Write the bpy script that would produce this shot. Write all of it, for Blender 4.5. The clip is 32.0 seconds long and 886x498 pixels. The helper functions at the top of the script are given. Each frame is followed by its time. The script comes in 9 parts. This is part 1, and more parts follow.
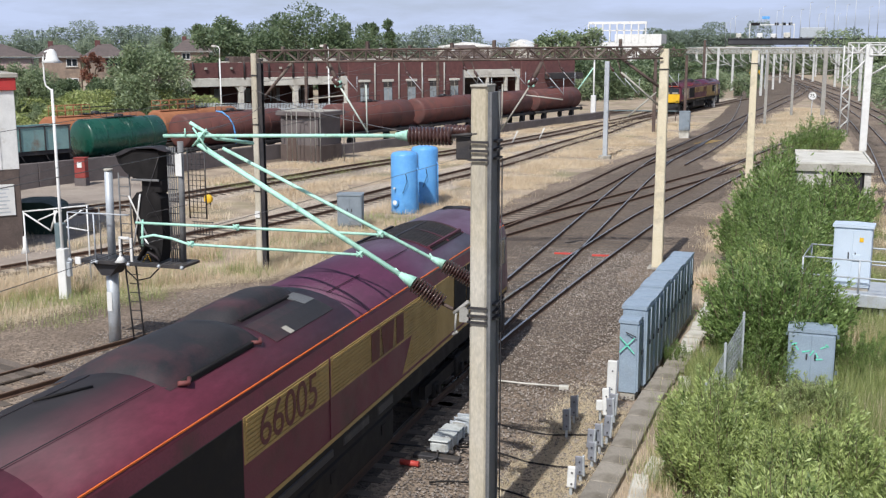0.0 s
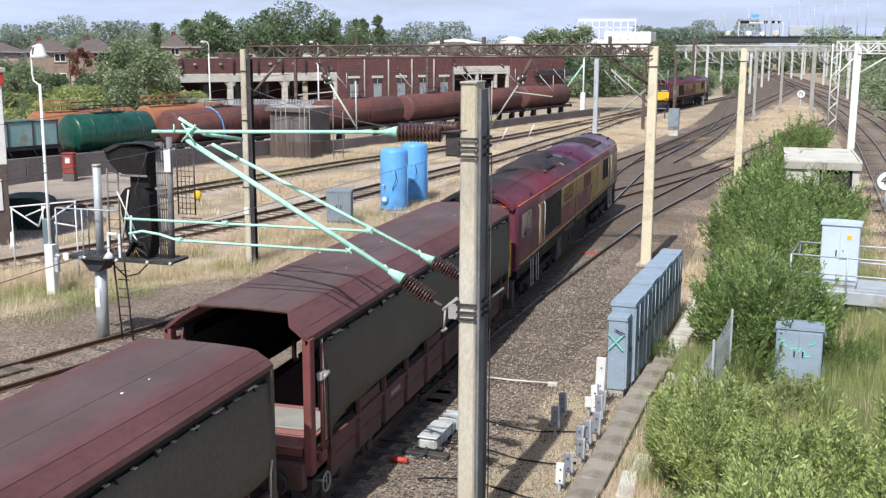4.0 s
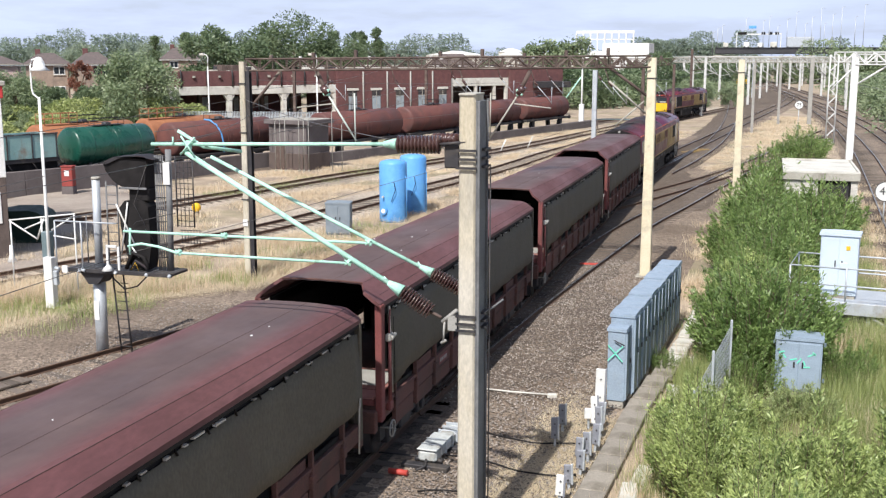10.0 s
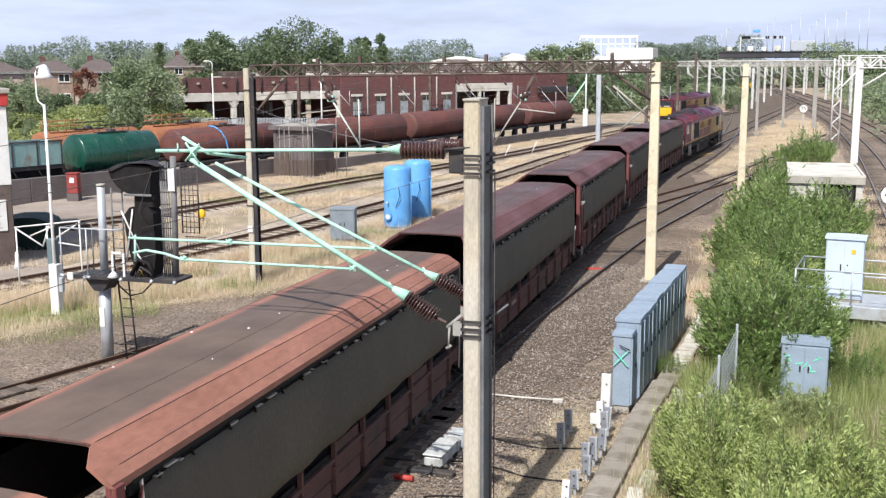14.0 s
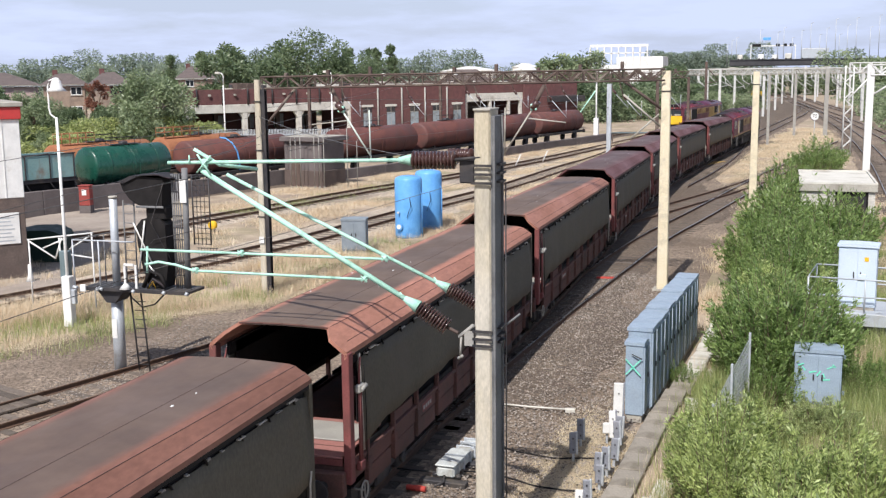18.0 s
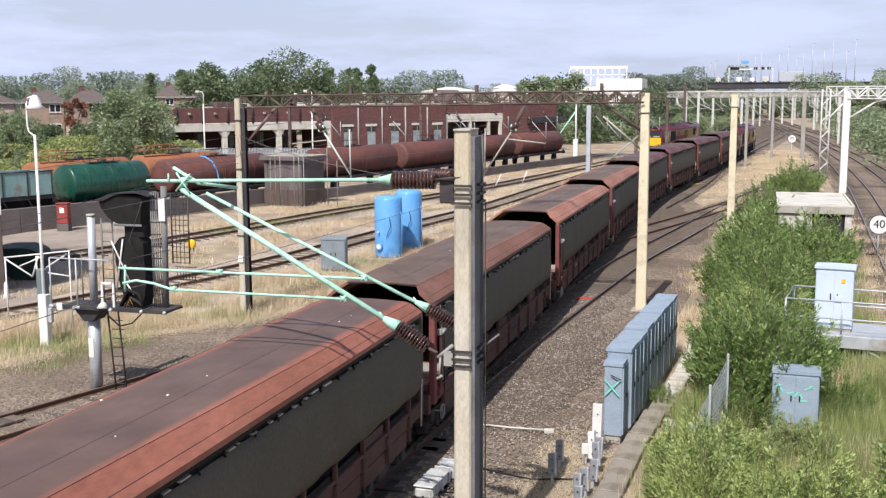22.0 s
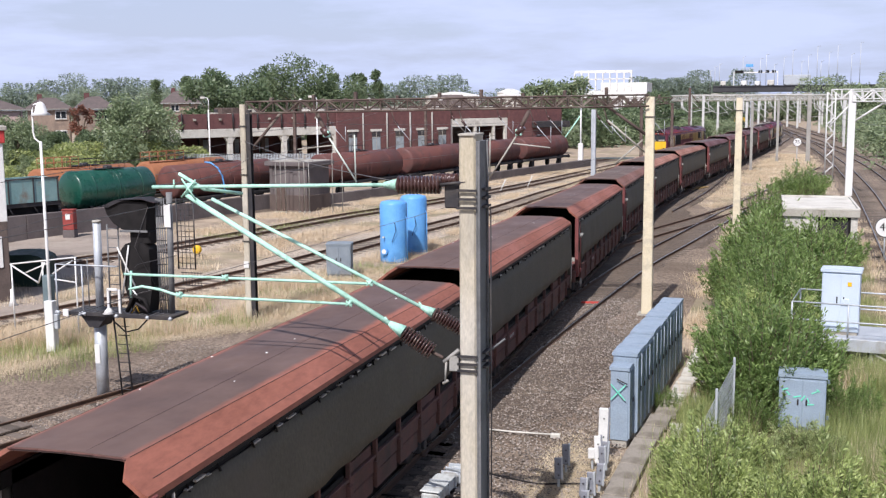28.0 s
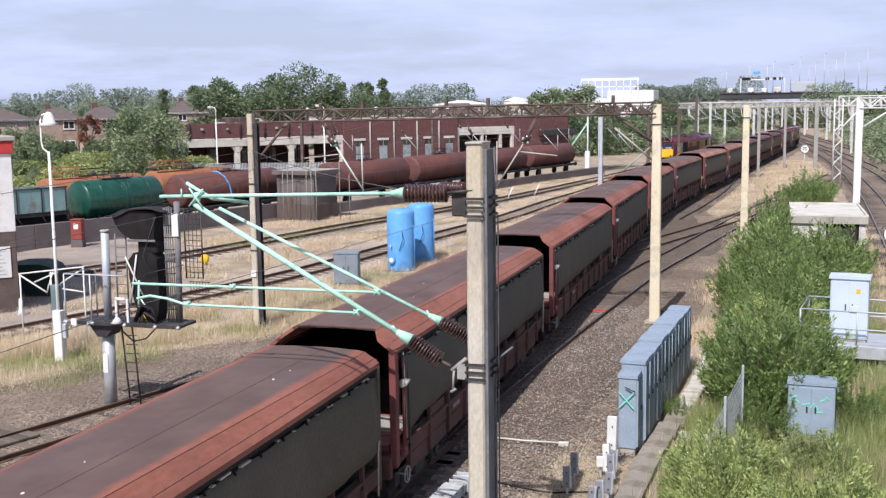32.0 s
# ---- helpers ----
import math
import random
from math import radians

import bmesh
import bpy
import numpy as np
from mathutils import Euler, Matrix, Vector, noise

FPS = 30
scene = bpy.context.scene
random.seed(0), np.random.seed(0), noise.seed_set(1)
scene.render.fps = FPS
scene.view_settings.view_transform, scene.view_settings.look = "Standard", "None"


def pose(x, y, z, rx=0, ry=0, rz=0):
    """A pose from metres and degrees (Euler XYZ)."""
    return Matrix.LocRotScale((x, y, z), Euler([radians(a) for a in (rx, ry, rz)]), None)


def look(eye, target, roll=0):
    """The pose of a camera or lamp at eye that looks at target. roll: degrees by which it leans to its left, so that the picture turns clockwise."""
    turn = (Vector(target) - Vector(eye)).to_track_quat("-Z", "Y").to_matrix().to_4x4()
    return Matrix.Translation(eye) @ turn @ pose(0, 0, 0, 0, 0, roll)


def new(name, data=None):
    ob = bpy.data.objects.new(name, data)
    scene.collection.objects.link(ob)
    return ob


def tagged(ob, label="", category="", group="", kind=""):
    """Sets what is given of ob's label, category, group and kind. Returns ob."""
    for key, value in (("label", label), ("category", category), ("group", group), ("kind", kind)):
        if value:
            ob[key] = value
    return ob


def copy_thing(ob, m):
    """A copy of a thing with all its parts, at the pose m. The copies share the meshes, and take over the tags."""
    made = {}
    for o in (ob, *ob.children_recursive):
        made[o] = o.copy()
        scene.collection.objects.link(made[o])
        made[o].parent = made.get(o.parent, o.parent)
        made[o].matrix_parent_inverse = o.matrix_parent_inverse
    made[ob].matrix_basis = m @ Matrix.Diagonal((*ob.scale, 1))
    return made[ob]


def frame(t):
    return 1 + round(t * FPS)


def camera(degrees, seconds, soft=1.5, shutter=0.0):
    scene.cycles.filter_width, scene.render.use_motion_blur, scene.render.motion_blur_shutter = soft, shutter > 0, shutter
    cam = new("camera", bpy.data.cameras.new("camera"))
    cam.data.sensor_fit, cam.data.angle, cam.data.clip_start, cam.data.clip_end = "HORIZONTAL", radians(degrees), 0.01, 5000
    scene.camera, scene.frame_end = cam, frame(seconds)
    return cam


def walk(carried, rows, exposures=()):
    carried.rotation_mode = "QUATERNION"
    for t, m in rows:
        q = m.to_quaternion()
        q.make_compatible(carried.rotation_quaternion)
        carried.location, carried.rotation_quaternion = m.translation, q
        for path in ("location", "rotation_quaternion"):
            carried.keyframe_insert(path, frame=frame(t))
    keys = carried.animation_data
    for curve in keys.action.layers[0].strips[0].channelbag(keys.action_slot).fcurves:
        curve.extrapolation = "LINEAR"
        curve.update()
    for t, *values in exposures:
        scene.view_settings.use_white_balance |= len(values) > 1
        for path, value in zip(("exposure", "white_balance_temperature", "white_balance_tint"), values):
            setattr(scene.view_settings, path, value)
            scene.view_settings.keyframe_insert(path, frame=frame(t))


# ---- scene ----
cam = camera(44.85, 32.0, soft=1.3)
EYE = (8.16, 0.0, 8.107)
# seconds, and the turn of the hand-held camera on its bridge
PATH = [
    (0, 79.428, 0.064, 16.945), (0.5, 79.386, 0.057, 16.861), (1, 79.296, 0.122, 16.872), (1.5, 79.159, 0.103, 16.844),
    (2, 79.051, 0.207, 16.686), (2.5, 78.722, -0.127, 16.642), (3, 78.847, -0.275, 16.226), (3.5, 79.184, -0.278, 16.274),
    (5.5, 79.330, 0.073, 16.768), (6, 79.236, 0.065, 16.735), (6.5, 79.242, 0.086, 16.701), (7, 79.191, 0.118, 16.720),
    (7.5, 79.133, 0.199, 16.727), (8, 79.059, 0.171, 16.791), (8.5, 78.980, 0.165, 16.852), (9, 79.228, 0.169, 16.756),
    (9.5, 79.754, 0.072, 16.463), (10, 79.876, -0.027, 16.332), (10.5, 79.951, 0.036, 16.438), (11, 79.970, -0.032, 16.450),
    (11.5, 79.921, -0.010, 16.434), (12, 79.901, -0.034, 16.461), (12.5, 79.940, 0.046, 16.470), (13, 80.014, 0.117, 16.472),
    (13.5, 80.035, 0.147, 16.532), (14, 80.162, 0.249, 16.540), (14.5, 80.165, 0.225, 16.549), (16.5, 80.652, 0.523, 16.929),
    (17, 80.810, 0.591, 16.965), (17.5, 80.756, 0.620, 17.035), (18, 80.696, 0.679, 17.074), (18.5, 80.556, 0.564, 17.186),
    (19, 80.823, 0.637, 17.238), (19.5, 80.978, 0.719, 17.288), (20, 80.876, 0.700, 17.070), (20.5, 81.163, 0.648, 16.504),
    (21, 81.401, 0.188, 16.104), (21.5, 81.671, 0.133, 15.975), (22, 81.752, 0.230, 16.045), (22.5, 81.797, 0.339, 16.154),
    (23, 81.852, 0.415, 16.182), (23.5, 81.843, 0.402, 16.198), (24, 81.853, 0.368, 16.240), (24.5, 81.919, 0.506, 16.373),
    (25, 81.826, 0.529, 16.462), (25.5, 81.778, 0.548, 16.501), (27.5, 81.980, 0.397, 16.170), (28, 82.007, 0.511, 16.293),
    (28.5, 82.091, 0.565, 16.381), (29, 82.052, 0.558, 16.443), (29.5, 81.947, 0.625, 16.522), (30, 82.035, 0.659, 16.746),
    (30.5, 82.071, 0.585, 16.682), (31, 82.257, 0.688, 16.658), (31.5, 82.437, 0.697, 16.626), (32, 82.456, 0.757, 16.651),
]
walk(cam, [(t, pose(*EYE, rx, ry, rz)) for t, rx, ry, rz in PATH],
     exposures=[(0.0, 0.07, 6250, 10), (1.0, 0.22, 6250, 10), (3.0, 0.29, 6250, 10), (6.0, 0.37, 6300, 10), (13.0, 0.44, 6400, 11), (18.0, 0.31, 6400, 12), (20.0, 0.37, 6500, 13), (22.0, 0.3, 6500, 13), (24.5, 0.26, 6250, 15), (32.0, 0.25, 6250, 16)])

# ---- light: high summer sun behind the camera, hazy blue sky with thin cloud ----
SUN_EL, SUN_AZ = 50.0, 184.5          # azimuth of the sun, clockwise from +Y
world = bpy.data.worlds.new("sky")
scene.world = world
world.use_nodes = True
nt = world.node_tree
nt.nodes.clear()
w_out = nt.nodes.new("ShaderNodeOutputWorld")
w_bg = nt.nodes.new("ShaderNodeBackground")
w_sky = nt.nodes.new("ShaderNodeTexSky")
w_sky.sky_type = "NISHITA"
w_sky.sun_disc = False
w_sky.sun_elevation = radians(SUN_EL)
w_sky.sun_rotation = radians(SUN_AZ)
w_sky.dust_density = 2.0
w_sky.air_density = 1.0
w_co = nt.nodes.new("ShaderNodeTexCoord")
w_map = nt.nodes.new("ShaderNodeMapping")
w_map.inputs["Scale"].default_value = (1.8, 1.8, 11.0)
w_noise = nt.nodes.new("ShaderNodeTexNoise")
w_noise.inputs["Scale"].default_value = 2.0
w_noise.inputs["Detail"].default_value = 7.0
w_noise.inputs["Roughness"].default_value = 0.6
w_ramp = nt.nodes.new("ShaderNodeMapRange")
w_ramp.inputs["From Min"].default_value, w_ramp.inputs["From Max"].default_value = 0.42, 0.66
w_ramp.inputs["To Min"].default_value, w_ramp.inputs["To Max"].default_value = 0.0, 0.75
# haze: white at the horizon, thinning with height
w_sep = nt.nodes.new("ShaderNodeSeparateXYZ")
w_haze = nt.nodes.new("ShaderNodeMapRange")
w_haze.inputs["From Min"].default_value, w_haze.inputs["From Max"].default_value = 0.0, 0.55
w_haze.inputs["To Min"].default_value, w_haze.inputs["To Max"].default_value = 0.72, 0.1
w_fac = nt.nodes.new("ShaderNodeMath")
w_fac.operation = "MULTIPLY_ADD"
w_fac.use_clamp = True
w_mix = nt.nodes.new("ShaderNodeMix")
w_mix.data_type = "RGBA"
w_mix.inputs["B"].default_value = (6.6, 7.5, 9.9, 1)
nt.links.new(w_co.outputs["Generated"], w_map.inputs["Vector"])
nt.links.new(w_map.outputs[0], w_noise.inputs["Vector"])
nt.links.new(w_noise.outputs["Fac"], w_ramp.inputs["Value"])
nt.links.new(w_co.outputs["Generated"], w_sep.inputs[0])
nt.links.new(w_sep.outputs[2], w_haze.inputs["Value"])
nt.links.new(w_ramp.outputs[0], w_fac.inputs[0])
nt.links.new(w_haze.outputs[0], w_fac.inputs[1])
nt.links.new(w_haze.outputs[0], w_fac.inputs[2])
nt.links.new(w_fac.outputs[0], w_mix.inputs["Factor"])
nt.links.new(w_sky.outputs[0], w_mix.inputs["A"])
nt.links.new(w_mix.outputs["Result"], w_bg.inputs[0])
w_bg.inputs[1].default_value = 0.085
nt.links.new(w_bg.outputs[0], w_out.inputs[0])
sun = new("sun", bpy.data.lights.new("sun", "SUN"))
sun.data.energy = 4.4
sun.data.angle = radians(0.53)
sun.data.color = (1.0, 0.965, 0.91)
az, el = radians(SUN_AZ), radians(SUN_EL)
sun.matrix_world = look((math.sin(az) * math.cos(el) * 100, math.cos(az) * math.cos(el) * 100, math.sin(el) * 100), (0, 0, 0))

# ---- materials ----


def mat(name, a, b, rough=0.8, metal=0.0, scale=3.0, dirt=None, dirt_amt=0.4, dirt_scale=0.7, fine=40.0, bump=0.15,
        bump_dist=0.01, spec=0.3, rand=0.0, island=0.0, voronoi=0.0, stretch=(1, 1, 1)):
    """Two base tones mixed by a broad noise, fine grain over it, dirt patches, relief."""
    m = bpy.data.materials.new(name)
    m.use_nodes = True
    t = m.node_tree
    p = t.nodes["Principled BSDF"]
    L = t.links.new
    co = t.nodes.new("ShaderNodeTexCoord")
    mp = t.nodes.new("ShaderNodeMapping")
    mp.inputs["Scale"].default_value = stretch
    L(co.outputs["Object"], mp.inputs[0])
    vec = mp.outputs[0]

    def noise_tex(s, detail=5.0, r=0.6):
        n = t.nodes.new("ShaderNodeTexNoise")
        n.inputs["Scale"].default_value = s
        n.inputs["Detail"].default_value = detail
        n.inputs["Roughness"].default_value = r
        L(vec, n.inputs["Vector"])
        return n.outputs["Fac"]

    def ramp(src, lo, hi):
        r = t.nodes.new("ShaderNodeMapRange")
        r.inputs["From Min"].default_value = lo
        r.inputs["From Max"].default_value = hi
        L(src, r.inputs["Value"])
        return r.outputs[0]

    def mix(fac, x, y, mode="MIX"):
        q = t.nodes.new("ShaderNodeMix")
        q.data_type = "RGBA"
        q.blend_type = mode
        for key, v in (("Factor", fac), ("A", x), ("B", y)):
            if isinstance(v, (int, float)):
                q.inputs[key].default_value = v
            elif isinstance(v, tuple):
                q.inputs[key].default_value = (*v, 1)
            else:
                L(v, q.inputs[key])
        return q.outputs["Result"]

    broad = ramp(noise_tex(scale), 0.35, 0.65)
    col = mix(broad, a, b)
    grain = noise_tex(fine, 3.0)
    g = ramp(grain, 0.25, 0.75)
    col = mix(0.35, col, mix(g, (0.25, 0.25, 0.25), (0.8, 0.8, 0.8)), "OVERLAY")
    height = grain
    if voronoi:
        v = t.nodes.new("ShaderNodeTexVoronoi")
        v.inputs["Scale"].default_value = voronoi
        L(vec, v.inputs["Vector"])
        sep = t.nodes.new("ShaderNodeSeparateColor")
        L(v.outputs["Color"], sep.inputs[0])
        col = mix(0.55, col, mix(sep.outputs[0], (0.14, 0.14, 0.14), (0.86, 0.85, 0.83)), "OVERLAY")
        height = ramp(v.outputs["Distance"], 0.5, 0.0)
    if dirt:
        d = ramp(noise_tex(dirt_scale, 6.0, 0.65), 0.62 - dirt_amt * 0.3, 0.72)
        col = mix(d, col, dirt)
    if rand or island:
        if island:
            ge = t.nodes.new("ShaderNodeNewGeometry")
            r = ge.outputs["Random Per Island"]
        else:
            oi = t.nodes.new("ShaderNodeObjectInfo")
            r = oi.outputs["Random"]
        k = island or rand
        hs = t.nodes.new("ShaderNodeHueSaturation")
        L(col, hs.inputs["Color"])
        mr = t.nodes.new("ShaderNodeMapRange")
        mr.inputs["To Min"].default_value, mr.inputs["To Max"].default_value = 1 - k, 1 + k
        L(r, mr.inputs["Value"])
        L(mr.outputs[0], hs.inputs["Value"])
        col = hs.outputs[0]
    L(col, p.inputs["Base Color"])
    p.inputs["Metallic"].default_value = metal
    p.inputs["Specular IOR Level"].default_value = spec
    rr = t.nodes.new("ShaderNodeMapRange")
    rr.inputs["To Min"].default_value, rr.inputs["To Max"].default_value = max(0.02, rough - 0.1), min(1, rough + 0.12)
    L(broad, rr.inputs["Value"])
    L(rr.outputs[0], p.inputs["Roughness"])
    if bump:
        bp = t.nodes.new("ShaderNodeBump")
        bp.inputs["Strength"].default_value = bump
        bp.inputs["Distance"].default_value = bump_dist
        L(height, bp.inputs["Height"])
        L(bp.outputs[0], p.inputs["Normal"])
    return m


def leaf_mat(name, a, b, trans=0.35, k=0.45, scale=0.6):
    m = bpy.data.materials.new(name)
    m.use_nodes = True
    t = m.node_tree
    p = t.nodes["Principled BSDF"]
    ge = t.nodes.new("ShaderNodeNewGeometry")
    co = t.nodes.new("ShaderNodeTexCoord")
    n = t.nodes.new("ShaderNodeTexNoise")
    n.inputs["Scale"].default_value = scale
    t.links.new(co.outputs["Object"], n.inputs["Vector"])
    add = t.nodes.new("ShaderNodeMath")
    add.operation = "MULTIPLY_ADD"
    add.inputs[1].default_value = k
    t.links.new(ge.outputs["Random Per Island"], add.inputs[0])
    sub = t.nodes.new("ShaderNodeMapRange")
    sub.inputs["From Min"].default_value, sub.inputs["From Max"].default_value = 0.3, 0.7
    sub.inputs["To Max"].default_value = 1 - k
    t.links.new(n.outputs["Fac"], sub.inputs["Value"])
    t.links.new(sub.outputs[0], add.inputs[2])
    mx = t.nodes.new("ShaderNodeMix")
    mx.data_type = "RGBA"
    mx.inputs["A"].default_value, mx.inputs["B"].default_value = (*a, 1), (*b, 1)
    t.links.new(add.outputs[0], mx.inputs["Factor"])
    t.links.new(mx.outputs["Result"], p.inputs["Base Color"])
    p.inputs["Roughness"].default_value = 0.45
    p.inputs["Specular IOR Level"].default_value = 0.5
    tr = t.nodes.new("ShaderNodeBsdfTranslucent")
    t.links.new(mx.outputs["Result"], tr.inputs["Color"])
    ms = t.nodes.new("ShaderNodeMixShader")
    ms.inputs[0].default_value = trans
    t.links.new(p.outputs[0], ms.inputs[1])
    t.links.new(tr.outputs[0], ms.inputs[2])
    t.links.new(ms.outputs[0], t.nodes["Material Output"].inputs[0])
    return m


def glass_mat(name, tint=(0.02, 0.025, 0.03)):
    m = bpy.data.materials.new(name)
    m.use_nodes = True
    p = m.node_tree.nodes["Principled BSDF"]
    p.inputs["Base Color"].default_value = (*tint, 1)
    p.inputs["Roughness"].default_value = 0.1
    p.inputs["Specular IOR Level"].default_value = 0.3
    return m


M_GROUND = mat("dry_ground", (0.43, 0.345, 0.25), (0.27, 0.215, 0.165), 0.95, scale=0.45, dirt=(0.2, 0.19, 0.09), dirt_amt=0.35,
               dirt_scale=0.13, fine=14.0, bump=0.6, bump_dist=0.05)
M_BALLAST = mat("ballast", (0.21, 0.163, 0.124), (0.262, 0.208, 0.161), 0.95, scale=0.35, dirt=(0.13, 0.095, 0.07), dirt_amt=0.5,
                dirt_scale=0.22, fine=6.0, bump=1.0, bump_dist=0.05, voronoi=14.0)
M_BROWNBALLAST = mat("oily_ballast", (0.125, 0.097, 0.075), (0.16, 0.126, 0.098), 0.95, scale=0.4, dirt=(0.12, 0.09, 0.07), dirt_amt=0.5,
                     dirt_scale=0.3, fine=6.0, bump=1.0, bump_dist=0.05, voronoi=14.0)
# oily stone, its colour darkened further for the train's shade
M_OILSHADEBED = mat("oily_shaded_ballast", (0.07, 0.058, 0.05), (0.1, 0.082, 0.068), 0.9, scale=0.5, dirt=(0.05, 0.042, 0.037), dirt_amt=0.4, dirt_scale=0.4, fine=6.0, bump=1.0, bump_dist=0.05, voronoi=14.0)
M_PALEBALLAST = mat("sandy_cess", (0.47, 0.395, 0.31), (0.36, 0.305, 0.25), 0.95, scale=0.3, dirt=(0.2, 0.17, 0.13), dirt_amt=0.4,
                    dirt_scale=0.2, fine=7.0, bump=0.8, bump_dist=0.04, voronoi=18.0)
M_RAIL = mat("rail_side_rust", (0.09, 0.055, 0.04), (0.13, 0.08, 0.055), 0.8, scale=2.0, bump=0.1)
M_RAILTOP = mat("rail_head_steel", (0.42, 0.4, 0.38), (0.34, 0.31, 0.28), 0.32, 0.9, scale=1.0, bump=0.02)
M_RAILDULL = mat("rusty_rail_head", (0.16, 0.1, 0.07), (0.2, 0.14, 0.1), 0.6, 0.3, scale=1.0, bump=0.05)
M_SLEEPER = mat("creosoted_timber", (0.1, 0.08, 0.065), (0.155, 0.128, 0.105), 0.9, scale=5.0, fine=60, stretch=(1, 6, 1), bump=0.5, rand=0.3)
M_SLEEPERJ = mat("creosoted_timber_row", (0.1, 0.08, 0.065), (0.155, 0.128, 0.105), 0.9, scale=5.0, fine=60, bump=0.5, island=0.3)
M_CONC = mat("mast_concrete", (0.5, 0.465, 0.395), (0.44, 0.385, 0.275), 0.85, scale=0.9, dirt=(0.3, 0.28, 0.24), dirt_amt=0.4, dirt_scale=1.6,
             fine=30, bump=0.2, stretch=(1, 1, 0.35))
M_CONCY = mat("cream_concrete", (0.68, 0.61, 0.46), (0.6, 0.52, 0.36), 0.85, scale=0.9, dirt=(0.36, 0.32, 0.25), dirt_amt=0.35, dirt_scale=1.2, fine=25, bump=0.2)
M_CONCG = mat("grey_concrete", (0.4, 0.38, 0.33), (0.33, 0.31, 0.27), 0.9, scale=1.2, dirt=(0.16, 0.14, 0.11), dirt_amt=0.35, dirt_scale=0.9, fine=30, bump=0.3)
M_TROUGH = mat("trough_concrete", (0.29, 0.26, 0.22), (0.24, 0.215, 0.18), 0.9, scale=1.5, dirt=(0.14, 0.12, 0.09), dirt_amt=0.4, dirt_scale=1.2, fine=30, bump=0.3, rand=0.1)
M_CONCW = mat("pale_concrete", (0.6, 0.58, 0.52), (0.5, 0.48, 0.43), 0.9, scale=0.8, dirt=(0.3, 0.27, 0.22), dirt_amt=0.3, dirt_scale=0.5, fine=25, bump=0.2)
M_STEELG = mat("galvanised_steel", (0.42, 0.45, 0.48), (0.5, 0.53, 0.56), 0.55, 0.3, scale=3, dirt=(0.3, 0.25, 0.2), dirt_amt=0.15, fine=50, bump=0.05)
M_WHITE = mat("white_paint", (0.74, 0.74, 0.72), (0.63, 0.63, 0.61), 0.6, scale=2, dirt=(0.4, 0.37, 0.32), dirt_amt=0.15, fine=40, bump=0.05)
M_RUSTSTEEL = mat("rusty_lattice_steel", (0.085, 0.06, 0.052), (0.135, 0.1, 0.085), 0.85, 0.1, scale=2, dirt=(0.3, 0.27, 0.22), dirt_amt=0.2, fine=40, bump=0.2)
M_DARKSTEEL = mat("dark_steel", (0.035, 0.035, 0.04), (0.06, 0.055, 0.055), 0.6, 0.2, scale=3, dirt=(0.12, 0.1, 0.08), dirt_amt=0.3, fine=40, bump=0.1)
M_BLACK = mat("black_paint_and_shade", (0.012, 0.011, 0.011), (0.022, 0.02, 0.02), 0.7, 0, scale=3, dirt=(0.032, 0.028, 0.026), dirt_amt=0.2, fine=50, bump=0.05, spec=0.15)
M_VERDI = mat("verdigris_tube", (0.36, 0.66, 0.53), (0.46, 0.73, 0.6), 0.7, 0, scale=6, dirt=(0.22, 0.36, 0.28), dirt_amt=0.25, dirt_scale=5, fine=60, bump=0.15)
M_PALEGREEN = mat("pale_weathered_tube", (0.5, 0.58, 0.52), (0.58, 0.63, 0.57), 0.7, 0, scale=6, dirt=(0.35, 0.4, 0.35), dirt_amt=0.3, dirt_scale=4, fine=60, bump=0.1)
M_PORC = mat("brown_porcelain", (0.05, 0.024, 0.022), (0.075, 0.035, 0.03), 0.25, 0, scale=6, dirt=(0.2, 0.15, 0.12), dirt_amt=0.2, dirt_scale=6, fine=50, bump=0.05, spec=0.6)
M_WIRE = mat("weathered_wire", (0.12, 0.12, 0.12), (0.2, 0.19, 0.18), 0.6, 0.5, bump=0)
M_BRICK = mat("red_brick", (0.11, 0.05, 0.05), (0.15, 0.07, 0.066), 0.9, scale=2.0, dirt=(0.1, 0.06, 0.055), dirt_amt=0.35, dirt_scale=0.35, fine=14, bump=0.3)
M_BRICKD = mat("dark_brick", (0.09, 0.07, 0.062), (0.13, 0.1, 0.088), 0.9, scale=2.0, dirt=(0.08, 0.06, 0.055), dirt_amt=0.4, dirt_scale=0.5, fine=14, bump=0.3)
M_BRICKW = mat("whitened_brick", (0.62, 0.6, 0.55), (0.52, 0.49, 0.44), 0.9, scale=3.0, dirt=(0.35, 0.3, 0.25), dirt_amt=0.3, fine=20, bump=0.3, rand=0.18)
M_CAB = mat("blue_grey_paint", (0.284, 0.353, 0.430), (0.241, 0.301, 0.370), 0.5, 0, scale=1.5, dirt=(0.28, 0.33, 0.36), dirt_amt=0.3, dirt_scale=1.4, fine=35, bump=0.05)
M_CABD = mat("green_grey_doors", (0.1, 0.14, 0.15), (0.15, 0.2, 0.215), 0.5, 0, scale=1.5, dirt=(0.1, 0.12, 0.11), dirt_amt=0.4, fine=35, bump=0.05)
M_CABL = mat("pale_blue_cabinet", (0.54, 0.62, 0.71), (0.48, 0.56, 0.65), 0.45, 0, scale=1.0, dirt=(0.45, 0.48, 0.5), dirt_amt=0.15, fine=35, bump=0.03)
M_BLUE = mat("blue_tank_paint", (0.1, 0.31, 0.66), (0.14, 0.37, 0.7), 0.4, 0, scale=1.5, dirt=(0.06, 0.2, 0.45), dirt_amt=0.3, dirt_scale=1.0, fine=30, bump=0.05)
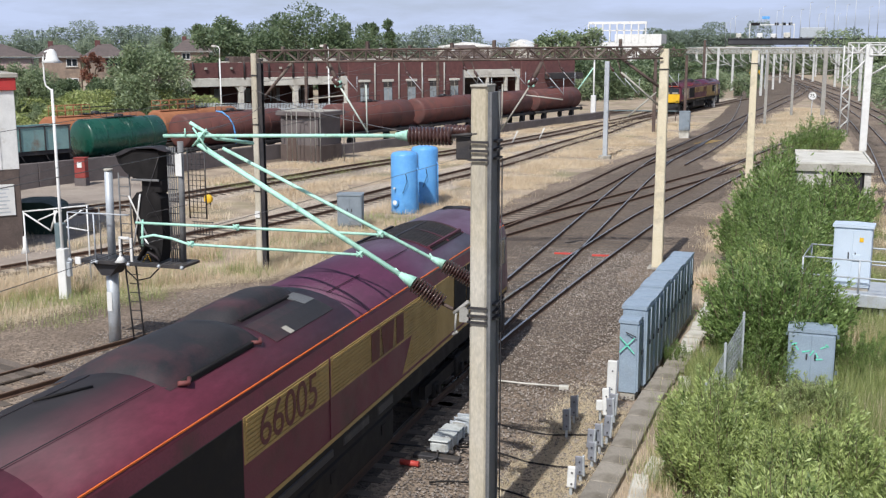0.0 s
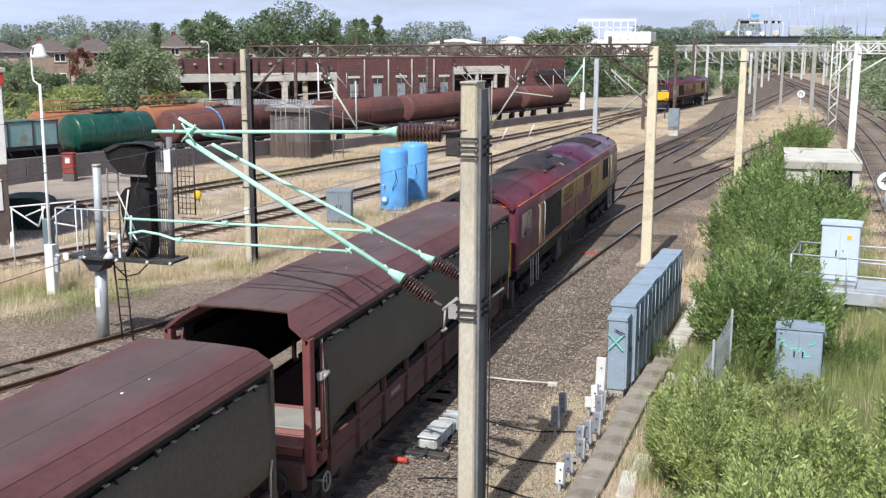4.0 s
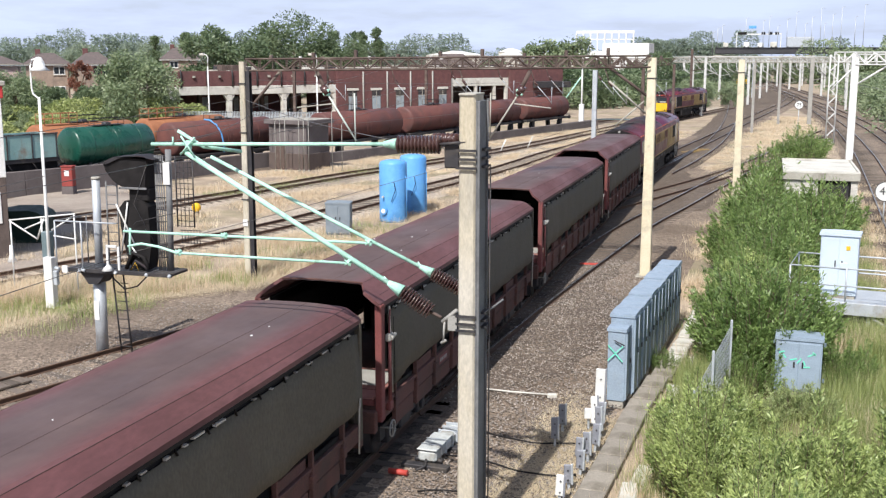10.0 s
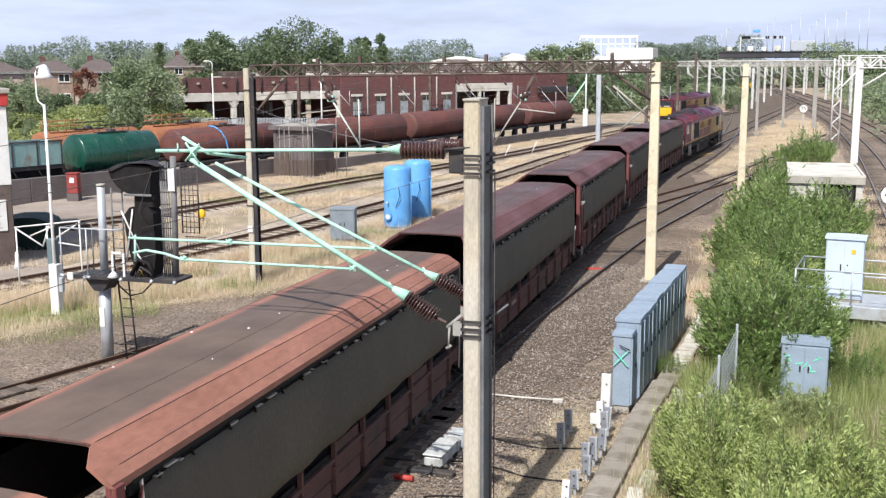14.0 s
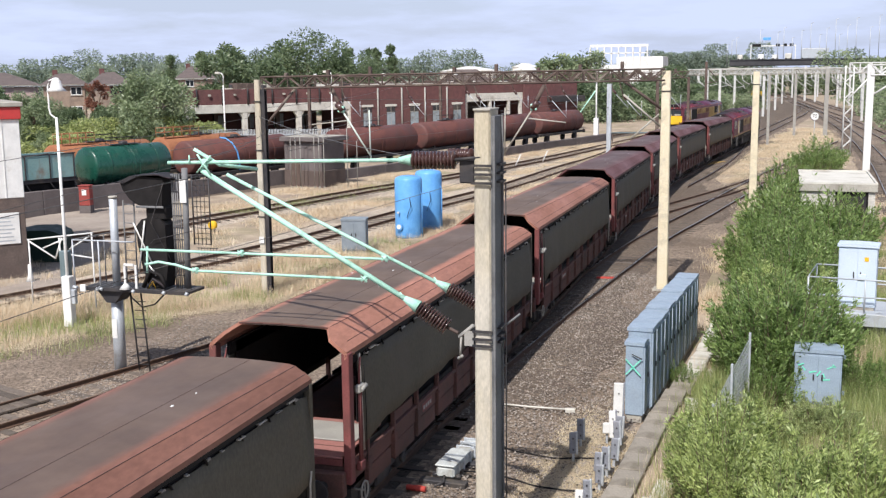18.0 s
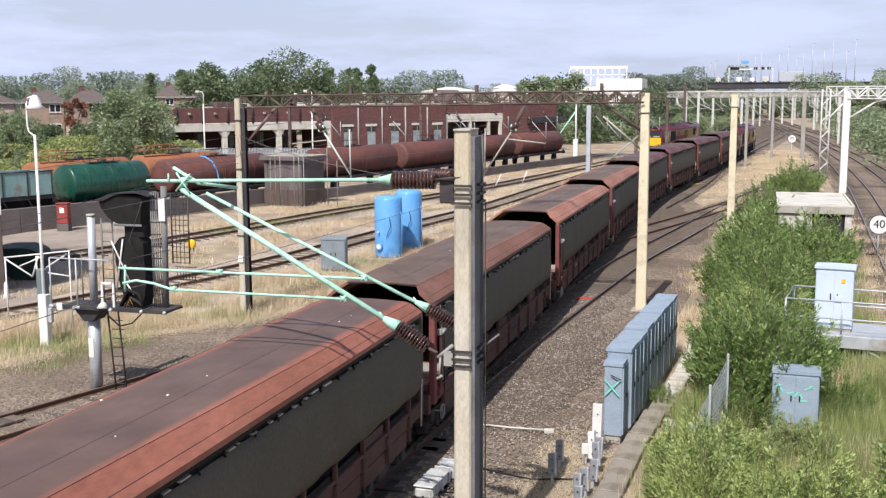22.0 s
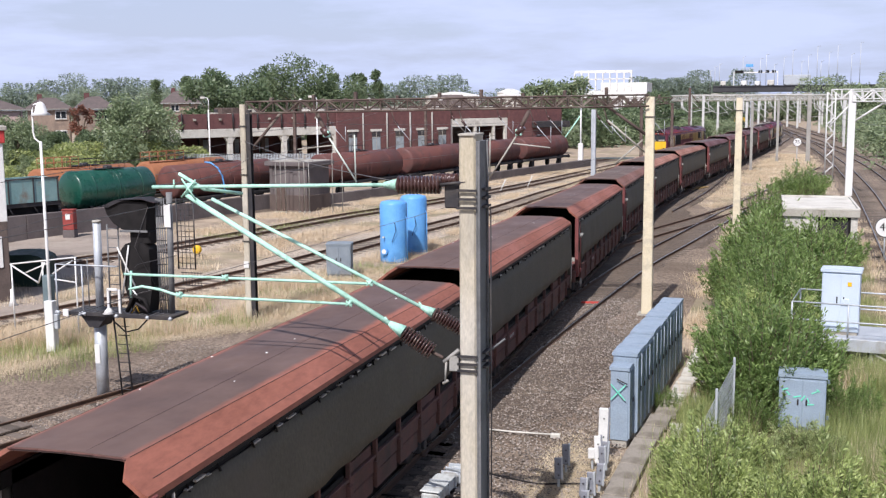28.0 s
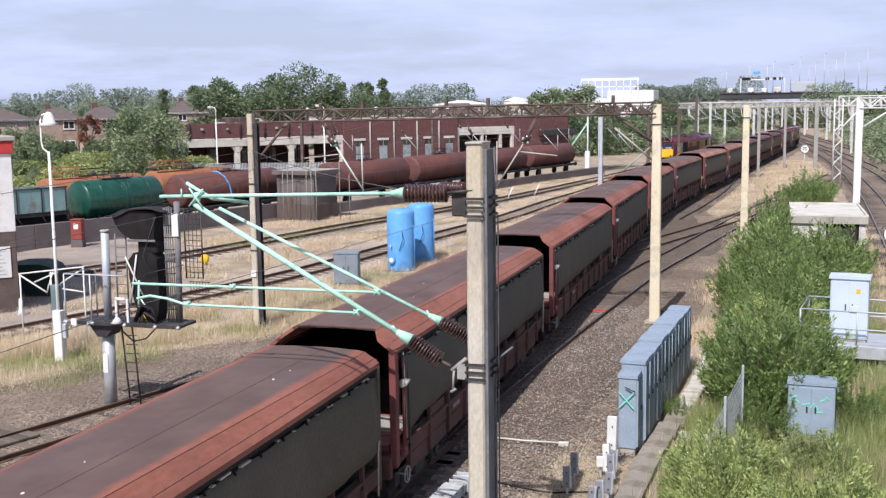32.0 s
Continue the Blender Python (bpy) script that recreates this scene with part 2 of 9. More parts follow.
M_GREENTANK = mat("green_tank_paint", (0.009, 0.058, 0.04), (0.014, 0.08, 0.055), 0.3, 0, scale=1.2, dirt=(0.04, 0.07, 0.05), dirt_amt=0.25, fine=30, bump=0.04, spec=0.5)
M_TEAL = mat("faded_teal_steel", (0.17, 0.3, 0.3), (0.24, 0.37, 0.36), 0.7, 0, scale=1.2, dirt=(0.2, 0.13, 0.09), dirt_amt=0.3, fine=30, bump=0.15)
M_BROWNTANK = mat("rusty_brown_tank", (0.12, 0.05, 0.045), (0.17, 0.068, 0.055), 0.65, 0, scale=0.8, dirt=(0.09, 0.05, 0.045), dirt_amt=0.4, dirt_scale=0.5, fine=25, bump=0.1)
M_ORANGE = mat("orange_rust_tank", (0.33, 0.14, 0.065), (0.27, 0.11, 0.055), 0.7, 0, scale=0.8, dirt=(0.2, 0.08, 0.05), dirt_amt=0.35, fine=25, bump=0.1)
M_SLATE = mat("roof_tile", (0.1, 0.082, 0.078), (0.14, 0.112, 0.105), 0.9, scale=1.5, fine=10, bump=0.4)
M_BRICKP = mat("pale_brick", (0.33, 0.255, 0.2), (0.26, 0.2, 0.16), 0.9, scale=1.5, dirt=(0.16, 0.13, 0.11), dirt_amt=0.3, dirt_scale=0.6, fine=14, bump=0.2)
M_RENDER = mat("pink_render", (0.5, 0.365, 0.335), (0.42, 0.31, 0.285), 0.9, scale=0.7, fine=20, bump=0.1)
M_GLASS = glass_mat("dark_glass")
M_CABGLASS = mat("dark_cab_glass", (0.03, 0.034, 0.036), (0.045, 0.05, 0.052), 0.12, 0, scale=1.0, bump=0, spec=0.5)
M_PALEGLASS = glass_mat("grimy_pane", (0.32, 0.36, 0.38))
M_MAROON = mat("maroon_paint", (0.115, 0.025, 0.042), (0.145, 0.034, 0.052), 0.42, 0, scale=1.0, dirt=(0.07, 0.03, 0.032), dirt_amt=0.3, dirt_scale=0.8, fine=30, bump=0.03, spec=0.25)
M_SOOT = mat("sooty_roof_panel", (0.02, 0.02, 0.023), (0.036, 0.033, 0.036), 0.7, 0, scale=1.2, dirt=(0.075, 0.035, 0.04), dirt_amt=0.3, fine=30, bump=0.08)
M_GOLD = mat("gold_band_paint", (0.4, 0.265, 0.09), (0.34, 0.23, 0.085), 0.5, 0, scale=1.5, dirt=(0.2, 0.14, 0.07), dirt_amt=0.3, fine=30, bump=0.05)
M_YELLOW = mat("warning_yellow", (0.75, 0.45, 0.02), (0.68, 0.4, 0.03), 0.5, 0, scale=1.5, dirt=(0.4, 0.28, 0.08), dirt_amt=0.2, fine=30, bump=0.03)
M_NUMBER = mat("dark_red_lettering", (0.1, 0.03, 0.028), (0.13, 0.04, 0.035), 0.6, bump=0.02)
M_ORANGELINE = mat("orange_line", (0.75, 0.16, 0.03), (0.68, 0.14, 0.03), 0.5, 0, scale=2, fine=40, bump=0)
M_TARP = mat("grey_green_sheet", (0.088, 0.076, 0.056), (0.118, 0.103, 0.077), 0.8, 0, scale=1.0, dirt=(0.11, 0.09, 0.07), dirt_amt=0.3, dirt_scale=0.7,
             fine=25, bump=0.12, bump_dist=0.02, stretch=(1, 0.8, 0.5))
M_WAGRED = mat("wagon_frame_red", (0.155, 0.048, 0.046), (0.21, 0.07, 0.064), 0.7, 0, scale=1.5, dirt=(0.11, 0.06, 0.05), dirt_amt=0.4, dirt_scale=1.2, fine=30, bump=0.1)
M_WAGLOW = mat("grimy_wagon_side", (0.098, 0.05, 0.043), (0.145, 0.07, 0.058), 0.85, 0, scale=1.5, dirt=(0.07, 0.05, 0.042), dirt_amt=0.5, dirt_scale=1.0, fine=30, bump=0.15)
M_LEAF = leaf_mat("willow_leaves", (0.06, 0.115, 0.025), (0.64, 0.73, 0.28))
M_LEAFD = leaf_mat("dark_tree_leaves", (0.065, 0.11, 0.05), (0.235, 0.295, 0.16))
M_LEAFG = leaf_mat("green_thicket_leaves", (0.055, 0.115, 0.025), (0.36, 0.48, 0.16), 0.4, 0.5, 0.9)
M_LEAFP = leaf_mat("silvery_leaves", (0.07, 0.12, 0.03), (0.62, 0.69, 0.32))
M_LEAFT = leaf_mat("yard_tree_leaves", (0.09, 0.15, 0.06), (0.4, 0.46, 0.28), scale=0.3)
M_VERGE = mat("weedy_soil", (0.17, 0.16, 0.08), (0.24, 0.2, 0.12), 0.95, scale=0.6, dirt=(0.1, 0.12, 0.04), dirt_amt=0.5, dirt_scale=0.4, fine=12, bump=0.8, bump_dist=0.05)
M_HUT = mat("dark_render", (0.115, 0.098, 0.098), (0.155, 0.135, 0.132), 0.9, scale=0.8, dirt=(0.1, 0.085, 0.08), dirt_amt=0.4, dirt_scale=0.6, fine=20, bump=0.2)
M_BARK = mat("bark", (0.12, 0.09, 0.06), (0.18, 0.14, 0.1), 0.95, scale=4, fine=40, bump=0.5)
M_DRYGRASS = leaf_mat("straw_grass", (0.52, 0.39, 0.25), (0.86, 0.75, 0.56), 0.3, 0.55, 0.25)
M_GREENGRASS = leaf_mat("green_grass", (0.13, 0.19, 0.05), (0.5, 0.53, 0.22), 0.35, 0.6)
# M_LEAFH and M_FARTREE: distance haze is mixed into the leaf colours
M_LEAFH = leaf_mat("haze_tinted_leaves", (0.15, 0.2, 0.13), (0.36, 0.42, 0.3), scale=0.3)
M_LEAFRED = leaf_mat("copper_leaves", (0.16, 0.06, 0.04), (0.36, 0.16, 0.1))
M_FARTREE = leaf_mat("haze_tinted_far_wood", (0.14, 0.19, 0.15), (0.27, 0.33, 0.25), 0.2)


def roof_mat(name, soot, red, lo, hi, rough=0.55, spec=0.5, ragged=0.35, grade=0.12, both=True):
    """Painted steel roof, soot along the crown fading to the paint on both slopes, or on one."""
    m = mat(name, red, tuple(c * 0.8 for c in red), rough, 0, spec=spec, scale=0.9, dirt=tuple(c * 0.62 for c in red), dirt_amt=0.3, dirt_scale=0.5, fine=12, bump=0.03,
            stretch=(1, 0.35, 1), rand=grade)
    t = m.node_tree
    p = t.nodes["Principled BSDF"]
    src = p.inputs["Base Color"].links[0].from_socket
    co = t.nodes.new("ShaderNodeTexCoord")
    sep = t.nodes.new("ShaderNodeSeparateXYZ")
    t.links.new(co.outputs["Object"], sep.inputs[0])
    nz = t.nodes.new("ShaderNodeTexNoise")
    nz.inputs["Scale"].default_value = 2.2
    nz.inputs["Detail"].default_value = 6
    t.links.new(co.outputs["Object"], nz.inputs["Vector"])
    ad = t.nodes.new("ShaderNodeMath")
    ad.operation = "MULTIPLY_ADD"
    ad.inputs[1].default_value = ragged
    t.links.new(nz.outputs["Fac"], ad.inputs[0])
    ab = t.nodes.new("ShaderNodeMath")
    ab.operation = "ABSOLUTE" if both else "ADD"
    ab.inputs[1].default_value = 0.0
    t.links.new(sep.outputs[0], ab.inputs[0])
    t.links.new(ab.outputs[0], ad.inputs[2])
    mr = t.nodes.new("ShaderNodeMapRange")
    mr.inputs["From Min"].default_value, mr.inputs["From Max"].default_value = lo + ragged / 2, hi + ragged / 2
    t.links.new(ad.outputs[0], mr.inputs["Value"])
    mx = t.nodes.new("ShaderNodeMix")
    mx.data_type = "RGBA"
    grime = t.nodes.new("ShaderNodeTexNoise")
    grime.inputs["Scale"].default_value = 0.9
    grime.inputs["Detail"].default_value = 9
    grime.inputs["Roughness"].default_value = 0.65
    t.links.new(co.outputs["Object"], grime.inputs["Vector"])
    sr = t.nodes.new("ShaderNodeValToRGB")
    sr.color_ramp.elements[0].position, sr.color_ramp.elements[1].position = 0.34, 0.66
    sr.color_ramp.elements[0].color = (soot[0] * 0.8, soot[1] * 0.78, soot[2] * 0.78, 1)
    sr.color_ramp.elements[1].color = (soot[0] * 1.18, soot[1] * 1.16, soot[2] * 1.12, 1)
    t.links.new(grime.outputs["Fac"], sr.inputs[0])
    t.links.new(sr.outputs[0], mx.inputs["A"])
    t.links.new(src, mx.inputs["B"])
    t.links.new(mr.outputs[0], mx.inputs["Factor"])
    t.links.new(mx.outputs["Result"], p.inputs["Base Color"])
    return m


M_ROOF_A = roof_mat("maroon_wagon_roof", (0.105, 0.07, 0.066), (0.132, 0.056, 0.055), 0.5, 0.92, 0.6, 0.35, ragged=0.12)
M_ROOF_B = roof_mat("rusty_wagon_roof", (0.125, 0.082, 0.07), (0.3, 0.112, 0.075), 0.76, 0.9, 0.62, 0.35, ragged=0.12)
M_LOCOROOF = roof_mat("sooty_maroon_roof", (0.02, 0.018, 0.021), (0.12, 0.024, 0.042), 0.05, 1.05, 0.55, 0.35, ragged=0.25, grade=0.0, both=False)
# glossy maroon, with the sky's purple sheen mixed into the colour
M_LOCOSHEEN = roof_mat("sky_tinted_maroon_roof", (0.062, 0.024, 0.05), (0.1, 0.027, 0.062), -0.6, 0.6, 0.36, 0.8, grade=0.0, both=False)
M_SOOTLINE = mat("seam_grime", (0.06, 0.04, 0.036), (0.08, 0.05, 0.045), 0.8, bump=0)
M_WAGPINK = mat("faded_pink_red", (0.32, 0.15, 0.13), (0.27, 0.12, 0.105), 0.7, dirt=(0.2, 0.1, 0.09), dirt_amt=0.3, bump=0.05)
M_POST = mat("weathered_grey_post", (0.27, 0.26, 0.24), (0.34, 0.33, 0.3), 0.8, scale=2, fine=40, bump=0.1)
M_PLATE = mat("grey_marker_plate", (0.2, 0.21, 0.24), (0.26, 0.27, 0.3), 0.6, scale=3, fine=40, bump=0.05)
M_SIDESTEEL = mat("grey_channel_steel", (0.13, 0.135, 0.14), (0.2, 0.2, 0.2), 0.7, 0.1, scale=1.2, dirt=(0.08, 0.08, 0.08), dirt_amt=0.4, fine=30, bump=0.15)
M_STRAWPALE = leaf_mat("trampled_straw", (0.5, 0.4, 0.26), (0.78, 0.68, 0.5), 0.3, 0.6)
M_ROOF_C = roof_mat("brown_wagon_roof", (0.13, 0.092, 0.074), (0.24, 0.112, 0.08), 0.74, 0.92, 0.62, 0.35, ragged=0.12)
M_ROOF_D = roof_mat("faded_orange_wagon_roof", (0.13, 0.094, 0.074), (0.36, 0.165, 0.115), 0.68, 0.82, 0.62, 0.35, ragged=0.12)
M_FARWHITE = mat("far_pale_paint", (0.55, 0.55, 0.53), (0.46, 0.46, 0.45), 0.7, scale=2, bump=0.02)
M_CINDER = mat("cinder_yard", (0.27, 0.225, 0.19), (0.36, 0.31, 0.26), 0.95, scale=0.4, dirt=(0.17, 0.14, 0.12), dirt_amt=0.4, dirt_scale=0.25, fine=10, bump=0.6, bump_dist=0.04)
M_PALEBOARD = mat("pale_blue_board", (0.3, 0.34, 0.37), (0.24, 0.28, 0.3), 0.8, scale=1.5, dirt=(0.15, 0.13, 0.12), dirt_amt=0.3, bump=0.1)
M_MACHINE = mat("machine_grey", (0.52, 0.54, 0.52), (0.44, 0.46, 0.45), 0.6, scale=4, dirt=(0.25, 0.22, 0.18), dirt_amt=0.35, dirt_scale=2.5, fine=40, bump=0.08)
M_SLATEBOX = mat("slate_blue_box", (0.19, 0.225, 0.26), (0.24, 0.28, 0.31), 0.6, scale=2, dirt=(0.12, 0.12, 0.12), dirt_amt=0.3, bump=0.05)

# ---- mesh helpers ----


class Geo:
    """Collects vertices and faces; each call adds one solid piece."""

    def __init__(self):
        self.v, self.f, self.s = [], [], []

    def add(self, verts, faces, smooth=False, m=None):
        o = len(self.v)
        self.v.extend([tuple(m @ Vector(q)) for q in verts] if m else [tuple(q) for q in verts])
        self.f.extend([tuple(i + o for i in q) for q in faces])
        self.s.extend([smooth] * len(faces))
        return self

    def box(self, x0, x1, y0, y1, z0, z1, m=None):
        v = [(x0, y0, z0), (x1, y0, z0), (x1, y1, z0), (x0, y1, z0), (x0, y0, z1), (x1, y0, z1), (x1, y1, z1), (x0, y1, z1)]
        return self.add(v, [(3, 2, 1, 0), (4, 5, 6, 7), (0, 1, 5, 4), (1, 2, 6, 5), (2, 3, 7, 6), (3, 0, 4, 7)], m=m)

    def cbox(self, x0, x1, y0, y1, z0, z1, c=0.02, m=None):
        """A box with its edges chamfered."""
        v, idx = [], {}
        for a, X in enumerate((x0, x1)):
            for b, Y in enumerate((y0, y1)):
                for d, Z in enumerate((z0, z1)):
                    sx, sy, sz = (c if a == 0 else -c), (c if b == 0 else -c), (c if d == 0 else -c)
                    idx[a, b, d] = len(v)
                    v += [(X, Y + sy, Z + sz), (X + sx, Y, Z + sz), (X + sx, Y + sy, Z)]
        f = []
        for a in (0, 1):
            q = [idx[a, 0, 0], idx[a, 1, 0], idx[a, 1, 1], idx[a, 0, 1]]
            f.append(tuple(q if a else q[::-1]))
            q = [idx[0, a, 0] + 1, idx[1, a, 0] + 1, idx[1, a, 1] + 1, idx[0, a, 1] + 1]
            f.append(tuple(q[::-1] if a else q))
            q = [idx[0, 0, a] + 2, idx[1, 0, a] + 2, idx[1, 1, a] + 2, idx[0, 1, a] + 2]
            f.append(tuple(q if a else q[::-1]))
        for i in (0, 1):
            for j in (0, 1):
                f.append((idx[i, j, 0], idx[i, j, 1], idx[i, j, 1] + 1, idx[i, j, 0] + 1))
                f.append((idx[i, 0, j], idx[i, 1, j], idx[i, 1, j] + 2, idx[i, 0, j] + 2))
                f.append((idx[0, i, j] + 1, idx[1, i, j] + 1, idx[1, i, j] + 2, idx[0, i, j] + 2))
        for a in (0, 1):
            for b in (0, 1):
                for d in (0, 1):
                    k = idx[a, b, d]
                    f.append((k, k + 1, k + 2))
        return self.add(v, f, m=m)

    def tube(self, pts, r, n=8, r1=None, caps=True):
        """A round bar along points; r to r1."""
        pts = [Vector(p) for p in pts]
        rings = []
        v, f = [], []
        for i, p in enumerate(pts):
            d = (pts[min(i + 1, len(pts) - 1)] - pts[max(i - 1, 0)]).normalized()
            up = Vector((0, 0, 1)) if abs(d.z) < 0.9 else Vector((1, 0, 0))
            a = d.cross(up).normalized()
            b = a.cross(d)
            k = i / max(1, len(pts) - 1)
            rr = r if r1 is None else r + (r1 - r) * k
            for j in range(n):
                w = 2 * math.pi * j / n
                v.append(p + a * math.cos(w) * rr + b * math.sin(w) * rr)
        for i in range(len(pts) - 1):
            for j in range(n):
                f.append((i * n + j, i * n + (j + 1) % n, (i + 1) * n + (j + 1) % n, (i + 1) * n + j))
        self.add(v, f, True)
        if caps:
            o = len(self.v) - len(v)
            self.f += [tuple(range(o + n - 1, o - 1, -1)), tuple(range(len(self.v) - n, len(self.v)))]
            self.s += [False, False]
        return self

    def lathe(self, prof, n=20, m=None):
        """Profile of (radius, z) turned about z."""
        v, f = [], []
        for r, z in prof:
            for j in range(n):
                w = 2 * math.pi * j / n
                v.append((r * math.cos(w), r * math.sin(w), z))
        for i in range(len(prof) - 1):
            for j in range(n):
                f.append((i * n + j, i * n + (j + 1) % n, (i + 1) * n + (j + 1) % n, (i + 1) * n + j))
        return self.add(v, f, True, m)

    def prism(self, prof, y0, y1, m=None, smooth=False, closed=True):
        """A profile of (x, z), counter-clockwise seen from -y, drawn along y."""
        n = len(prof)
        v = [(x, y0, z) for x, z in prof] + [(x, y1, z) for x, z in prof]
        f = [(i, (i + 1) % n, n + (i + 1) % n, n + i) for i in range(n if closed else n - 1)]
        self.add(v, f, smooth, m)
        if closed:
            o = len(self.v) - 2 * n
            self.f += [tuple(range(o + n - 1, o - 1, -1)), tuple(range(o + n, o + 2 * n))]
            self.s += [False, False]
        return self

    def sheet(self, prof, y0, y1, th=0.05, m=None, smooth=False):
        """An open profile of (x, z) with thickness th below it, drawn along y."""
        low = [(x * (1 - th * 0.7), z - th) for x, z in prof]
        return self.prism(list(prof) + low[::-1], y0, y1, m, smooth)

    def mesh(self, name):
        me = bpy.data.meshes.new(name)
        me.from_pydata(self.v, [], self.f)
        me.polygons.foreach_set("use_smooth", self.s)
        me.update()
        return me


def fix(me):
    bm = bmesh.new()
    bm.from_mesh(me)
    bmesh.ops.recalc_face_normals(bm, faces=bm.faces)
    bm.to_mesh(me)
    bm.free()


def part(name, g, material, parent=None, label="", at=None):
    """Links a Geo as one mesh object under a thing or a part."""
    me = g.mesh(name) if isinstance(g, Geo) else g
    if isinstance(g, Geo) and len(me.polygons) < 20000:
        fix(me)
    if material and not me.materials:
        me.materials.append(material)
    ob = new(name, me)
    if parent:
        ob.parent = parent
    if at is not None:
        ob.matrix_basis = at
    if label:
        tagged(ob, label)
    return ob


def thing(name, label, category, group="", at=None, kind=""):
    ob = new(name)
    ob.empty_display_size = 0.2
    if at is not None:
        ob.matrix_basis = at
    return tagged(ob, label, category, group, kind)


def lerp_table(rows, u):
    """Smooth interpolation in a table of (u, value)."""
    if u <= rows[0][0]:
        (a, p), (b, q) = rows[0], rows[1]
        return p + (q - p) * (u - a) / (b - a)
    for i in range(len(rows) - 1):
        (a, p), (b, q) = rows[i], rows[i + 1]
        if u <= b or i == len(rows) - 2:
            h = b - a
            sl = (q - p) / h
            m0 = sl if i == 0 else (q - rows[i - 1][1]) / (b - rows[i - 1][0])
            m1 = sl if i == len(rows) - 2 else (rows[i + 2][1] - p) / (rows[i + 2][0] - a)
            s = (u - a) / h
            if s > 1:
                return q + m1 * (u - b)
            return (2 * s**3 - 3 * s**2 + 1) * p + (s**3 - 2 * s**2 + s) * h * m0 + (-2 * s**3 + 3 * s**2) * q + (s**3 - s**2) * h * m1


rng = random.Random(7)

# ---- the setting: ground, beds of ballast, tracks ----
def grid_ground():
    g = Geo()
    ax = [-3000, -1200, -600, -350] + list(range(-240, 121, 6)) + [160, 300, 600, 1200, 3000]
    ay = [-1500, -400, -150] + list(range(-60, 301, 6)) + [340, 420, 600, 1000, 1800, 4200]
    v = []
    for y in ay:
        for x in ax:
            z = -0.26 + 0.06 * noise.noise((x * 0.07, y * 0.07, 0))
            if x < -42 and -60 < y < 300:
                z += min(1.0, (-42 - x) / 60) * 1.2
            v.append((x, y, z))
    n = len(ax)
    f = [(j * n + i, j * n + i + 1, (j + 1) * n + i + 1, (j + 1) * n + i) for j in range(len(ay) - 1) for i in range(n - 1)]
    g.add(v, f)
    return tagged(part("ground", g, M_GROUND), "dry straw-coloured railway ground with dusty patches", "ground", kind="structure")


grid_ground()


def bed(name, left, right, y0, y1, z, material, label, edge=0.35):
    """A sheet of stone between two edge tables of (y, x), with an uneven margin."""
    g = Geo()
    v, f, n = [], [], 7
    ys = list(np.arange(y0, y1, 1.5)) + [y1]
    for j, y in enumerate(ys):
        a = lerp_table(left, y) + edge * noise.noise((y * 0.5, 3.1, z))
        b = lerp_table(right, y) + edge * noise.noise((y * 0.5, 9.7, z))
        for i in range(n):
            k = i / (n - 1)
            drop = 0.09 if i in (0, n - 1) else 0.0
            v.append((a + (b - a) * k, y, z - drop + 0.015 * noise.noise((i * 2.3, y * 0.4, 1))))
    for j in range(len(ys) - 1):
        for i in range(n - 1):
            o = j * n + i
            f.append((o, o + 1, o + n + 1, o + n))
    g.add(v, f, True)
    return tagged(part(name, g, material), label, "ballast", kind="structure")


T0 = [(-260, 0.0), (-60, 0.0), (10, 0.0), (40, 0.12), (60, 0.15), (71, 0.22), (82, 0.56), (97, 1.74), (112.5, 3.3), (128, 4.8), (143.5, 6.2), (171, 8.9), (200, 11.8), (218, 13.2), (240, 14.1), (273, 13.0), (320, 10.6), (420, 4.0)]
T1 = [(22, 0.05), (29, 0.43), (35.8, 0.95), (44, 1.7), (53.6, 2.7), (60.4, 3.8), (69.6, 5.2), (80, 6.8), (90, 8.4), (110, 12.2), (130, 15.8)]
TB = [(8, -14.0), (15, -11.6), (20, -10.1), (25, -8.5), (30, -7.1), (38, -5.7), (48, -4.2), (55, -3.1), (62, -2.2), (77, -1.0), (85, 0.1), (97, 1.6), (112, 3.2)]
TC = [(38, -5.7), (44, -4.2), (49.5, -2.6), (53.5, -1.5), (58.4, 0.1), (66, 2.4), (73.8, 4.7), (81, 6.6), (88.7, 8.2)]
TE = [(15, -26), (25, -21.6), (33, -19.0), (38, -17.2), (45, -15.2), (50, -14.1), (56, -13.3), (62, -12.5), (73, -10.8), (79, -10.1), (92, -9.2), (102, -8.1), (123, -6.9), (140, -4.3), (160, -0.8), (185, 3.4)]
TF = [(30, -36), (38, -31), (44, -27.5), (50, -24.6), (62, -21.6), (70, -19.9), (76, -18.2), (86, -15.6), (100, -12.8), (115, -10.4), (133, -7.8), (160, -5.0), (200, -1.5)]
TG = [(44, -41.5), (59, -35.0), (66, -32.6), (76, -29.5), (82, -27.2), (94, -23.8), (115, -18.8), (130, -14.8), (150, -10.0)]
TD = [(64, 0.6), (77.5, 1.6), (88, 2.7), (104, 3.85), (122, 4.4), (144, 4.5), (175, 4.1), (206, 3.4), (232, 2.4), (290, -0.5)]
M1 = [(-20, 11.5), (30, 14.0), (60, 15.3), (80, 16.2), (102, 17.0), (140, 17.4), (198, 16.3), (280, 12.7), (400, 5.0)]
M2 = [(-20, 15.0), (30, 17.6), (60, 18.9), (80, 19.9), (128, 20.9), (169, 19.9), (219, 17.3), (307, 12.5), (400, 8.0)]
M3 = [(-20, 21), (60, 24.5), (128, 25.5), (180, 24), (240, 20), (330, 15), (420, 9)]

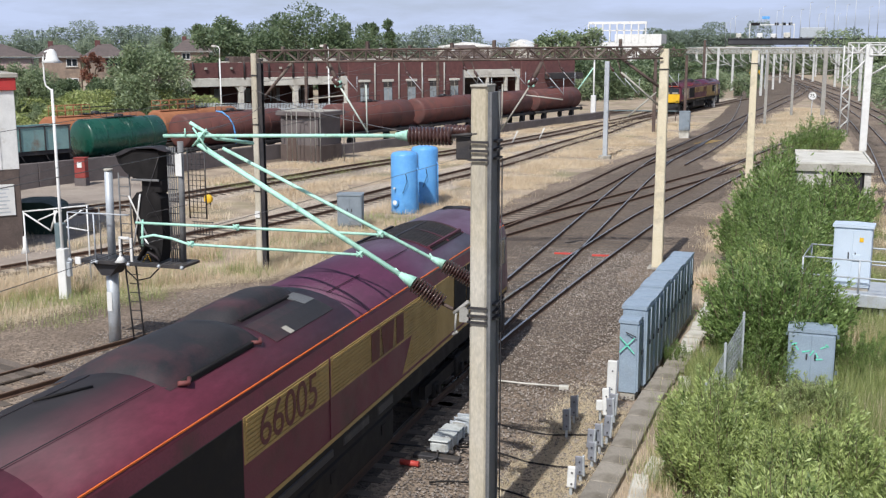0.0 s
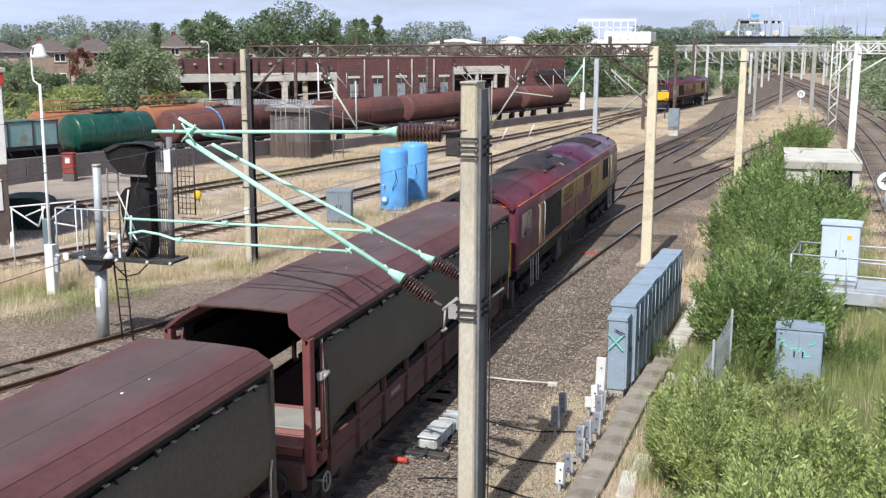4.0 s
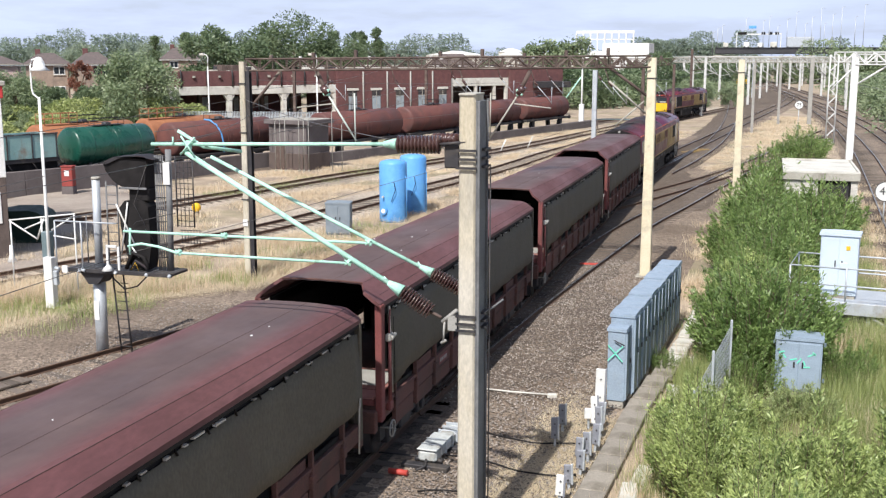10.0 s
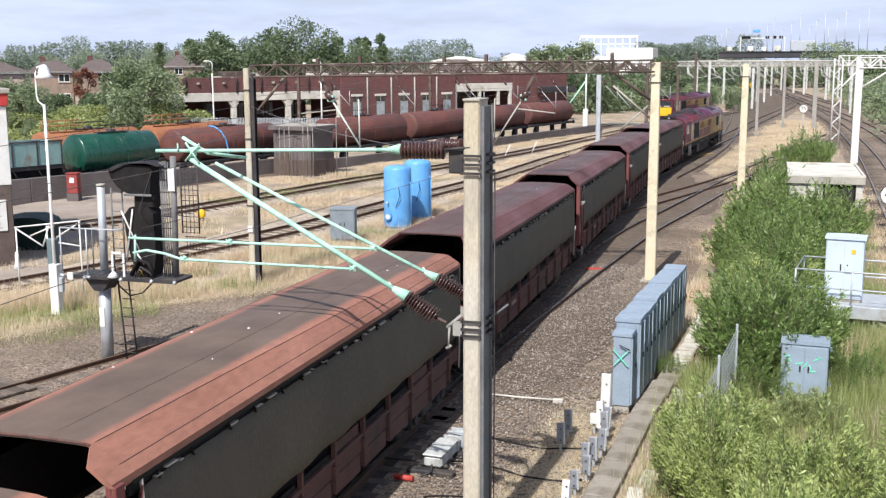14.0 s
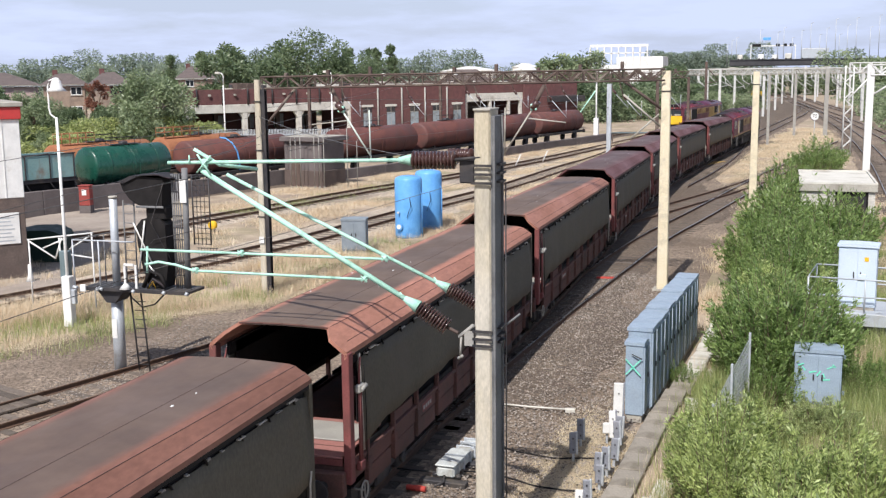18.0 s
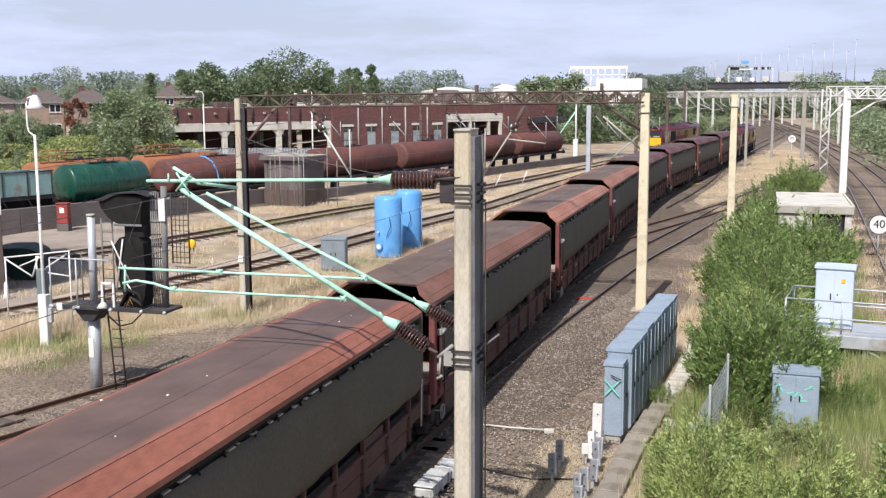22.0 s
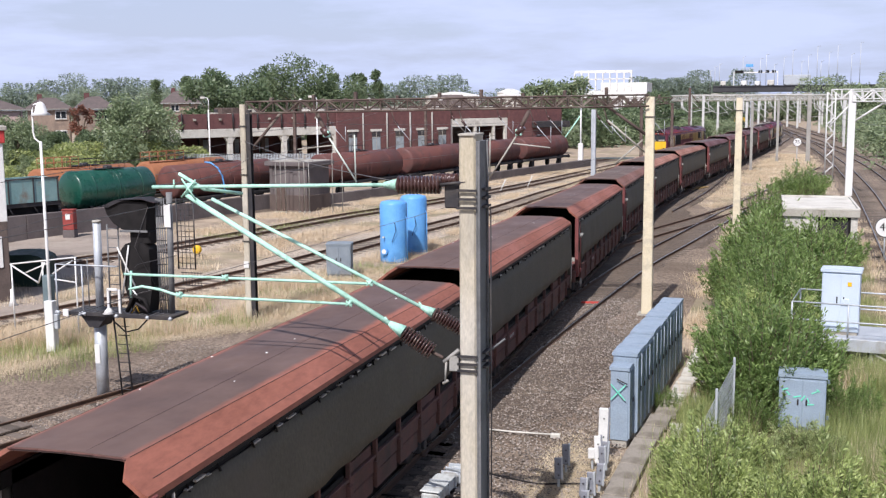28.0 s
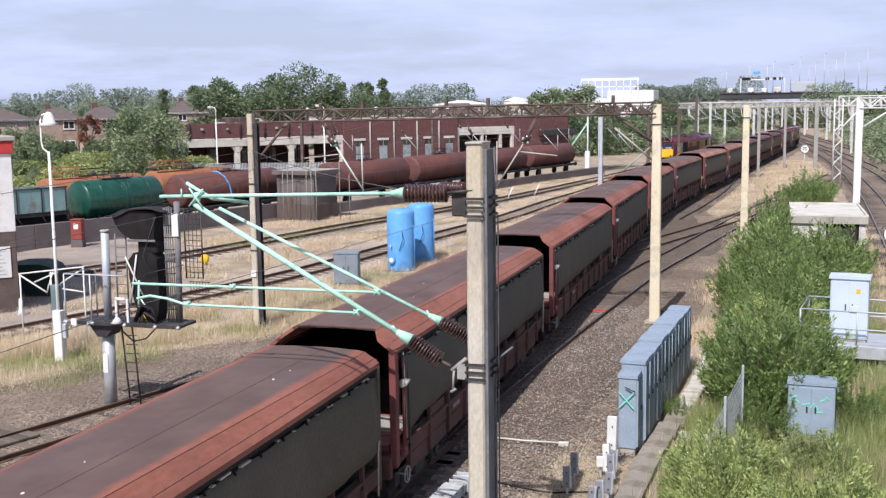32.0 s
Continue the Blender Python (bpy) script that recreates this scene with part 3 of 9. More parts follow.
bed("ballast_bed", [(-80, -16), (8, -20), (20, -16.6), (27.5, -14.3), (32, -12.6), (35, -10.0), (40, -8.2), (50, -6.0), (60, -5.4), (80, -3.2), (100, -0.9), (130, 2.2), (180, 6.8), (220, 10.6)],
    [(-80, 4.7), (20, 4.9), (30, 5.3), (60, 6.6), (70, 7.6), (78, 5.4), (90, 3.7), (105, 5.0), (130, 7.5), (160, 10.4), (220, 16)], -80, 220, -0.155, M_BALLAST,
    "grey-brown stone ballast, oily in places")
bed("oily_bed", [(23, -1.6), (30, -2.0), (36, -4.6), (45, -5.2), (60, -4.4), (80, -2.4), (100, 0.0), (130, 2.9), (175, 7.2)],
    [(23, 2.2), (26, 3.4), (30, 4.4), (36, 4.7), (45, 4.9), (60, 5.9), (70, 6.9), (78, 4.8), (90, 3.4), (100, 4.3), (130, 7.1), (175, 11.4)], 23, 175, -0.148, M_BROWNBALLAST, "dark brown oil-stained ballast round the points", 0.7)
# dark strip as wide as the train's shadow, over oily stone
bed("track_bed", [(4, -1.5), (40, -1.4)], [(4, 1.62), (24, 1.62), (40, 1.8)], 4, 38, -0.152, M_OILSHADEBED, "oily ballast between the running rails, darkened for the train's shade", 0.12)
bed("cess_bed", [(30, -22.5), (45, -18.0), (62, -15.5), (80, -13), (120, -9)], [(30, -16.5), (45, -12.6), (62, -10.4), (80, -8), (120, -4.4)], 14, 140, -0.165, M_PALEBALLAST,
    "sandy ballast between the siding rails", 0.8)
bed("siding_bed", [(30, -39), (44, -30), (62, -24.2), (86, -18.2), (133, -10)], [(30, -33), (44, -25), (62, -19.2), (86, -13.2), (133, -5.4)], 25, 190, -0.168, M_PALEBALLAST,
    "sandy weed-grown siding ballast", 0.8)
bed("diverging_bed", [(y, x - 2.0) for y, x in T1], [(y, x + 1.9) for y, x in T1], 60, 130, -0.146, M_BROWNBALLAST, "dark brown ballast under the diverging line", 0.3)
bed("cinder_path", [(30, -30), (36, -26), (46, -31), (60, -38)], [(30, -19.6), (36, -18.0), (40, -21.0), (46, -22.0), (56, -27.5), (64, -30.6)], 28, 64, -0.172, M_CINDER, "grey-brown cinder path by the yard cabin", 0.6)
bed("tank_road_bed", [(44, -45), (59, -38.5), (82, -30.5), (115, -22), (150, -13)], [(44, -39), (59, -32.4), (82, -24.6), (115, -16.4), (150, -8)], 40, 150, -0.166, M_BROWNBALLAST,
    "dark oily ballast under the stored wagons", 0.6)
bed("mainline_bed", [(-20, 9.5), (30, 12.0), (80, 14.4), (140, 15.4), (200, 13.5), (280, 9.5), (400, 1)], [(-20, 24), (30, 27), (80, 29), (140, 29.5), (200, 27), (280, 20), (400, 12)], -40, 400,
    -0.15, M_BALLAST, "grey main line ballast", 0.5)

bed("junction_bed", [(100, 0.6), (120, 1.2), (144, 1.9), (175, 1.9), (206, 1.2), (250, -0.5), (300, -3)], [(100, 5), (130, 7.2), (160, 9.8), (220, 14.2), (260, 14.6), (300, 12)], 100, 300, -0.1505, M_BROWNBALLAST, "dark brown ballast under the curving lines", 0.5)
bed("weedy_verge", [(5, 5.45), (20, 5.8), (30, 6.25), (37, 6.7), (60, 8.4), (70, 9.6)], [(5, 13), (30, 13.6), (60, 14.2), (70, 14.6)], 5, 70, -0.19, M_VERGE, "weedy earth verge with green patches", 0.4)

RAILPROF = [(-0.07, -0.155), (0.07, -0.155), (0.07, -0.14), (0.012, -0.12), (0.012, -0.045), (0.036, -0.035), (0.036, -0.004), (0.028, 0.0), (-0.028, 0.0), (-0.036, -0.004), (-0.036, -0.035),
            (-0.012, -0.045), (-0.012, -0.12), (-0.07, -0.14)]


def rail_mesh(table, y0, y1, off, step=2.5):
    ys = list(np.arange(y0, y1, step)) + [y1]
    g = Geo()
    n = len(RAILPROF)
    v = []
    for y in ys:
        x = lerp_table(table, y)
        sl = (lerp_table(table, y + 0.5) - lerp_table(table, y - 0.5))
        nx, ny = 1 / math.hypot(1, sl), -sl / math.hypot(1, sl)
        for px, pz in RAILPROF:
            v.append((x + nx * (off + px), y + ny * (off + px), pz))
    f = []
    for j in range(len(ys) - 1):
        for i in range(n):
            f.append((j * n + i, j * n + (i + 1) % n, (j + 1) * n + (i + 1) % n, (j + 1) * n + i))
    g.add(v, f)
    g.f += [tuple(range(n - 1, -1, -1)), tuple(range(len(v) - n, len(v)))]
    g.s += [False, False]
    me = g.mesh("rail")
    me.materials.append(M_RAIL)
    return me, n


def track(label, table, y0, y1, top, near=None, pitch=0.68):
    """Two rails on sleepers; the sleepers in the stretch near are pieces of their own."""
    t = thing("railway_track", label, "track", kind="structure")
    for off in (-0.7525, 0.7525):
        me, n = rail_mesh(table, y0, y1, off)
        me.materials.append(top)
        for i, p in enumerate(me.polygons):
            if i % n in (6, 7, 8) and i < len(me.polygons) - 2:
                p.material_index = 1
        ob = new("rail", me)
        ob.parent = t
    g = Geo()
    y = y0 + 0.3
    while y < y1:
        x = lerp_table(table, y)
        a = -math.atan(lerp_table(table, y + 0.5) - lerp_table(table, y - 0.5))
        m = Matrix.Translation((x, y, 0)) @ Matrix.Rotation(a + rng.uniform(-0.015, 0.015), 4, "Z")
        if near and near[0] <= y <= near[1]:
            SLEEPERS.append((m, t))
        else:
            g.box(-1.28, 1.28, -0.125, 0.125, -0.24, -0.147, m)
        y += pitch
    if g.v:
        tagged(part("sleeper_row", g, M_SLEEPERJ, t), kind="stuff")
    return t


SLEEPERS = []
track("running line with polished rails curving to the right", T0, -60, 300, M_RAILTOP, (24, 84))
track("diverging line with polished rails beyond the points", T1, 23, 130, M_RAILTOP, (25, 70))
track("siding line with dull rails joining the running line", TB, 8, 112, M_RAILDULL, (40, 80))
track("crossover line with dull rails", TC, 38, 88, M_RAILDULL, (45, 75))
track("running line parting to the left beyond the junction", TD, 78, 290, M_RAILTOP)
track("disused siding with rusty rails", TE, 15, 185, M_RAILDULL)
track("rusty weed-grown siding", TF, 30, 200, M_RAILDULL)
track("rusty siding under stored wagons", TG, 44, 145, M_RAILDULL)
track("main line track", M1, -20, 400, M_RAILTOP)
track("main line track", M2, -20, 400, M_RAILTOP)
track("main line track", M3, -20, 420, M_RAILTOP)
SLEEPER_MESH = Geo().cbox(-1.28, 1.28, -0.125, 0.125, -0.24, -0.145, 0.012).mesh("sleeper")
SLEEPER_MESH.materials.append(M_SLEEPER)

# ---- the train ----
M_CLIP = mat("worn_clip_steel", (0.5, 0.46, 0.4), (0.2, 0.18, 0.16), 0.7, scale=1.2, bump=0.05)
PITCH = 15.48        # from wagon to wagon
BODY = 14.38
# roof sections: high folded hood at the rear, lower and wider at the front
REAR = [(1.31, 3.34), (1.305, 3.43), (1.25, 3.475), (1.03, 3.65), (0.86, 3.78), (0.8, 3.788), (0.4, 3.8), (0.0, 3.805)]
FRONT = [(1.3, 3.3), (1.295, 3.37), (1.24, 3.42), (1.13, 3.49), (1.02, 3.56), (0.9, 3.585), (0.4, 3.61), (0.0, 3.615)]
REAR += [(-x, z) for x, z in REAR[-2::-1]]
FRONT += [(-x, z) for x, z in FRONT[-2::-1]]
# the crown stops short of the eaves at the rear
SETBACK = [0.0, 0.0, -0.02, -0.03, 0.28, 0.28, 0.28, 0.28]
SETBACK += SETBACK[-2::-1]


def roof_section(q, lift=0.0):
    e = min(1.0, max(0.0, q))
    return [(a[0] + (b[0] - a[0]) * e, a[1] + (b[1] - a[1]) * e + lift) for a, b in zip(REAR, FRONT)]


def roof_loft(y0, y1, n, th=0.05, lift=0.0, raked=False):
    """Roof skin drawn through its sections, with thickness."""
    g = Geo()
    v, f = [], []
    m = len(REAR)
    for i in range(n + 1):
        y = y0 + (y1 - y0) * i / n
        sec = roof_section(y / BODY, lift)
        back = [q if raked and i == 0 else 0.0 for q in SETBACK]
        v += [(x, y + b, z) for (x, z), b in zip(sec, back)] + [(x * (1 - th * 0.7), y + b, z - th) for (x, z), b in zip(sec, back)]
    w = 2 * m
    for i in range(n):
        o, p = i * w, (i + 1) * w
        for j in range(m - 1):
            f += [(o + j, o + j + 1, p + j + 1, p + j), (o + m + j, p + m + j, p + m + j + 1, o + m + j + 1)]
        f += [(o, p, p + m, o + m), (o + m - 1, o + w - 1, p + w - 1, p + m - 1)]
    for o in (0, n * w):
        f += [(o + j, o + m + j, o + m + j + 1, o + j + 1) for j in range(m - 1)]
    return g.add(v, f)


def wheel_geo(r=0.46, w=0.13):
    return Geo().lathe([(0.0, -w / 2), (0.3, -w / 2), (0.34, -w / 2 - 0.01), (r, -w / 2 - 0.01), (r, w / 2), (r + 0.03, w / 2), (r + 0.03, w / 2 + 0.03), (0.0, w / 2 + 0.03)], 18,
                       Matrix.Rotation(radians(90), 4, "Y"))


WHEEL_MESH = None


def bogie(parent, y, base=2.0, axles=2, long=3.0, material=M_DARKSTEEL):
    """A bogie frame with its wheels, under a wagon or a locomotive."""
    global WHEEL_MESH
    g = Geo()
    for sx in (-1, 1):
        x = sx * 1.0
        h = long / 2
        g.prism([(x - 0.07, 0.42), (x + 0.07, 0.42), (x + 0.07, 0.72), (x - 0.07, 0.72)], y - h, y + h)
        for i in range(axles):
            ay = y + (i - (axles - 1) / 2) * base
            g.cbox(x - 0.12, x + 0.13, ay - 0.18, ay + 0.18, 0.28, 0.62, 0.03)
            g.tube([(x + sx * 0.1, ay, 0.46), (x + sx * 0.2, ay, 0.46)], 0.11, 10)
        g.cbox(x - 0.1, x + 0.12, y - 0.35, y + 0.35, 0.3, 0.8, 0.04)
    g.box(-1.0, 1.0, y - 0.25, y + 0.25, 0.5, 0.85)
    fr = part("bogie", g, material, parent)
    if WHEEL_MESH is None:
        WHEEL_MESH = wheel_geo().mesh("wheel")
        fix(WHEEL_MESH)
        WHEEL_MESH.materials.append(M_DARKSTEEL)
    for i in range(axles):
        ay = y + (i - (axles - 1) / 2) * base
        for sx in (-1, 1):
            ob = new("wheel", WHEEL_MESH)
            ob.parent = fr
            ob.matrix_basis = pose(sx * 0.75, ay, 0.46, 0, 0, 180 if sx > 0 else 0)
    return fr


def roof_line(x, z, y0, y1):
    """A point table along the roof for a seam at the share x between two profile points."""
    pts = []
    for i in range(9):
        y = y0 + (y1 - y0) * i / 8
        sec = roof_section(y / BODY)
        k = int(x)
        a, b = sec[k], sec[min(k + 1, len(sec) - 1)]
        q = x - k
        pts.append((a[0] + (b[0] - a[0]) * q, y, a[1] + (b[1] - a[1]) * q + z))
    return pts


def side_sheet_geo(sx):
    """A hanging side sheet, slack at its foot and drooping at the rear corner."""
    v, f, n, m = [], [], 44, 6
    s0 = 0.6
    for i in range(n + 1):
        y = s0 + (BODY - 0.13 - s0) * i / n
        top = 3.16 + 0.018 * noise.noise((y * 1.7, 2, sx)) - (0.05 if i in (0, n) else 0.0)
        foot = (1.73 if sx > 0 else 1.72) - 0.12 * max(0.0, 1 - (y - s0) / 1.3) + 0.02 * noise.noise((y * 1.1, 5, sx)) + 0.008 * math.sin(y * 4.5)
        for j in range(m):
            e = j / (m - 1)
            k = 0.012 * math.sin(y * 4.5 + 0.6 * j) * e + 0.02 * noise.noise((y * 0.8, e * 2.5, sx)) + 0.025 * math.sin(e * math.pi)
            v.append((sx * (1.262 + 0.085 * e + k), y, top + (foot - top) * e))
    for i in range(n):
        for j in range(m - 1):
            o = i * m + j
            f.append((o, o + 1, o + m + 1, o + m))
    inner = [(x - sx * 0.02, y, z) for x, y, z in v]
    q = len(v)
    f += [tuple(c + q for c in t[::-1]) for t in f]
    for i in range(n):
        f += [(i * m, i * m + m, q + i * m + m, q + i * m), (i * m + m - 1, q + i * m + m - 1, q + i * m + 2 * m - 1, i * m + 2 * m - 1)]
    for i in (0, n):
        f += [(i * m + j, q + i * m + j, q + i * m + j + 1, i * m + j + 1) for j in range(m - 1)]
    return Geo().add(v + inner, f, True)


def covered_wagon():
    w = thing("covered_wagon", "maroon covered wagon with sooty roof and dark side sheets", "wagon", "wagons of the moving train")
    roof = part("roof", roof_loft(0.0, BODY, 14, raked=True), M_ROOF_A, w)
    # added black sheet, darkens the underside as shade would
    part("roof_lining", roof_loft(0.4, BODY - 0.12, 6, 0.012, -0.056), M_BLACK, roof, "black sheet painting the shade under the roof")
    for x in (4.0, 6.4, 10.0, 2.35):
        part("roof_seam", Geo().tube(roof_line(x, -0.002, 0.34, BODY - 0.03), 0.007, 5, caps=False), M_SOOTLINE, roof)
    rr = random.Random(12)
    for i in range(7):
        y, k = rr.uniform(1.5, BODY - 1), rr.choice((5, 6, 7, 9))
        px_, pz_ = roof_section(y / BODY)[k]
        q = rr.uniform(0.01, 0.03)
        part("dropping", Geo().lathe([(0.0, 0.012), (q * 0.6, 0.01), (q, 0.0)], 7, Matrix.Translation((px_ * 0.98, y, pz_ + 0.002)) @ Matrix.Diagonal((1, rr.uniform(1, 2.2), 1, 1))), M_WHITE, roof)
    g = Geo()
    sec = roof_section(0)
    for j in range(4, 10):
        (xa, za), (xb, zb) = sec[j], sec[j + 1]
        g.tube([(xa, 0.275, za - 0.02), (xb, 0.275, zb - 0.02)], 0.014, 5)
    part("crown_edge", g, M_WAGLOW, roof)
    for sx in (1, -1):
        sh = part("side_sheet", side_sheet_geo(sx), M_TARP, w, "dark grey-green side sheet")
        g = Geo()
        r = random.Random(3 + sx)
        y = 0.9
        while y < BODY - 0.4:
            if r.random() < 0.75:
                z = 3.19 + r.uniform(-0.02, 0.02)
                g.box(min(sx * 1.25, sx * 1.305), max(sx * 1.25, sx * 1.305), y, y + r.uniform(0.05, 0.3), z, z + r.uniform(0.012, 0.035))
            y += r.uniform(0.22, 0.6)
        tagged(part("clip_strip", g, M_CLIP, sh), kind="stuff")
        g = Geo()
        for k in range(16):
            y = 1.0 + k * 0.84 + r.uniform(-0.1, 0.1)
            g.tube([(sx * 1.27, y, 3.31), (sx * 1.285, y + 0.03, 3.2), (sx * 1.28, y + 0.09, 3.13)], 0.018, 5)
        tagged(part("sheet_hook", g, M_BLACK, sh), kind="stuff")
        # black panel stands in for the shade behind the hanging sheet
        part("sheet_lining", Geo().box(min(sx * 1.17, sx * 1.185), max(sx * 1.17, sx * 1.185), 0.7, BODY - 0.2, 1.95, 3.3), M_BLACK, sh, "black panel painting the shade inside the sheet")
        # black rail paints the shadow gap between eave and sheet
        part("header_rail", Geo().box(min(sx * 1.17, sx * 1.22), max(sx * 1.17, sx * 1.22), 0.45, BODY - 0.15, 3.1, 3.33), M_BLACK, w)
        part("corner_post", Geo().cbox(min(sx * 1.2, sx * 1.34), max(sx * 1.2, sx * 1.34), 0.0, 0.2, 1.05, 3.4, 0.015), M_WAGRED, w)
        part("corner_post", Geo().cbox(min(sx * 1.19, sx * 1.31), max(sx * 1.19, sx * 1.31), BODY - 0.11, BODY, 1.05, 3.31, 0.015), M_TARP, w)
        g = Geo()
        g.tube([(sx * 1.35, 0.42, 1.3), (sx * 1.35, 0.42, 2.75)], 0.028, 8)
        g.tube([(sx * 1.35, 0.5, 1.3), (sx * 1.35, 0.5, 2.75)], 0.022, 8)
        g.tube([(sx * 1.35, 0.42, 2.75), (sx * 1.3, 0.6, 3.2)], 0.02, 6)
        part("tensioner", g, M_WAGRED, w)
        part("tensioner_head", Geo().cbox(min(sx * 1.29, sx * 1.4), max(sx * 1.29, sx * 1.4), 0.33, 0.58, 2.6, 2.76, 0.03).tube([(sx * 1.4, 0.38, 2.66), (sx * 1.43, 0.56, 2.72)], 0.04, 7), M_POST, w, "grey ratchet head")
        part("tensioner_foot", Geo().cbox(min(sx * 1.28, sx * 1.39), max(sx * 1.28, sx * 1.39), 0.36, 0.56, 1.18, 1.36, 0.02), M_WAGRED, w)
        part("sheet_pole", Geo().tube([(sx * 1.345, 0.6, 1.5), (sx * 1.285, 0.6, 3.28)], 0.024, 6), M_CLIP, w)
        part("hanging_strap", Geo().tube([(sx * 1.37, 0.62, 3.05), (sx * 1.38, 0.66, 2.2), (sx * 1.385, 0.64, 1.25)], 0.009, 5), M_BLACK, w)
        part("strap", Geo().tube([(sx * 1.36, BODY - 0.35, 0.9), (sx * 1.375, BODY - 0.35, 1.75), (sx * 1.37, BODY - 0.28, 1.95)], 0.018, 5), M_CLIP, w)
        # lower side: grimy panels between slim stakes, a black sheet painting the slot's shade
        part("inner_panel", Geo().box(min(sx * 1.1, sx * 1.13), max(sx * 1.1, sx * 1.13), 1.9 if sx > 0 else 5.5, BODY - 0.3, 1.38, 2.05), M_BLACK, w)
        part("solebar", Geo().cbox(min(sx * 1.1, sx * 1.27), max(sx * 1.1, sx * 1.27), 0.1, BODY - 0.1, 1.02, 1.32, 0.02), M_WAGLOW, w)
        part("side_rail", Geo().cbox(min(sx * 1.2, sx * 1.31), max(sx * 1.2, sx * 1.31), 0.15, BODY - 0.15, 1.32, 1.39, 0.012), M_WAGLOW, w)
        for i in range(10):
            y = 0.9 + i * 1.39
            part("stake", Geo().cbox(min(sx * 1.23, sx * 1.325), max(sx * 1.23, sx * 1.325), y - 0.035, y + 0.035, 0.74, 1.93, 0.01), M_WAGLOW, w)
            part("stake_pocket", Geo().cbox(min(sx * 1.24, sx * 1.345), max(sx * 1.24, sx * 1.345), y - 0.08, y + 0.08, 1.04, 1.26, 0.015), M_WAGLOW, w)
        for i in range(9):
            y = 0.98 + i * 1.39
            part("side_panel", Geo().cbox(min(sx * 1.225, sx * 1.265), max(sx * 1.225, sx * 1.265), y + 0.02, y + 1.2, 0.66, 1.012, 0.012), M_WAGLOW, w)
            # every third board is grimy, the black ones deepen the slot's shade
            part("low_board", Geo().cbox(min(sx * 1.21, sx * 1.25), max(sx * 1.21, sx * 1.25), y + 0.05, y + 1.16, 1.4, 1.5 + (0.1 if i % 3 == 1 else 0.0), 0.008), M_WAGLOW if i % 3 == 1 else M_BLACK, w)
        part("data_panel", Geo().box(min(sx * 1.268, sx * 1.272), max(sx * 1.268, sx * 1.272), 4.1, 4.75, 1.08, 1.27), M_WAGRED, w)
        for k in range(4):
            part("data_bar", Geo().box(min(sx * 1.272, sx * 1.275), max(sx * 1.272, sx * 1.275), 4.16 + 0.14 * k, 4.26 + 0.14 * k, 1.13, 1.21), M_POST, w)
        g = Geo().lathe([(0.15, -0.012), (0.18, -0.012), (0.18, 0.012), (0.15, 0.012), (0.15, -0.012)], 18, Matrix.Translation((sx * 1.36, 0.55, 0.76)) @ Matrix.Rotation(radians(90), 4, "Y"))
        g.tube([(sx * 1.36, 0.55, 0.6), (sx * 1.36, 0.55, 0.92)], 0.012, 5)
        g.tube([(sx * 1.1, 0.55, 0.76), (sx * 1.37, 0.55, 0.76)], 0.02, 6)
        part("brake_wheel", g, M_POST, w, "grey hand-brake wheel")
    part("floor", Geo().cbox(-1.18, 1.18, 0.05, BODY - 0.05, 1.2, 1.36, 0.02), M_WAGLOW, w)
    part("bulkhead", Geo().cbox(-1.18, 1.18, BODY - 0.09, BODY - 0.02, 1.36, 3.27, 0.01), M_TARP, w)
    # added black wall, keeps the wagon's inside in deep shade
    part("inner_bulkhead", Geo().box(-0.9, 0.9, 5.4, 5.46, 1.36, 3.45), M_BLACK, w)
    part("inner_post", Geo().cbox(-0.1, 0.0, 4.4, 4.5, 1.36, 2.75, 0.01), M_SLEEPER, w, "dark timber post inside")
    part("end_deck", Geo().cbox(-1.16, 1.16, 0.02, 1.95, 1.5, 1.54, 0.006), M_WAGPINK, w, "pink-red sunlit end deck")
    part("deck_mat", Geo().cbox(-1.0, 1.1, 0.75, 1.7, 1.545, 1.575, 0.008), M_POST, w, "grey worn plate on the deck")
    part("end_board", Geo().cbox(-1.16, 1.16, 0.02, 0.08, 1.37, 1.49, 0.008), M_WAGRED, w)
    part("deck_joint", Geo().box(-1.15, 1.15, 0.5, 0.52, 1.541, 1.547), M_WAGLOW, w)
    for y0, y1 in ((-0.16, 0.0), (BODY, BODY + 0.16)):
        part("headstock", Geo().cbox(-1.25, 1.25, min(y0, y1), max(y0, y1), 0.85, 1.3, 0.02), M_WAGLOW, w)
    part("end_plate", Geo().cbox(0.25, 1.1, BODY + 0.17, BODY + 0.2, 1.25, 1.75, 0.01), M_WAGRED, w)
    part("end_plate", Geo().cbox(-1.1, -0.4, BODY + 0.17, BODY + 0.2, 1.25, 1.6, 0.01), M_WAGRED, w)
    for y, s in ((-0.16, -1), (BODY + 0.16, 1)):
        for sx in (-0.87, 0.87):
            g = Geo().tube([(sx, y, 1.05), (sx, y + s * 0.28, 1.05)], 0.09, 10).tube([(sx, y + s * 0.28, 1.05), (sx, y + s * 0.32, 1.05)], 0.22, 14)
            part("buffer", g, M_DARKSTEEL, w)
        part("brake_hose", Geo().tube([(0.45, y, 1.1), (0.45, y + s * 0.16, 0.98), (0.42, y + s * 0.3, 0.7)], 0.03, 6), M_BLACK, w)
    part("coupling", Geo().tube([(0, -0.15, 0.95), (0, -0.4, 0.8), (0, -0.62, 0.92)], 0.045, 6), M_DARKSTEEL, w)
    for y in (2.1, BODY - 2.1):
        bogie(w, y)
    return w


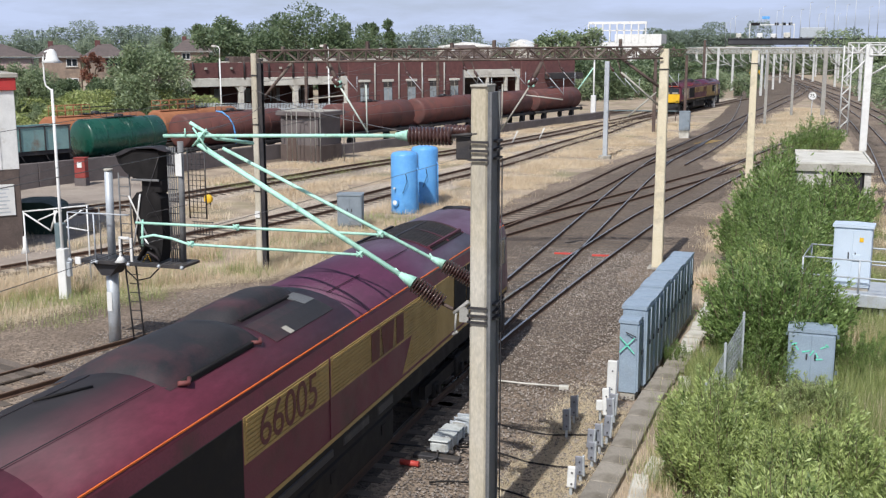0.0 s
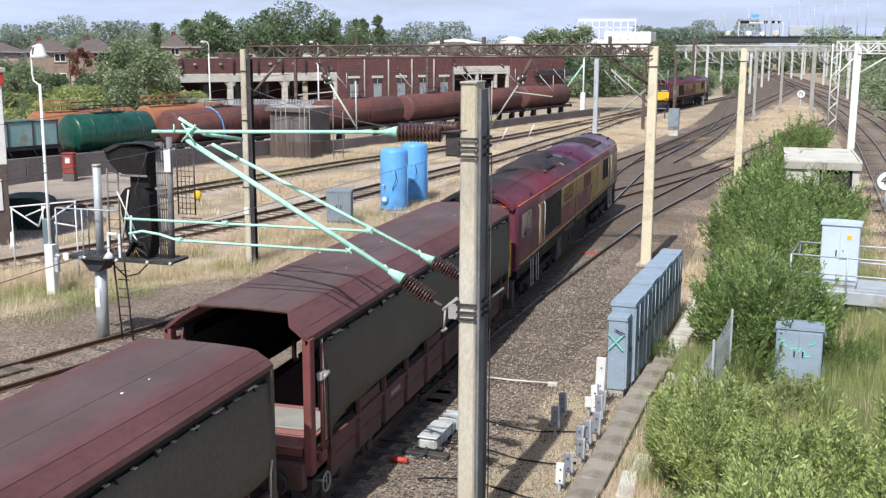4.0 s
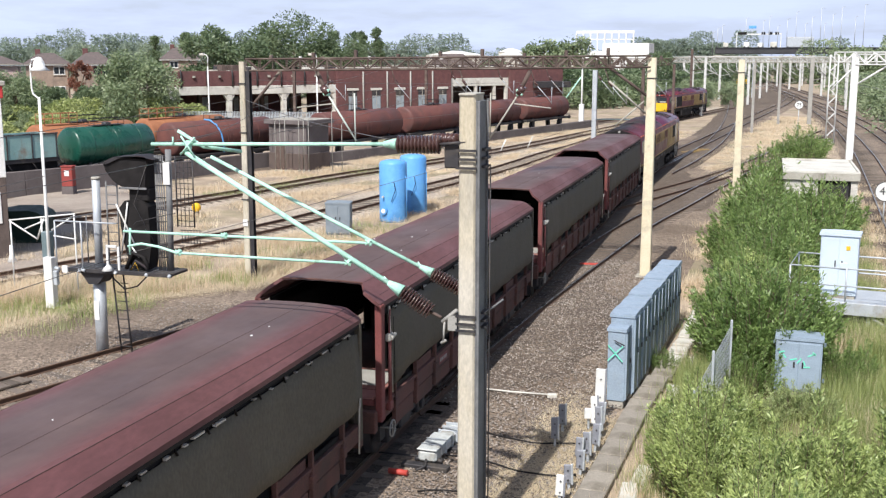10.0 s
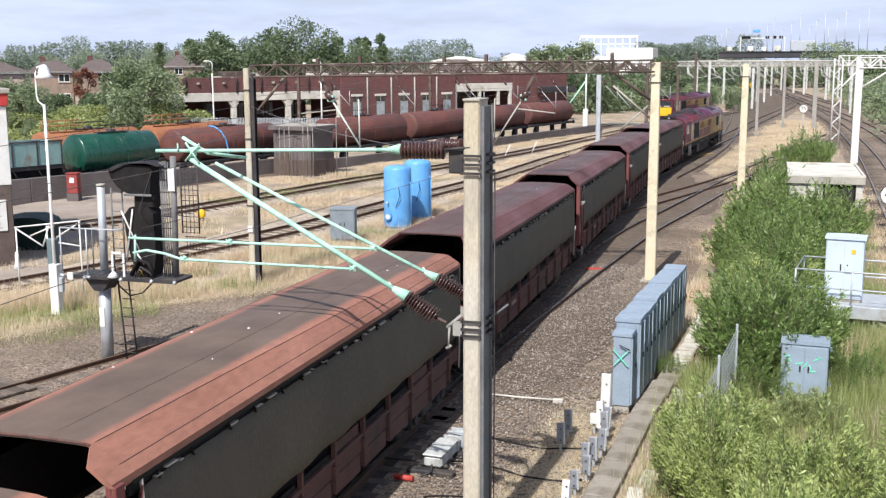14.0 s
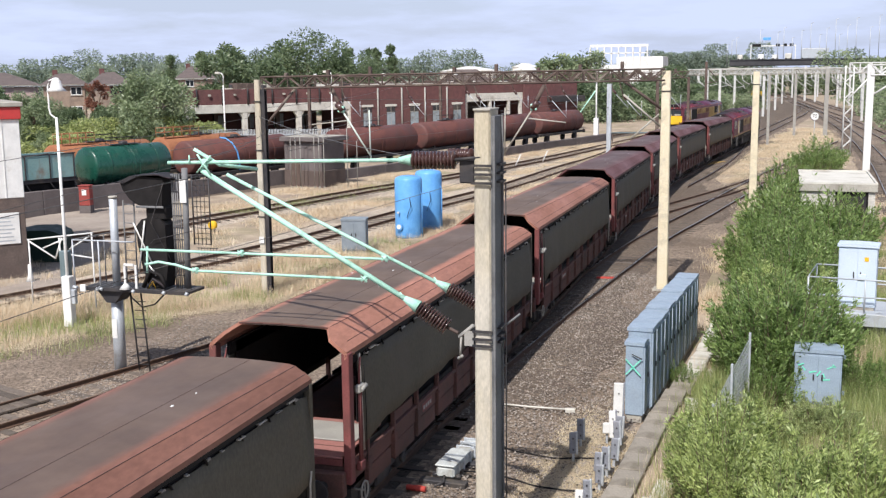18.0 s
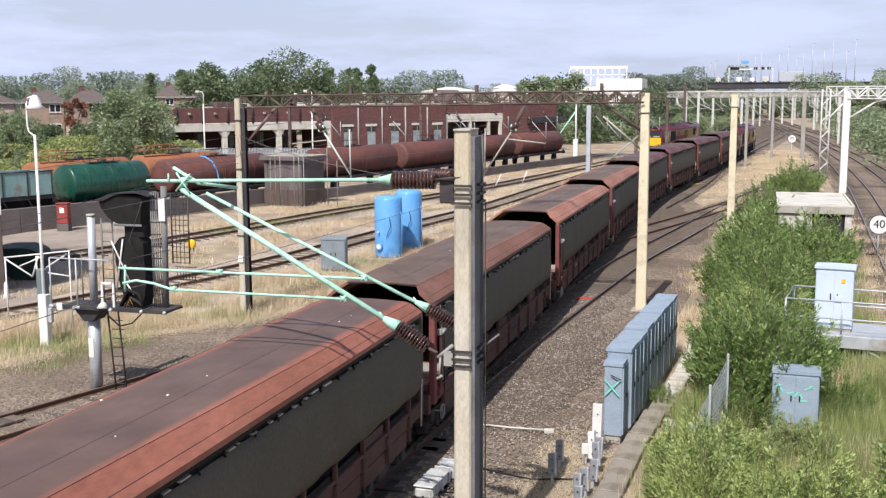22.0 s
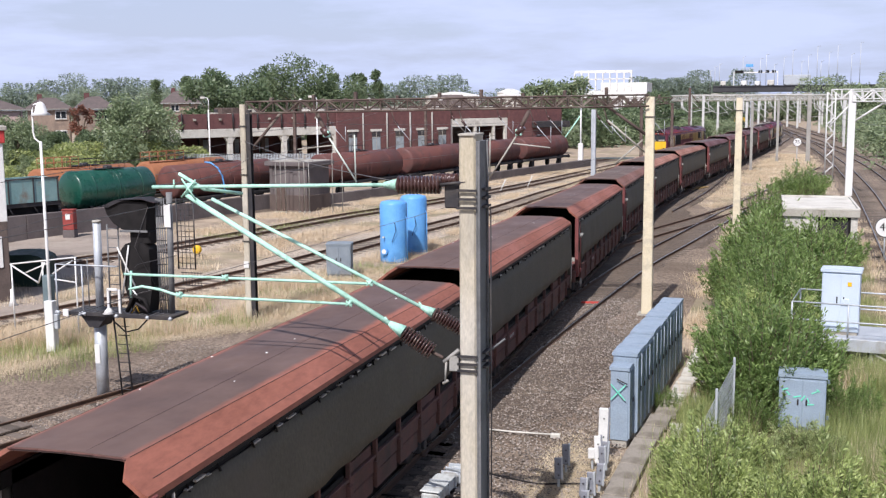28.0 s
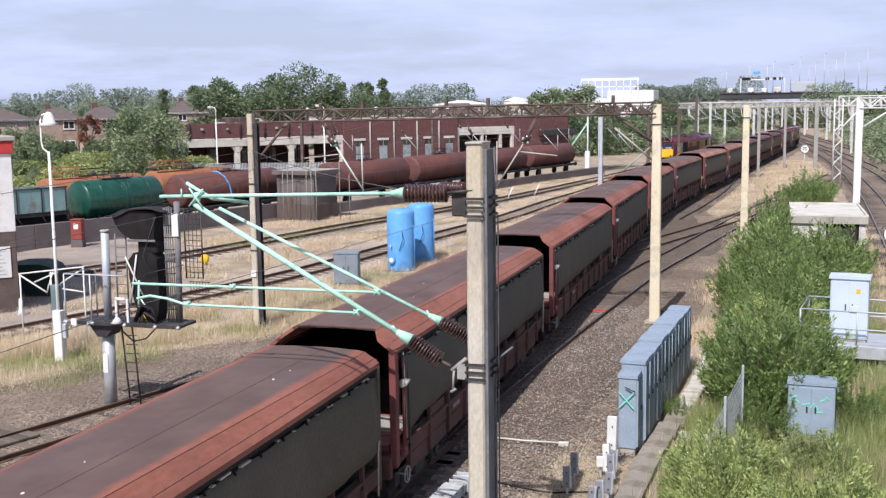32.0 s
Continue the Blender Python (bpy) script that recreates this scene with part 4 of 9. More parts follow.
ROOFARC = [(1.28, 3.3), (1.235, 3.385), (1.17, 3.46), (1.08, 3.535), (0.96, 3.615), (0.8, 3.695), (0.6, 3.77), (0.4, 3.82), (0.2, 3.855), (0, 3.865)]
ROOFARC += [(-x, z) for x, z in ROOFARC[-2::-1]]


def loco_body_profile():
    return [(-1.32, 1.45), (1.32, 1.45), (1.33, 1.6), (1.33, 3.05)] + ROOFARC + [(-1.33, 3.05), (-1.33, 1.6)]


def cab(sgn, y_in, y_out):
    """A raked cab end: the body section shrinking and leaning towards its face."""
    p = loco_body_profile()
    g = Geo()
    rings = []
    for k, (yo, sx, top) in enumerate(((y_in, 1.0, 0.0), (y_out - sgn * 0.55, 0.99, 0.0), (y_out - sgn * 0.12, 0.975, 0.0), (y_out, 0.95, 0.0))):
        ring = []
        for x, z in p:
            lean = max(0.0, (z - 2.35)) * (0.28 if k >= 2 else 0.10 if k == 1 else 0.0)
            drop = 0.1 * max(0, z - 3.3) * k
            ring.append((x * sx, yo - sgn * lean, z - drop))
        rings.append(ring)
    v = [q for r in rings for q in r]
    n = len(p)
    f = [(i * n + j, i * n + (j + 1) % n, (i + 1) * n + (j + 1) % n, (i + 1) * n + j) for i in range(len(rings) - 1) for j in range(n)]
    f.append(tuple(range(len(v) - n, len(v))))
    g.add(v, f)
    g.s = [True] * (len(f) - 1) + [False]
    return g


def diesel_locomotive(sooty=True):
    L = 22.3
    lo = thing("diesel_locomotive", "maroon and gold heavy freight diesel locomotive with sooty roof", "locomotive")
    roofp = ROOFARC
    low = [(-1.32, 1.52), (1.32, 1.52), (1.33, 1.6), (1.33, 3.05), (1.28, 3.3), (-1.28, 3.3), (-1.33, 3.05), (-1.33, 1.6)]
    body = part("body", Geo().prism(low, 2.9, L - 2.9), M_MAROON, lo)
    part("roof", Geo().sheet(roofp, 2.9, 11.4, 0.06, smooth=True), M_LOCOROOF, lo)
    part("roof", Geo().sheet(roofp, 11.404, L - 2.9, 0.06, smooth=True), M_LOCOSHEEN, lo, "glossy maroon forward roof, tinted purple for sky sheen")
    for sgn, yi, yo in ((-1, 2.9, -0.35), (1, L - 2.9, L + 0.35)):
        c = part("cab", cab(sgn, yi, yo), M_LOCOROOF if sgn < 0 else M_LOCOSHEEN, lo)
        ys = sorted((yo - sgn * 0.8, yo - sgn * 0.16))
        part("visor", Geo().sheet([(x * 0.975, z - 0.05) for x, z in ROOFARC if z > 3.36], ys[0], ys[1], 0.1, smooth=True), M_LOCOROOF, c, "roof visor over the windscreens")
        # raked windscreens
        for x0, x1 in ((-1.02, -0.1), (0.1, 1.02)):
            d = 0.28
            z0, z1 = 2.42, 3.08
            yb, yt = yo - sgn * (z0 - 2.35) * d + sgn * 0.012, yo - sgn * (z1 - 2.35) * d + sgn * 0.012
            g = Geo()
            a = [(x0, yb, z0), (x1, yb, z0), (x1 * 0.98, yt, z1), (x0 * 0.98, yt, z1)]
            b = [(x, y + sgn * 0.02, z) for x, y, z in a]
            g.add(a + b, [(0, 1, 2, 3), (4, 5, 6, 7), (0, 1, 5, 4), (1, 2, 6, 5), (2, 3, 7, 6), (3, 0, 4, 7)])
            ws = part("windscreen", g, M_GLASS, c)
            part("desk_edge", Geo().box(x0 + 0.08, x1 - 0.06, min(yb, yb + sgn * 0.022), max(yb, yb + sgn * 0.022), z0 + 0.015, z0 + 0.2), M_CONCG, ws)
        part("warning_panel", Geo().cbox(-1.15, 1.15, min(yo, yo + sgn * 0.025), max(yo, yo + sgn * 0.025), 1.3, 2.38, 0.01), M_YELLOW, c, "yellow warning panel")
        for x in (-0.85, 0.85):
            part("headlight", Geo().tube([(x, yo, 1.5), (x, yo + sgn * 0.05, 1.5)], 0.085, 12), M_GLASS, c)
        ya, yb = sorted((yo - sgn * 0.5, yo - sgn * 0.175))
        g = Geo().prism([(-0.66, 3.5), (0.66, 3.5), (0.56, 3.68), (0.46, 3.8), (-0.46, 3.8), (-0.56, 3.68)], ya, yb)
        part("red_band", Geo().box(-1.14, 1.14, min(yo - sgn * 0.3, yo - sgn * 0.225), max(yo - sgn * 0.3, yo - sgn * 0.225), 3.25, 3.47), M_MAROON, c)
        part("marker_housing", g, M_BLACK, c)
        part("lamp", Geo().tube([(-0.02, yo - sgn * 0.36, 3.66), (-0.02, yo - sgn * 0.15, 3.66)], 0.075, 14), M_POST, c, "round grey marker lamp")
        part("headlight", Geo().tube([(0.08, yo - sgn * 0.26, 3.36), (0.08, yo - sgn * 0.15, 3.36)], 0.07, 14), M_CONCG, c)
        part("headlight_ring", Geo().tube([(0.08, yo - sgn * 0.27, 3.36), (0.08, yo - sgn * 0.17, 3.36)], 0.1, 14), M_BLACK, c)
        for sx in (-1, 1):
            g = Geo()
            ys = sorted((yi - sgn * 0.0 + sgn * 1.15, yo - sgn * 0.5))
            g.cbox(min(sx * 1.3, sx * 1.336), max(sx * 1.3, sx * 1.336), ys[0] + 0.2, ys[1] - 0.1, 2.36, 3.04, 0.008)
            part("window_frame", Geo().cbox(min(sx * 1.3, sx * 1.33), max(sx * 1.3, sx * 1.33), ys[0] + 0.15, ys[1] - 0.05, 2.33, 3.07, 0.008), M_SIDESTEEL, c)
            sw = part("side_window", g, M_CABGLASS, c)
            for q in (ys[0] + 0.25, (ys[0] + ys[1]) / 2 + 0.1, ys[1] - 0.19):
                part("window_bar", Geo().box(min(sx * 1.33, sx * 1.345), max(sx * 1.33, sx * 1.345), q, q + 0.025, 2.38, 3.02), M_POST, sw)
            for k in (0.2, 1.05):
                y = yi - sgn * 0.9 + sgn * k
                part("handrail", Geo().tube([(sx * 1.36, y, 1.75), (sx * 1.385, y, 1.85), (sx * 1.385, y, 2.95), (sx * 1.34, y, 3.05)], 0.014, 6), M_CONCW, c, "white handrail")
            y = yi - sgn * 0.2
            part("cab_door", Geo().cbox(min(sx * 1.31, sx * 1.338), max(sx * 1.31, sx * 1.338), y - 0.3, y + 0.3, 1.7, 3.05, 0.006), M_GOLD if sgn < 0 else M_MAROON, c)
        for x in (-0.87, 0.87):
            g = Geo().tube([(x, yo, 1.05), (x, yo + sgn * 0.35, 1.05)], 0.11, 10).tube([(x, yo + sgn * 0.35, 1.05), (x, yo + sgn * 0.4, 1.05)], 0.24, 14)
            part("buffer", g, M_DARKSTEEL, lo)
        part("plough", Geo().cbox(-1.2, 1.2, min(yo - sgn * 0.3, yo), max(yo - sgn * 0.3, yo), 0.3, 1.12, 0.04), M_DARKSTEEL, lo)
        # orange line round the cab face
        y = yo - sgn * 0.222
        part("lining", Geo().box(-1.14, 1.14, min(y, y + sgn * 0.012), max(y, y + sgn * 0.012), 3.352, 3.376), M_ORANGELINE, c)
    for sx in (-1, 1):
        part("lining", Geo().box(min(sx * 1.22, sx * 1.262), max(sx * 1.22, sx * 1.262), 0.12, L - 0.12, 3.352, 3.374), M_ORANGELINE, lo, "thin orange line along the roof edge")
        part("sole_stripe", Geo().box(min(sx * 1.29, sx * 1.342), max(sx * 1.29, sx * 1.342), 0.0, L - 0.0, 1.57, 1.64), M_GOLD, lo, "gold stripe")
        part("sole_line", Geo().box(min(sx * 1.3, sx * 1.338), max(sx * 1.3, sx * 1.338), 0.1, L - 0.1, 1.5, 1.568), M_BLACK, lo)
        part("dark_grille", Geo().cbox(min(sx * 1.32, sx * 1.34), max(sx * 1.32, sx * 1.34), 3.9, 6.82, 1.78, 3.05, 0.006), M_BLACK, lo, "black radiator grille")
        for q in (17.15, 18.2):
            part("dark_grille", Geo().cbox(min(sx * 1.33, sx * 1.35), max(sx * 1.33, sx * 1.35), q, q + 0.98, 2.15, 3.04, 0.006), M_BLACK, lo, "black louvred grille")
        part("gold_panel", Geo().cbox(min(sx * 1.32, sx * 1.336), max(sx * 1.32, sx * 1.336), 15.85, 20.9, 1.7, 3.06, 0.004), M_GOLD, lo, "gold side panel")
        g = Geo().cbox(min(sx * 1.32, sx * 1.337), max(sx * 1.32, sx * 1.337), 6.86, 9.88, 2.36, 3.06, 0.006)
        band = part("gold_band", g, M_GOLD, lo, "gold louvred band")
        for i in range(10):
            z = 2.4 + i * 0.066
            part("louvre", Geo().box(min(sx * 1.335, sx * 1.352), max(sx * 1.335, sx * 1.352), 6.93, 9.82, z, z + 0.028), M_GOLD, band)
        band2 = part("gold_band", Geo().cbox(min(sx * 1.32, sx * 1.337), max(sx * 1.32, sx * 1.337), 9.93, 15.84, 2.36, 3.06, 0.006), M_GOLD, lo, "gold louvred band")
        for i in range(10):
            z = 2.4 + i * 0.066
            part("louvre", Geo().box(min(sx * 1.335, sx * 1.352), max(sx * 1.335, sx * 1.352), 10.0, 15.8, z, z + 0.028), M_GOLD, band2)
        # the gold drops to the sole behind a slanting edge
        g = Geo()
        xa, xb = sorted((sx * 1.32, sx * 1.337))
        prof = [(13.56, 1.7), (15.84, 1.7), (15.84, 2.355), (14.14, 2.355)]
        g.add([(x, y, z) for x in (xa, xb) for y, z in prof], [(0, 1, 2, 3), (7, 6, 5, 4), (0, 4, 5, 1), (1, 5, 6, 2), (2, 6, 7, 3), (3, 7, 4, 0)])
        drop = part("gold_drop", g, M_GOLD, lo, "gold louvred panel with a slanting edge")
        for i in range(9):
            z = 1.76 + i * 0.066
            part("louvre", Geo().box(min(sx * 1.335, sx * 1.352), max(sx * 1.335, sx * 1.352), 13.72 + i * 0.058, 15.8, z, z + 0.028), M_GOLD, drop)
        # the running number
        for i, ch in enumerate("66005"):
            cu = bpy.data.curves.new("digit", "FONT")
            cu.body = ch
            cu.size = 1.0
            cu.align_x, cu.align_y = "CENTER", "CENTER"
            cu.extrude = 0.002
            tmp = new("tmp", cu)
            me = bpy.data.meshes.new_from_object(tmp.evaluated_get(bpy.context.evaluated_depsgraph_get()))
            bpy.data.objects.remove(tmp)
            me.materials.clear()
            me.materials.append(M_NUMBER)
            ob = new("digit", me)
            ob.parent = band
            ob.matrix_basis = Matrix(((0, 0, sx, sx * 1.355), (sx * 0.86, 0, 0, 8.34 + sx * (i - 2) * 0.42), (0, 0.82, 0, 2.7), (0, 0, 0, 1)))
        # the company's mark, as plain upright blocks
        for y, w0, w1 in ((11.8, 0.42, 0.42), (12.32, 0.72, 0.5), (13.16, 0.42, 0.42)):
            g = Geo()
            xa, xb = sorted((sx * 1.353, sx * 1.358))
            prof = [(y + (w0 - w1) / 2, 2.43), (y + (w0 + w1) / 2, 2.43), (y + w0, 2.98), (y, 2.98)]
            g.add([(x, q, z) for x in (xa, xb) for q, z in prof], [(0, 1, 2, 3), (7, 6, 5, 4), (0, 4, 5, 1), (1, 5, 6, 2), (2, 6, 7, 3), (3, 7, 4, 0)])
            part("emblem_bar", g, M_NUMBER, band2)
        for y in (9.89,):
            part("panel_joint", Geo().box(min(sx * 1.335, sx * 1.346), max(sx * 1.335, sx * 1.346), y, y + 0.04, 1.66, 3.06), M_MAROON, lo)
    # roof fittings: silencer hump with an undercut slot, second hump, flush panels, radiator deck
    def hump(y0, y1, x0, x1, h, name, label):
        g = Geo()
        v, f = [], []
        n, m = 16, 14
        for i in range(n + 1):
            e = i / n
            k = max(0.0, 1 - abs(2 * e - 1) ** 5) ** 0.5
            for j in range(m + 1):
                q = j / m
                x = x0 + (x1 - x0) * q
                w = max(0.0, 1 - max(0.0, q * 2 - 1) ** 7) ** 0.5 * min(1.0, q * 2.2) ** 0.6
                v.append((x, y0 + (y1 - y0) * e, 3.865 - 0.21 * (x / 1.0) ** 2 - 0.03 + (h + 0.03) * k * w))
        for i in range(n):
            for j in range(m):
                o = i * (m + 1) + j
                f.append((o, o + 1, o + m + 2, o + m + 1))
        g.add(v, f, True)
        ob = part(name, g, M_SOOT, lo, label)
        z = 3.865 - 0.21 * x1 * x1
        part("slot", Geo().cbox(x1 - 0.03, x1 + 0.045, y0 + 0.3, y1 - 0.3, z - 0.05, z + 0.035, 0.01), M_BLACK, ob, "dark slot under the hump")
        return ob, z
    hp, z = hump(5.9, 8.5, -1.05, 0.8, 0.21, "exhaust_hump", "soot-black rounded silencer hump")
    for y in (6.1, 8.2):
        part("pipe_end", Geo().tube([(0.8, y, z + 0.01), (0.9, y + 0.1, z + 0.0), (0.84, y + 0.22, z + 0.02)], 0.035, 7), M_WAGRED, hp, "rusty pink pipe end")
    hump(8.62, 11.0, -1.1, 0.22, 0.2, "roof_hump", "smaller sooty roof hump")
    part("roof_panel", Geo().sheet([(x, z + 0.012) for x, z in ROOFARC if 0.35 <= x <= 0.97], 8.75, 11.0, 0.02), M_SOOT, lo, "flush sooty roof panel")
    part("worn_patch", Geo().sheet([(x, z + 0.02) for x, z in ROOFARC if 0.15 <= x <= 0.61], 10.6, 11.0, 0.02), M_SIDESTEEL, lo, "worn grey patch")
    part("worn_patch", Geo().sheet([(x, z + 0.022) for x, z in ROOFARC if 0.75 <= x <= 0.97], 9.25, 9.4, 0.02), M_CONCG, lo)
    part("roof_rail", Geo().tube([(-0.3, 4.6, 3.88), (0.05, 5.3, 3.88)], 0.02, 6), M_BLACK, lo)
    fan = part("fan_deck", Geo().sheet([(x, z + 0.008) for x, z in ROOFARC if abs(x) <= 0.97], 16.75, 19.25, 0.04), M_BLACK, lo, "open radiator deck with a grille")
    for y in (16.7, 18.0, 19.22):
        part("grille_frame", Geo().sheet([(x, z + 0.025) for x, z in ROOFARC if abs(x) <= 0.97], y, y + 0.06, 0.05), M_LOCOROOF, fan)
    for x in (-0.9, 0.0, 0.86):
        z = 3.865 - 0.21 * x * x
        part("grille_frame", Geo().box(x - 0.03, x + 0.03, 16.75, 19.25, z - 0.04, z + 0.022), M_LOCOROOF, fan)
    for i in range(19):
        y = 16.85 + i * 0.13
        part("grille_bar", Geo().sheet([(x, z + 0.016) for x, z in ROOFARC if abs(x) <= 0.85], y, y + 0.02, 0.015), M_DARKSTEEL, fan)
    for x in (-0.35, 0.62):
        part("roof_joint", Geo().tube([(x, 0.6, 3.868 - 0.21 * x * x), (x, 5.8, 3.868 - 0.21 * x * x)], 0.006, 5), M_SOOT, lo)
    for y in (11.5, 14.4):
        part("roof_joint", Geo().tube([(0.62, y, 3.79), (0.62, y + 1.6, 3.79)], 0.008, 5), M_BLACK, lo)
    for y in (2.2, L - 2.2):
        for sx in (-1, 1):
            part("lifting_eye", Geo().tube([(sx * 1.15, y, 3.42), (sx * 1.212, y, 3.44)], 0.06, 12), M_BLACK, lo)
    part("horn", Geo().tube([(0.9, L - 0.9, 3.62), (0.9, L - 0.4, 3.66)], 0.05, 8), M_BLACK, lo)
    part("fuel_tank", Geo().cbox(-1.22, 1.22, 7.6, 13.4, 0.35, 1.16, 0.12), M_BLACK, lo, "long black fuel tank")
    for sx in (-1, 1):
        for y, ln, z0, z1 in ((6.55, 0.85, 0.5, 1.3), (8.0, 2.2, 1.2, 1.42), (10.6, 1.3, 1.22, 1.46), (12.3, 0.9, 1.2, 1.45)):
            part("equipment_box", Geo().cbox(min(sx * 0.95, sx * 1.27), max(sx * 0.95, sx * 1.27), y, y + ln, z0, z1, 0.05), M_DARKSTEEL, lo)
        for y in (9.2, 10.1, 12.6):
            part("tank_plate", Geo().cbox(min(sx * 1.22, sx * 1.24), max(sx * 1.22, sx * 1.24), y, y + 0.22, 0.75, 0.95, 0.008), M_BLACK, lo)
        for y in (1.9, 2.75, L - 2.75, L - 1.9):
            part("cab_step", Geo().tube([(sx * 1.28, y, 1.45), (sx * 1.3, y, 0.55), (sx * 1.3, y + 0.35, 0.55), (sx * 1.28, y + 0.35, 1.45)], 0.016, 6), M_CONCW, lo, "pale step irons")
    part("underframe", Geo().cbox(-1.25, 1.25, 0.0, L, 1.12, 1.5, 0.02), M_BLACK, lo)
    for y in (3.9, L - 3.9):
        bogie(lo, y, 1.9, 3, 5.2, M_BLACK)
    return lo


LOCO = diesel_locomotive()
WAGON = covered_wagon()
TRAIN = [(LOCO, 16.6, 3.9, 16.3)]
for k in range(13):
    ob = WAGON if k == 0 else copy_thing(WAGON, Matrix.Identity(4))
    if k > 3:
        tagged(ob, "faded orange covered wagon with sooty roof and dark side sheets" if k < 6 else "rust-red covered wagon with sooty roof and dark side sheets")
        for ch in ob.children_recursive:
            if ch.data and ch.data.materials and ch.data.materials[0] == M_ROOF_A:
                ch.material_slots[0].link = "OBJECT"
                ch.material_slots[0].material = M_ROOF_D if k in (4, 5) else M_ROOF_C if k == 6 else M_ROOF_B
    # coupled in pairs: the odd ones stand closer to the one ahead
    TRAIN.append((ob, 0.5 - PITCH * k + (0.5 if k == 0 else 0.33 if k % 2 else 0.2 if k == 2 else 0.0), 2.1, BODY - 2.1))


EASE = [(0, 0.12), (2, 0.15), (6, 0.03), (9, -0.4), (19, -0.6), (24, 0.1), (29, 0.08), (32, -0.04)]


def train_head(t):
    u = (t - 16) / 16
    return lerp_table(EASE, t) + 82.858 + u * (86.817 + u * (-2.525 + u * (5.362 + u * 1.081)))


def train_pose(d, a, b):
    """Stands on two bogies at a and b from the origin, on the running line."""
    xa, xb = lerp_table(T0, d + a), lerp_table(T0, d + b)
    yaw = -math.atan2(xb - xa, b - a)
    o = Vector((xa, d + a, 0)) - Matrix.Rotation(yaw, 3, "Z") @ Vector((0, a, 0))
    return Matrix.Translation(o) @ Matrix.Rotation(yaw, 4, "Z")


def motions():
    for ob, off, a, b in TRAIN:
        walk(ob, [(t, train_pose(train_head(t) + off, a, b)) for t in range(0, 33, 1)])

# ---- overhead line near the bridge ----
def taper_mast(name, x, y, h, w0, w1, material, label, group="", d0=None, d1=None, turn=0):
    t = thing(name, label, "mast", group, pose(x, y, -0.25, 0, 0, turn))
    g = Geo()
    d0, d1 = d0 or w0, d1 or w1
    c = 0.03
    rings = []
    for k in range(9):
        q = k / 8
        a, b = (w0 + (w1 - w0) * q) / 2, (d0 + (d1 - d0) * q) / 2
        z = h * q + 0.05
        rings += [(-a + c, -b, z), (a - c, -b, z), (a, -b + c, z), (a, b - c, z), (a - c, b, z), (-a + c, b, z), (-a, b - c, z), (-a, -b + c, z)]
    f = [(i * 8 + j, i * 8 + (j + 1) % 8, (i + 1) * 8 + (j + 1) % 8, (i + 1) * 8 + j) for i in range(8) for j in range(8)]
    f += [tuple(range(7, -1, -1)), tuple(range(64, 72))]
    g.add(rings, f)
    part("pole", g, material, t)
    part("footing", Geo().cbox(-w0 * 0.9, w0 * 0.9, -d0 * 0.9, d0 * 0.9, -0.2, 0.12, 0.04), M_CONCG, t)
    return t


def band(parent, z, w, d, material=M_DARKSTEEL):
    g = Geo()
    for s in (-1, 1):
        g.box(-w / 2 - 0.02, w / 2 + 0.02, s * (d / 2 + 0.006) - 0.008, s * (d / 2 + 0.006) + 0.008, z - 0.02, z + 0.02)
        g.box(s * (w / 2 + 0.006) - 0.008, s * (w / 2 + 0.006) + 0.008, -d / 2 - 0.02, d / 2 + 0.02, z - 0.02, z + 0.02)
    part("clamp_band", g, material, parent)


MAST = taper_mast("concrete_mast", 3.73, 16.75, 7.72, 0.29, 0.27, M_CONC, "square weathered concrete overhead-line mast with dark clamp bands", "concrete masts", 0.6, 0.54)
for z in (6.9, 6.76, 6.62, 4.2, 4.07, 3.96):
    band(MAST, z, 0.3, 0.64)
    part("strap", Geo().box(0.15, 0.26, -0.02, 0.275, z - 0.018, z + 0.018), M_DARKSTEEL, MAST)
part("top_cap", Geo().cbox(-0.14, 0.14, -0.3, 0.3, 7.76, 7.8, 0.01), M_CONCG, MAST)
part("bracket_plate", Geo().cbox(-0.4, -0.145, -0.2, 0.1, 6.6, 6.98, 0.02), M_DARKSTEEL, MAST)
g = Geo()
g.tube([(-0.145, -0.31, 4.3), (-0.4, -0.31, 4.08)], 0.034, 4)
g.tube([(-0.36, -0.31, 4.1), (-0.38, -0.31, 3.76)], 0.02, 4)
g.tube([(-0.42, -0.31, 3.72), (-0.33, -0.31, 3.78)], 0.026, 4)
g.box(-0.3, -0.147, -0.33, -0.31, 3.95, 4.2)
part("lower_bracket", g, M_POST, MAST)
part("rear_bracket", Geo().tube([(0.145, 0.3, 4.1), (0.48, 0.33, 4.38)], 0.02, 4), M_SIDESTEEL, MAST)
part("steel_channel", Geo().cbox(0.147, 0.175, -0.29, 0.29, 0.1, 7.68, 0.008), M_SIDESTEEL, MAST, "grey steel channel strapped to the mast")
for y in (-0.29, 0.265):
    part("channel_flange", Geo().cbox(0.175, 0.215, y, y + 0.025, 0.1, 7.68, 0.006), M_SIDESTEEL, MAST)
part("conduit", Geo().tube([(0.27, 0.2, 0.1), (0.27, 0.2, 6.6)], 0.012, 5), M_DARKSTEEL, MAST)
part("warning_edge", Geo().box(0.147, 0.152, 0.24, 0.27, 0.2, 3.4), M_YELLOW, MAST)


